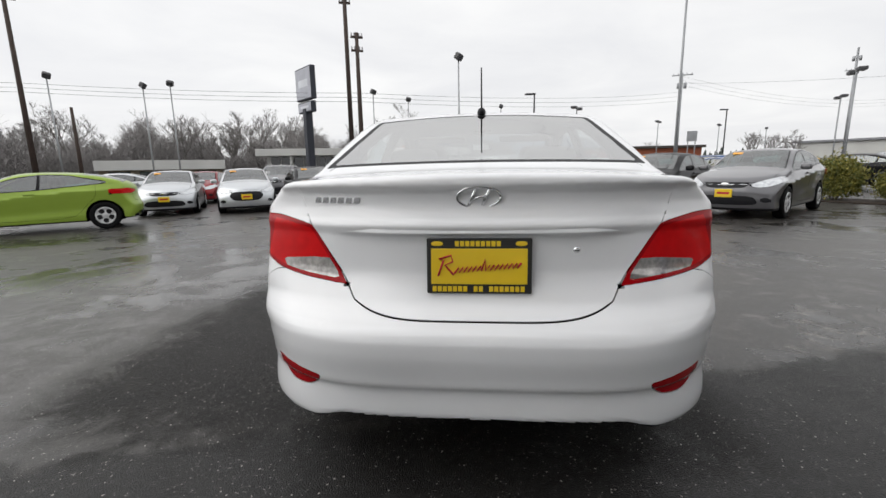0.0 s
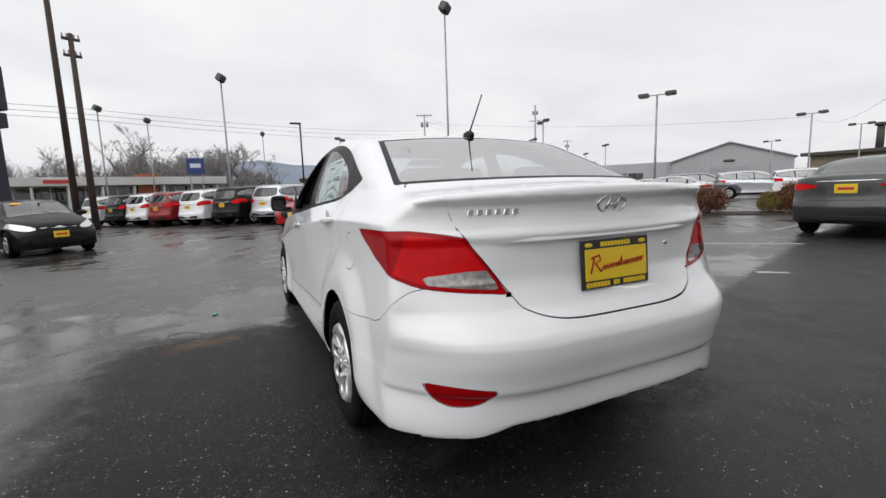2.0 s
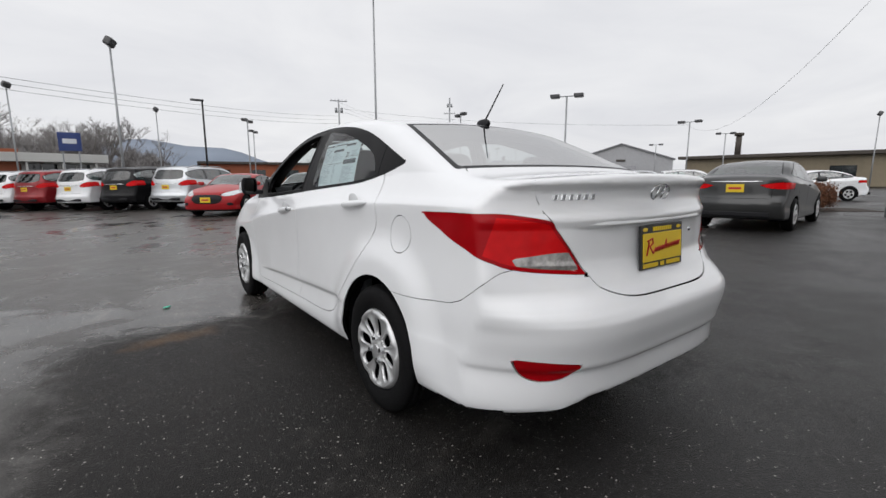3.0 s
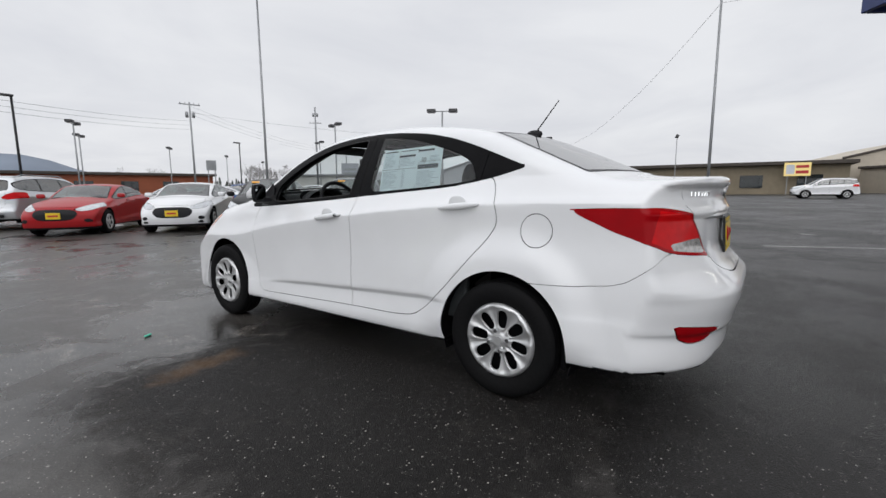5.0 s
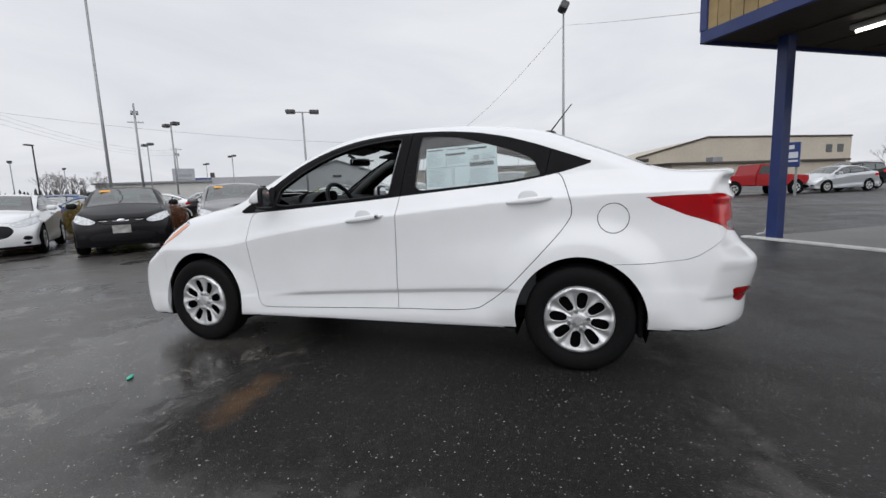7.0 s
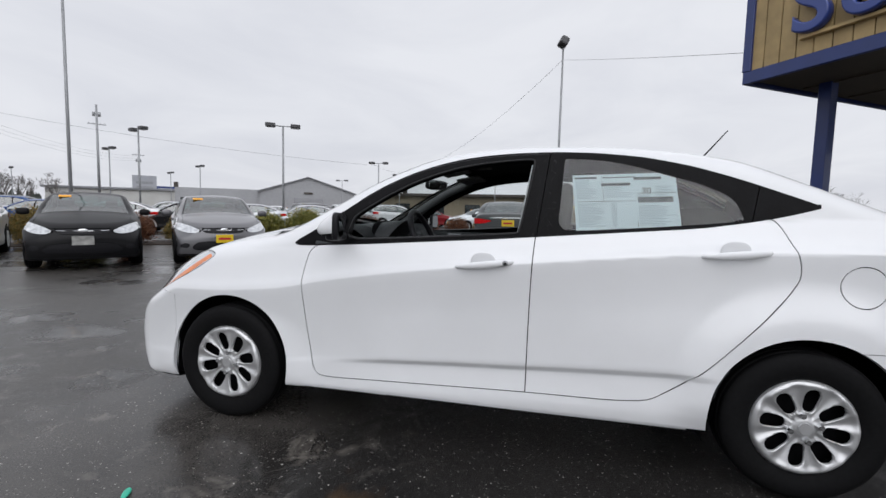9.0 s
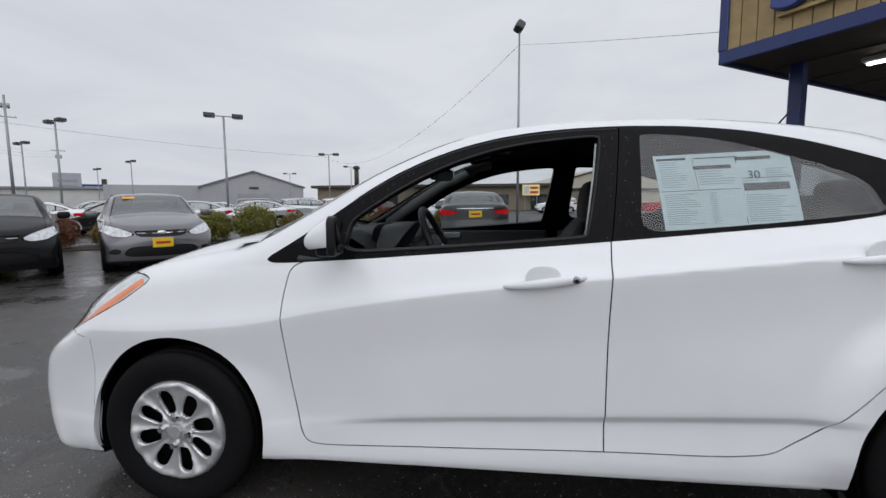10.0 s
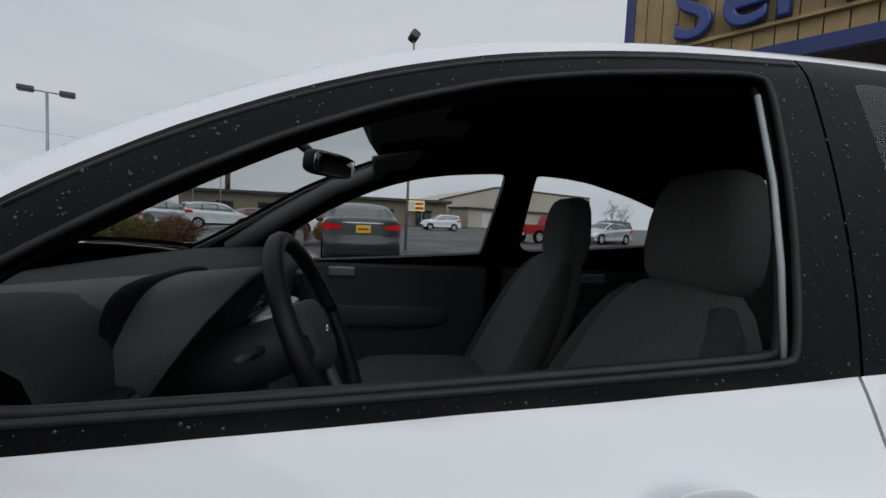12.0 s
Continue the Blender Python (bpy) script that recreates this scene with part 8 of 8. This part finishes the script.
def tan_buildings():
    r = facade("brown_building", pose(71.5, 0, 0), "long low brown building with a dark flat roof edge")
    bm = bmesh.new()
    box(bm, 0, 18, -10.5, 31.0, 0, 3.9, 0.02)
    part("wall", bm, TANDARK, r)
    bm = bmesh.new()
    box(bm, -0.9, 18.5, -11.2, 31.8, 3.9, 4.35, 0.03)
    part("roof", bm, ROOFEDGE, r, "dark overhanging flat roof")
    for k in range(6):
        bm = bmesh.new()
        box(bm, -0.08, 0.05, -8.0 + k * 6.2, -5.4 + k * 6.2, 0.9 if k % 3 else 0.0, 2.6, 0.02)
        part("window" if k % 3 else "door", bm, DARKGLASS, r)
    bm = bmesh.new()
    tube(bm, (3, 24.9, 4.2), (3, 24.9, 7.5), 0.42, 0.38, 14)
    tube(bm, (3, 24.9, 7.3), (3, 24.9, 7.7), 0.62, 0.62, 14)
    part("chimney", bm, ROOFEDGE, r, "dark metal flue", True)

    w = facade("tan_warehouse", pose(0, 0, 0), "large tan metal warehouse with a shallow gable")
    A, B, C = Vector((88, -11.3, 0)), Vector((94, -24.6, 0)), Vector((112, -55.5, 0))
    back = Vector((40, 8, 0))
    bm = bmesh.new()
    ring = [(A, 5.3), (B, 8.9), (C, 8.9)]
    lo = [bm.verts.new(p) for p, z in ring]
    hi = [bm.verts.new(p + Vector((0, 0, z))) for p, z in ring]
    lob = [bm.verts.new(p + back) for p, z in ring]
    hib = [bm.verts.new(p + back + Vector((0, 0, z))) for p, z in ring]
    for i in (0, 1):
        bm.faces.new((lo[i], lo[i + 1], hi[i + 1], hi[i]))
        bm.faces.new((hi[i], hi[i + 1], hib[i + 1], hib[i]))
        bm.faces.new((lob[i + 1], lob[i], hib[i], hib[i + 1]))
    bm.faces.new((lo[0], hi[0], hib[0], lob[0]))
    bm.faces.new((lo[2], lob[2], hib[2], hi[2]))
    bmesh.ops.recalc_face_normals(bm, faces=bm.faces)
    part("wall", bm, TANSHEET, w)
    for p, q in ((ring[0], ring[1]), (ring[1], ring[2])):
        bm = bmesh.new()
        sweep(bm, [p[0] + Vector((-0.1, 0, p[1])), q[0] + Vector((-0.1, 0, q[1]))], 0.18, 6)
        part("roof_edge", bm, ROOFEDGE, w, "dark roof edge")
    d = (C - B).normalized()
    n = Vector((-d.y, d.x, 0))
    n = n if n.x < 0 else -n
    mm = Matrix(((d.x, -n.x, 0, B.x), (d.y, -n.y, 0, B.y), (0, 0, 1, 0), (0, 0, 0, 1)))
    # a lower annex along the foot of the wall
    bm = bmesh.new()
    box(bm, -13, 26, -6.0, -0.02, 0, 3.6, 0.02)
    bmesh.ops.transform(bm, matrix=mm, verts=bm.verts)
    an = part("annex", bm, TANSHEET, w, "lower tan annex")
    bm = bmesh.new()
    box(bm, -13.4, 26.4, -6.6, 0, 3.6, 3.95, 0.02)
    bmesh.ops.transform(bm, matrix=mm, verts=bm.verts)
    part("roof", bm, ROOFEDGE, an, "dark annex roof edge")
    for x in (-9.5, -5.0, 8.0):
        bm = bmesh.new()
        box(bm, x, x + 3.6, -6.08, -5.98, 0, 2.9, 0.02)
        bmesh.ops.transform(bm, matrix=mm, verts=bm.verts)
        part("roller_door", bm, DOORWHITE, an, "white roller door")
    for x in (29.0, 32.0):
        bm = bmesh.new()
        box(bm, x, x + 1.6, -0.08, 0.05, 5.6, 7.2, 0.02)
        bmesh.ops.transform(bm, matrix=mm, verts=bm.verts)
        part("window", bm, DARKGLASS, w)
    bm = bmesh.new()
    box(bm, -2.6, -0.4, -4.0, -2.4, 3.95, 4.9, 0.05)
    bmesh.ops.transform(bm, matrix=mm, verts=bm.verts)
    part("roof_unit", bm, GREYROOF, an, "grey rooftop fan unit")


def showroom():
    ang = math.degrees(math.atan2(57.2 - 50.0, -2.5 + 27.0))
    r = facade("showroom", pose(-27.0, 50.0, 0, 0, 0, ang), "low white showroom with a glazed front")
    L = 25.5
    bm = bmesh.new()
    box(bm, 0, L, 1.2, 14, -0.7, 2.6)
    part("wall", bm, OFFWHITE, r)
    bm = bmesh.new()
    box(bm, -1.0, L + 0.6, -0.6, 14.5, 2.6, 3.45, 0.03)
    part("roof", bm, OFFWHITE, r, "white flat roof with a deep fascia")
    for k in range(9):
        bm = bmesh.new()
        box(bm, 0.5 + k * 2.75, 2.9 + k * 2.75, 1.10, 1.25, 0.25, 2.45, 0.02)
        w = part("window", bm, DARKGLASS, r, "dark showroom window")
        bm = bmesh.new()
        box(bm, 1.66 + k * 2.75, 1.74 + k * 2.75, 1.05, 1.18, 0.25, 2.45)
        part("mullion", bm, OFFWHITE, w)
        bm = bmesh.new()
        box(bm, 2.98 + k * 2.75, 3.16 + k * 2.75, -0.4, -0.2, -0.7, 2.62)
        part("post", bm, OFFWHITE, r)
    bm = bmesh.new()
    box(bm, 17.2, 19.2, 0.2, 1.6, -0.7, 3.8, 0.02)
    part("brick_pier", bm, RUSTWALL, r, "brown brick pier")
    bm = bmesh.new()
    box(bm, 9.5, 11.6, -0.66, -0.58, 2.85, 3.2)
    part("sign_bar", bm, SIGNRED, r, "plain red sign bar")


def far_blocks():
    r = facade("rust_red_building", pose(10, 78, 0, 0, 0, -8), "long low rust-red building far off")
    bm = bmesh.new()
    box(bm, 0, 26, 0, 12, -0.7, 3.3, 0.02)
    part("wall", bm, RUSTWALL, r)
    bm = bmesh.new()
    box(bm, -0.5, 26.5, -0.5, 12.5, 3.3, 3.7, 0.02)
    part("roof", bm, ROOFEDGE, r)
    for k in range(4):
        bm = bmesh.new()
        box(bm, 2 + k * 5.5, 4.2 + k * 5.5, -0.06, 0.05, 0.9, 2.4)
        part("window", bm, DARKGLASS, r)
    r = facade("white_store", pose(-40.8, 40.5, 0, 0, 0, 37), "low white store with a pale fascia far off")
    bm = bmesh.new()
    box(bm, 0, 11.9, 0, 8, -0.8, 1.2, 0.02)
    part("wall", bm, TANDARK, r)
    bm = bmesh.new()
    box(bm, -0.3, 12.2, -0.6, 8.3, 1.15, 2.2, 0.02)
    part("roof", bm, OFFWHITE, r, "white fascia")
    for k in range(4):
        bm = bmesh.new()
        box(bm, 0.8 + k * 2.8, 2.8 + k * 2.8, -0.06, 0.05, -0.3, 1.0)
        part("window", bm, DARKGLASS, r)
    r = facade("pale_shed", pose(96, 66, 0, 0, 0, 120), "pale commercial shed far off")
    bm = bmesh.new()
    box(bm, 0, 40, 0, 16, -0.7, 4.2, 0.02)
    part("wall", bm, OFFWHITE, r)
    bm = bmesh.new()
    box(bm, -0.5, 40.5, -0.5, 16.5, 4.2, 4.6, 0.02)
    part("roof", bm, GREYROOF, r)

# ---------------------------------------------------------------- shrubs, trees, hills
def leaf_material(name, a, b):
    m = bpy.data.materials.new(name)
    m.use_nodes = True
    nt = m.node_tree
    bs = nt.nodes["Principled BSDF"]
    bs.inputs["Roughness"].default_value = 0.6
    geo = nt.nodes.new("ShaderNodeNewGeometry")
    rp = nt.nodes.new("ShaderNodeValToRGB")
    rp.color_ramp.elements[0].color, rp.color_ramp.elements[1].color = (*a, 1), (*b, 1)
    nt.links.new(geo.outputs["Random Per Island"], rp.inputs["Fac"])
    nt.links.new(rp.outputs["Color"], bs.inputs["Base Color"])
    return m


LEAF_GREEN = leaf_material("shrub_leaf_green", (0.05, 0.075, 0.012), (0.26, 0.225, 0.035))
LEAF_RED = leaf_material("shrub_leaf_red", (0.06, 0.024, 0.014), (0.22, 0.085, 0.035))
LEAF_MIX = leaf_material("shrub_leaf_mixed", (0.06, 0.065, 0.012), (0.26, 0.16, 0.035))
BARK = material("winter_bark", (0.13, 0.118, 0.11), 0.9, grain=0.25, grain_scale=6, stain=0.2)
TWIG = leaf_material("winter_twigs", (0.13, 0.122, 0.118), (0.25, 0.235, 0.23))
PINE = leaf_material("conifer_needles", (0.035, 0.045, 0.038), (0.085, 0.10, 0.085))


def leaves_mesh(name, mat, n, rx, ry, rz, size, seed):
    """A shrub's crown: small bent leaves in loose clumps, denser towards the outside, with an uneven outline."""
    rnd = np.random.default_rng(seed)
    clumps = []
    for k in range(46):
        a, t = k * 2.39996 + rnd.uniform(-0.3, 0.3), math.acos(max(-1.0, 1 - 1.75 * (k + 0.5) / 46))
        q = rnd.uniform(0.74, 0.98)
        clumps.append((rx * q * math.sin(t) * math.cos(a), ry * q * math.sin(t) * math.sin(a), rz * (0.56 + 0.50 * q * math.cos(t)), rnd.uniform(0.12, 0.22)))
    v, f = [], []
    for _ in range(n):
        cx, cy, cz, cr = clumps[rnd.integers(len(clumps))]
        p = np.array((cx, cy, cz)) + rnd.normal(0, 0.55, 3) * cr
        if p[2] < 0.03:
            continue
        d = rnd.normal(0, 1, 3)
        d /= np.linalg.norm(d)
        u = np.cross(d, rnd.normal(0, 1, 3))
        u /= np.linalg.norm(u)
        w = np.cross(d, u)
        s = size * rnd.uniform(0.6, 1.4)
        k = len(v)
        v += [p - u * s, p - w * s * 0.45 + d * s * 0.2, p + u * s, p + w * s * 0.45 + d * s * 0.2]
        f.append((k, k + 1, k + 2, k + 3))
    me = bpy.data.meshes.new(name)
    me.from_pydata([tuple(map(float, q)) for q in v], [], f)
    me.materials.append(mat)
    return me


def shrub(mat, seed, m, label):
    s = root("shrub", m, label, "shrub", "hedge shrubs")
    place("crown", leaves_mesh("crown", mat, 9000, 0.54, 0.52, 0.92, 0.034, seed), s)
    bm = bmesh.new()
    rnd = random.Random(seed)
    for _ in range(12):
        a = rnd.uniform(0, 6.28)
        sweep(bm, [(0.05 * math.cos(a), 0.05 * math.sin(a), -0.03), (0.2 * math.cos(a), 0.2 * math.sin(a), 0.35), (0.42 * math.cos(a), 0.42 * math.sin(a), 0.75 + rnd.uniform(-0.1, 0.15))], [0.016, 0.011, 0.005], 5)
    part("stem", bm, BARK, s)
    return s


def hedge():
    kinds = [(LEAF_GREEN, "green and yellow clipped shrub in the hedge bed"), (LEAF_RED, "reddish brown shrub in the hedge bed"), (LEAF_MIX, "mixed green and rust shrub in the hedge bed")]
    made = {}
    rnd = random.Random(11)
    a, d = Vector((17.6, 0.9, 0)), Vector((-0.615, 0.79, 0))
    # place along the bed, kind and size of each mound
    row = ((0.6, 1, 0.85), (1.7, 2, 0.95), (3.1, 1, 0.8), (4.6, 1, 0.85), (5.35, 2, 0.62), (7.0, 1, 1.0), (8.1, 2, 0.92), (9.3, 0, 1.12), (10.65, 0, 1.0), (12.1, 0, 1.12), (13.3, 2, 0.8), (14.5, 1, 0.85),
           (15.8, 0, 1.0), (17.2, 2, 0.95), (18.6, 1, 0.9), (20.0, 0, 1.05), (21.4, 0, 1.0))
    for at, k, sc in row:
        p = a + d * at + Vector((rnd.uniform(-0.1, 0.1), rnd.uniform(-0.1, 0.1), 0))
        m = Matrix.Translation((p.x, p.y, lie(p.x, p.y))) @ pose(0, 0, 0, 0, 0, rnd.uniform(0, 360))
        if k not in made:
            made[k] = shrub(kinds[k][0], 3 + k, m, kinds[k][1])
            made[k].scale = (sc, sc, sc)
        else:
            c = copy_thing(made[k], m)
            c.scale = (sc, sc, sc * rnd.uniform(0.85, 1.1))
    bm = bmesh.new()
    n = Vector((0.79, 0.615, 0))
    q = [a - d * 0.8 - n * 0.85, a - d * 0.8 + n * 0.85, a + d * 22.5 + n * 0.85, a + d * 22.5 - n * 0.85]
    lo, hi = [bm.verts.new((p.x, p.y, lie(p.x, p.y) - 0.2)) for p in q], [bm.verts.new((p.x, p.y, lie(p.x, p.y) + 0.02)) for p in q]
    bm.faces.new(hi)
    for i in range(4):
        bm.faces.new((lo[i], lo[(i + 1) % 4], hi[(i + 1) % 4], hi[i]))
    bmesh.ops.recalc_face_normals(bm, faces=bm.faces)
    tagged(part("hedge_bed", bm, material("bark_mulch", (0.030, 0.020, 0.013), 0.9, grain=0.4, grain_scale=30, stain=0.3, bump=0.6, bump_scale=60), None), "dark mulch bed under the shrubs", "planting bed", kind="structure")


def bare_tree_mesh(seed, h):
    """A leafless tree: tapered trunk, forking limbs and sprays of fine twigs."""
    rnd = random.Random(seed)
    bm = bmesh.new()
    tips = []

    def grow(p, d, length, r, depth):
        pts, rad = [p], [r]
        q = p.copy()
        n = 3
        for i in range(n):
            d = (d + Vector((rnd.uniform(-1, 1), rnd.uniform(-1, 1), rnd.uniform(-0.3, 0.6))) * 0.16).normalized()
            q = q + d * length / n
            pts.append(q.copy())
            rad.append(r * (1 - 0.45 * (i + 1) / n))
        sweep(bm, pts, rad, 5 if depth < 2 else 3)
        tips.append((pts[-1], d, length))
        if depth < 4:
            for _ in range(rnd.choice((2, 3, 3)) if depth else 5):
                k = rnd.uniform(0.35, 1.0) if depth else rnd.uniform(0.3, 1.0)
                base = pts[min(int(k * n), n - 1)].lerp(pts[min(int(k * n) + 1, n)], 0.5)
                side = Vector((rnd.uniform(-1, 1), rnd.uniform(-1, 1), rnd.uniform(0.1, 0.9))).normalized()
                grow(base, (d * 0.55 + side * 0.75).normalized(), length * rnd.uniform(0.55, 0.75), rad[-1] * 0.75, depth + 1)
    grow(Vector((0, 0, -0.1)), Vector((0, 0, 1)), h * 0.42, h * 0.020, 0)
    me = bpy.data.meshes.new("trunk")
    bm.to_mesh(me)
    bm.free()
    me.materials.append(BARK)
    v, f = [], []
    for p, d, ln in tips:
        for _ in range(16):
            e = (d + Vector((rnd.uniform(-1, 1), rnd.uniform(-1, 1), rnd.uniform(-0.4, 0.9))) * 0.9).normalized()
            o = e.orthogonal().normalized() * 0.012
            b = p - d * ln * rnd.uniform(0, 0.6)
            k = len(v)
            tip = b + e * ln * rnd.uniform(0.35, 0.9) * 0.8
            v += [b - o, b + o, tip]
            f.append((k, k + 1, k + 2))
    tw = bpy.data.meshes.new("crown")
    tw.from_pydata([tuple(q) for q in v], [], f)
    tw.materials.append(TWIG)
    return me, tw


def woods():
    rnd = random.Random(21)
    kinds = []
    for k in range(4):
        trunk, crown = bare_tree_mesh(40 + k, 12.0)
        kinds.append((trunk, crown))
    first = {}

    def tree(k, x, y, s):
        m = pose(x, y, lie(x, y), 0, 0, rnd.uniform(0, 360))
        if k not in first:
            t = root("bare_tree", m, "leafless winter tree with a spreading crown", "tree", "bare trees")
            place("trunk", kinds[k][0], t)
            place("crown", kinds[k][1], t, "fine bare twigs")
            first[k] = t
            t.scale = (s, s, s)
        else:
            t = copy_thing(first[k], m)
            t.scale = (s, s, s)
    for i in range(84):
        a = radians(rnd.uniform(88, 150))
        d = rnd.uniform(74, 120)
        tree(i % 4, math.cos(a) * d, math.sin(a) * d, rnd.uniform(0.65, 1.15))
    for x, y, s in ((-2, 72, 0.9), (4, 70, 0.75), (-7, 71, 0.8), (44, 74, 0.6), (48, 70, 0.55), (52, 90, 0.7), (58, 92, 0.65), (62, 96, 0.6), (36, 96, 0.6), (118, -66, 0.9), (124, -74, 0.8), (120, -82, 0.9), (66, 108, 0.7), (30, 100, 0.55)):
        tree(rnd.randrange(4), x, y, s)
    # undergrowth below the trees: thin stems, past counting
    v, f = [], []
    nr = np.random.default_rng(5)
    for _ in range(170000):
        a = math.radians(nr.uniform(86, 152))
        d = nr.uniform(70, 112)
        x, y = math.cos(a) * d, math.sin(a) * d
        top = 4.9 + 1.6 * math.sin(a * 23.0) + 1.2 * math.sin(a * 61.0 + 1.0) + 0.6 * math.sin(a * 170.0)
        z = -0.6 + (top + 0.6) * nr.uniform(0, 1) ** 0.8
        ln = nr.uniform(0.7, 2.0)
        way = nr.normal(0, 0.55, 2) * ln
        w = nr.uniform(0.012, 0.05)
        t = nr.uniform(0, 3.14)
        k = len(v)
        v += [(x - w * math.cos(t), y - w * math.sin(t), z), (x + w * math.cos(t), y + w * math.sin(t), z), (x + way[0], y + way[1], z + ln * nr.uniform(0.4, 1.0))]
        f.append((k, k + 1, k + 2))
    me = bpy.data.meshes.new("undergrowth")
    me.from_pydata(v, [], f)
    me.materials.append(TWIG)
    tagged(place("undergrowth", me), "grey brown winter undergrowth below the bare trees", "undergrowth", kind="stuff")
    # a far belt of conifers
    v, f = [], []
    for i in range(420):
        a = math.radians(nr.uniform(55, 112))
        d = nr.uniform(210, 330)
        x, y, h = math.cos(a) * d, math.sin(a) * d, nr.uniform(3, 7)
        for _ in range(46):
            q = nr.uniform(0, 1) ** 0.8
            r = (1 - q) * h * 0.20 + 0.15
            t = nr.uniform(0, 6.28)
            k = len(v)
            px, py, pz = x + math.cos(t) * r, y + math.sin(t) * r, h * q
            v += [(x, y, pz + 0.9), (px - 0.5 * math.sin(t), py + 0.5 * math.cos(t), pz - 0.3), (px + 0.5 * math.sin(t), py - 0.5 * math.cos(t), pz - 0.3)]
            f.append((k, k + 1, k + 2))
    me = bpy.data.meshes.new("conifers")
    me.from_pydata(v, [], f)
    me.materials.append(PINE)
    tagged(place("far_conifers", me), "far belt of dark conifers", "trees", kind="stuff")
    # a low hill on the horizon, the haze of distance put into its blue colour
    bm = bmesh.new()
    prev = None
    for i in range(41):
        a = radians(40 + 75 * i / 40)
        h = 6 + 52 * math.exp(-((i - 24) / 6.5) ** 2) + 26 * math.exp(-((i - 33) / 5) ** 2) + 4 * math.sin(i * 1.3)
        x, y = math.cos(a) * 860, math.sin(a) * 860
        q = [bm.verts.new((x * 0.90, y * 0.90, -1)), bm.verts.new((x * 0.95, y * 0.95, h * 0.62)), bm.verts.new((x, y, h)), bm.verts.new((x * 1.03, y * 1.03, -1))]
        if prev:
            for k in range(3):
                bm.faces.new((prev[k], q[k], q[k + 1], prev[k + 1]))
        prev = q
    tagged(part("far_hill", bm, material("hill_haze_tint", (0.20, 0.235, 0.29), 1.0, stain=0.15, stain_scale=0.01), None, smooth=True), "hill on the horizon, blue haze put into its colour", "hill", kind="structure")

# ---------------------------------------------------------------- build
CAR, SHELL = build_saloon(pose(0, 0, 0))
build_saloon_details(CAR, SHELL)
canopy()
shed()
tan_buildings()
showroom()
far_blocks()
poles()
signs()
park_all()
pickup(seated(25.9, -10.6, 200))
hedge()
woods()
# a scrap of green litter on the asphalt
bm = bmesh.new()
blob(bm, 0, 0, 0, 0.034, 0.014, 0.006, 0.8, 0.9, 12, 6)
tagged(part("litter", bm, material("green_scrap", (0.04, 0.45, 0.30), 0.4, stain=0.2), None, m=pose(-1.469, 1.212, 0.008, 0, 0, 30)), "small green scrap of litter on asphalt", "litter")
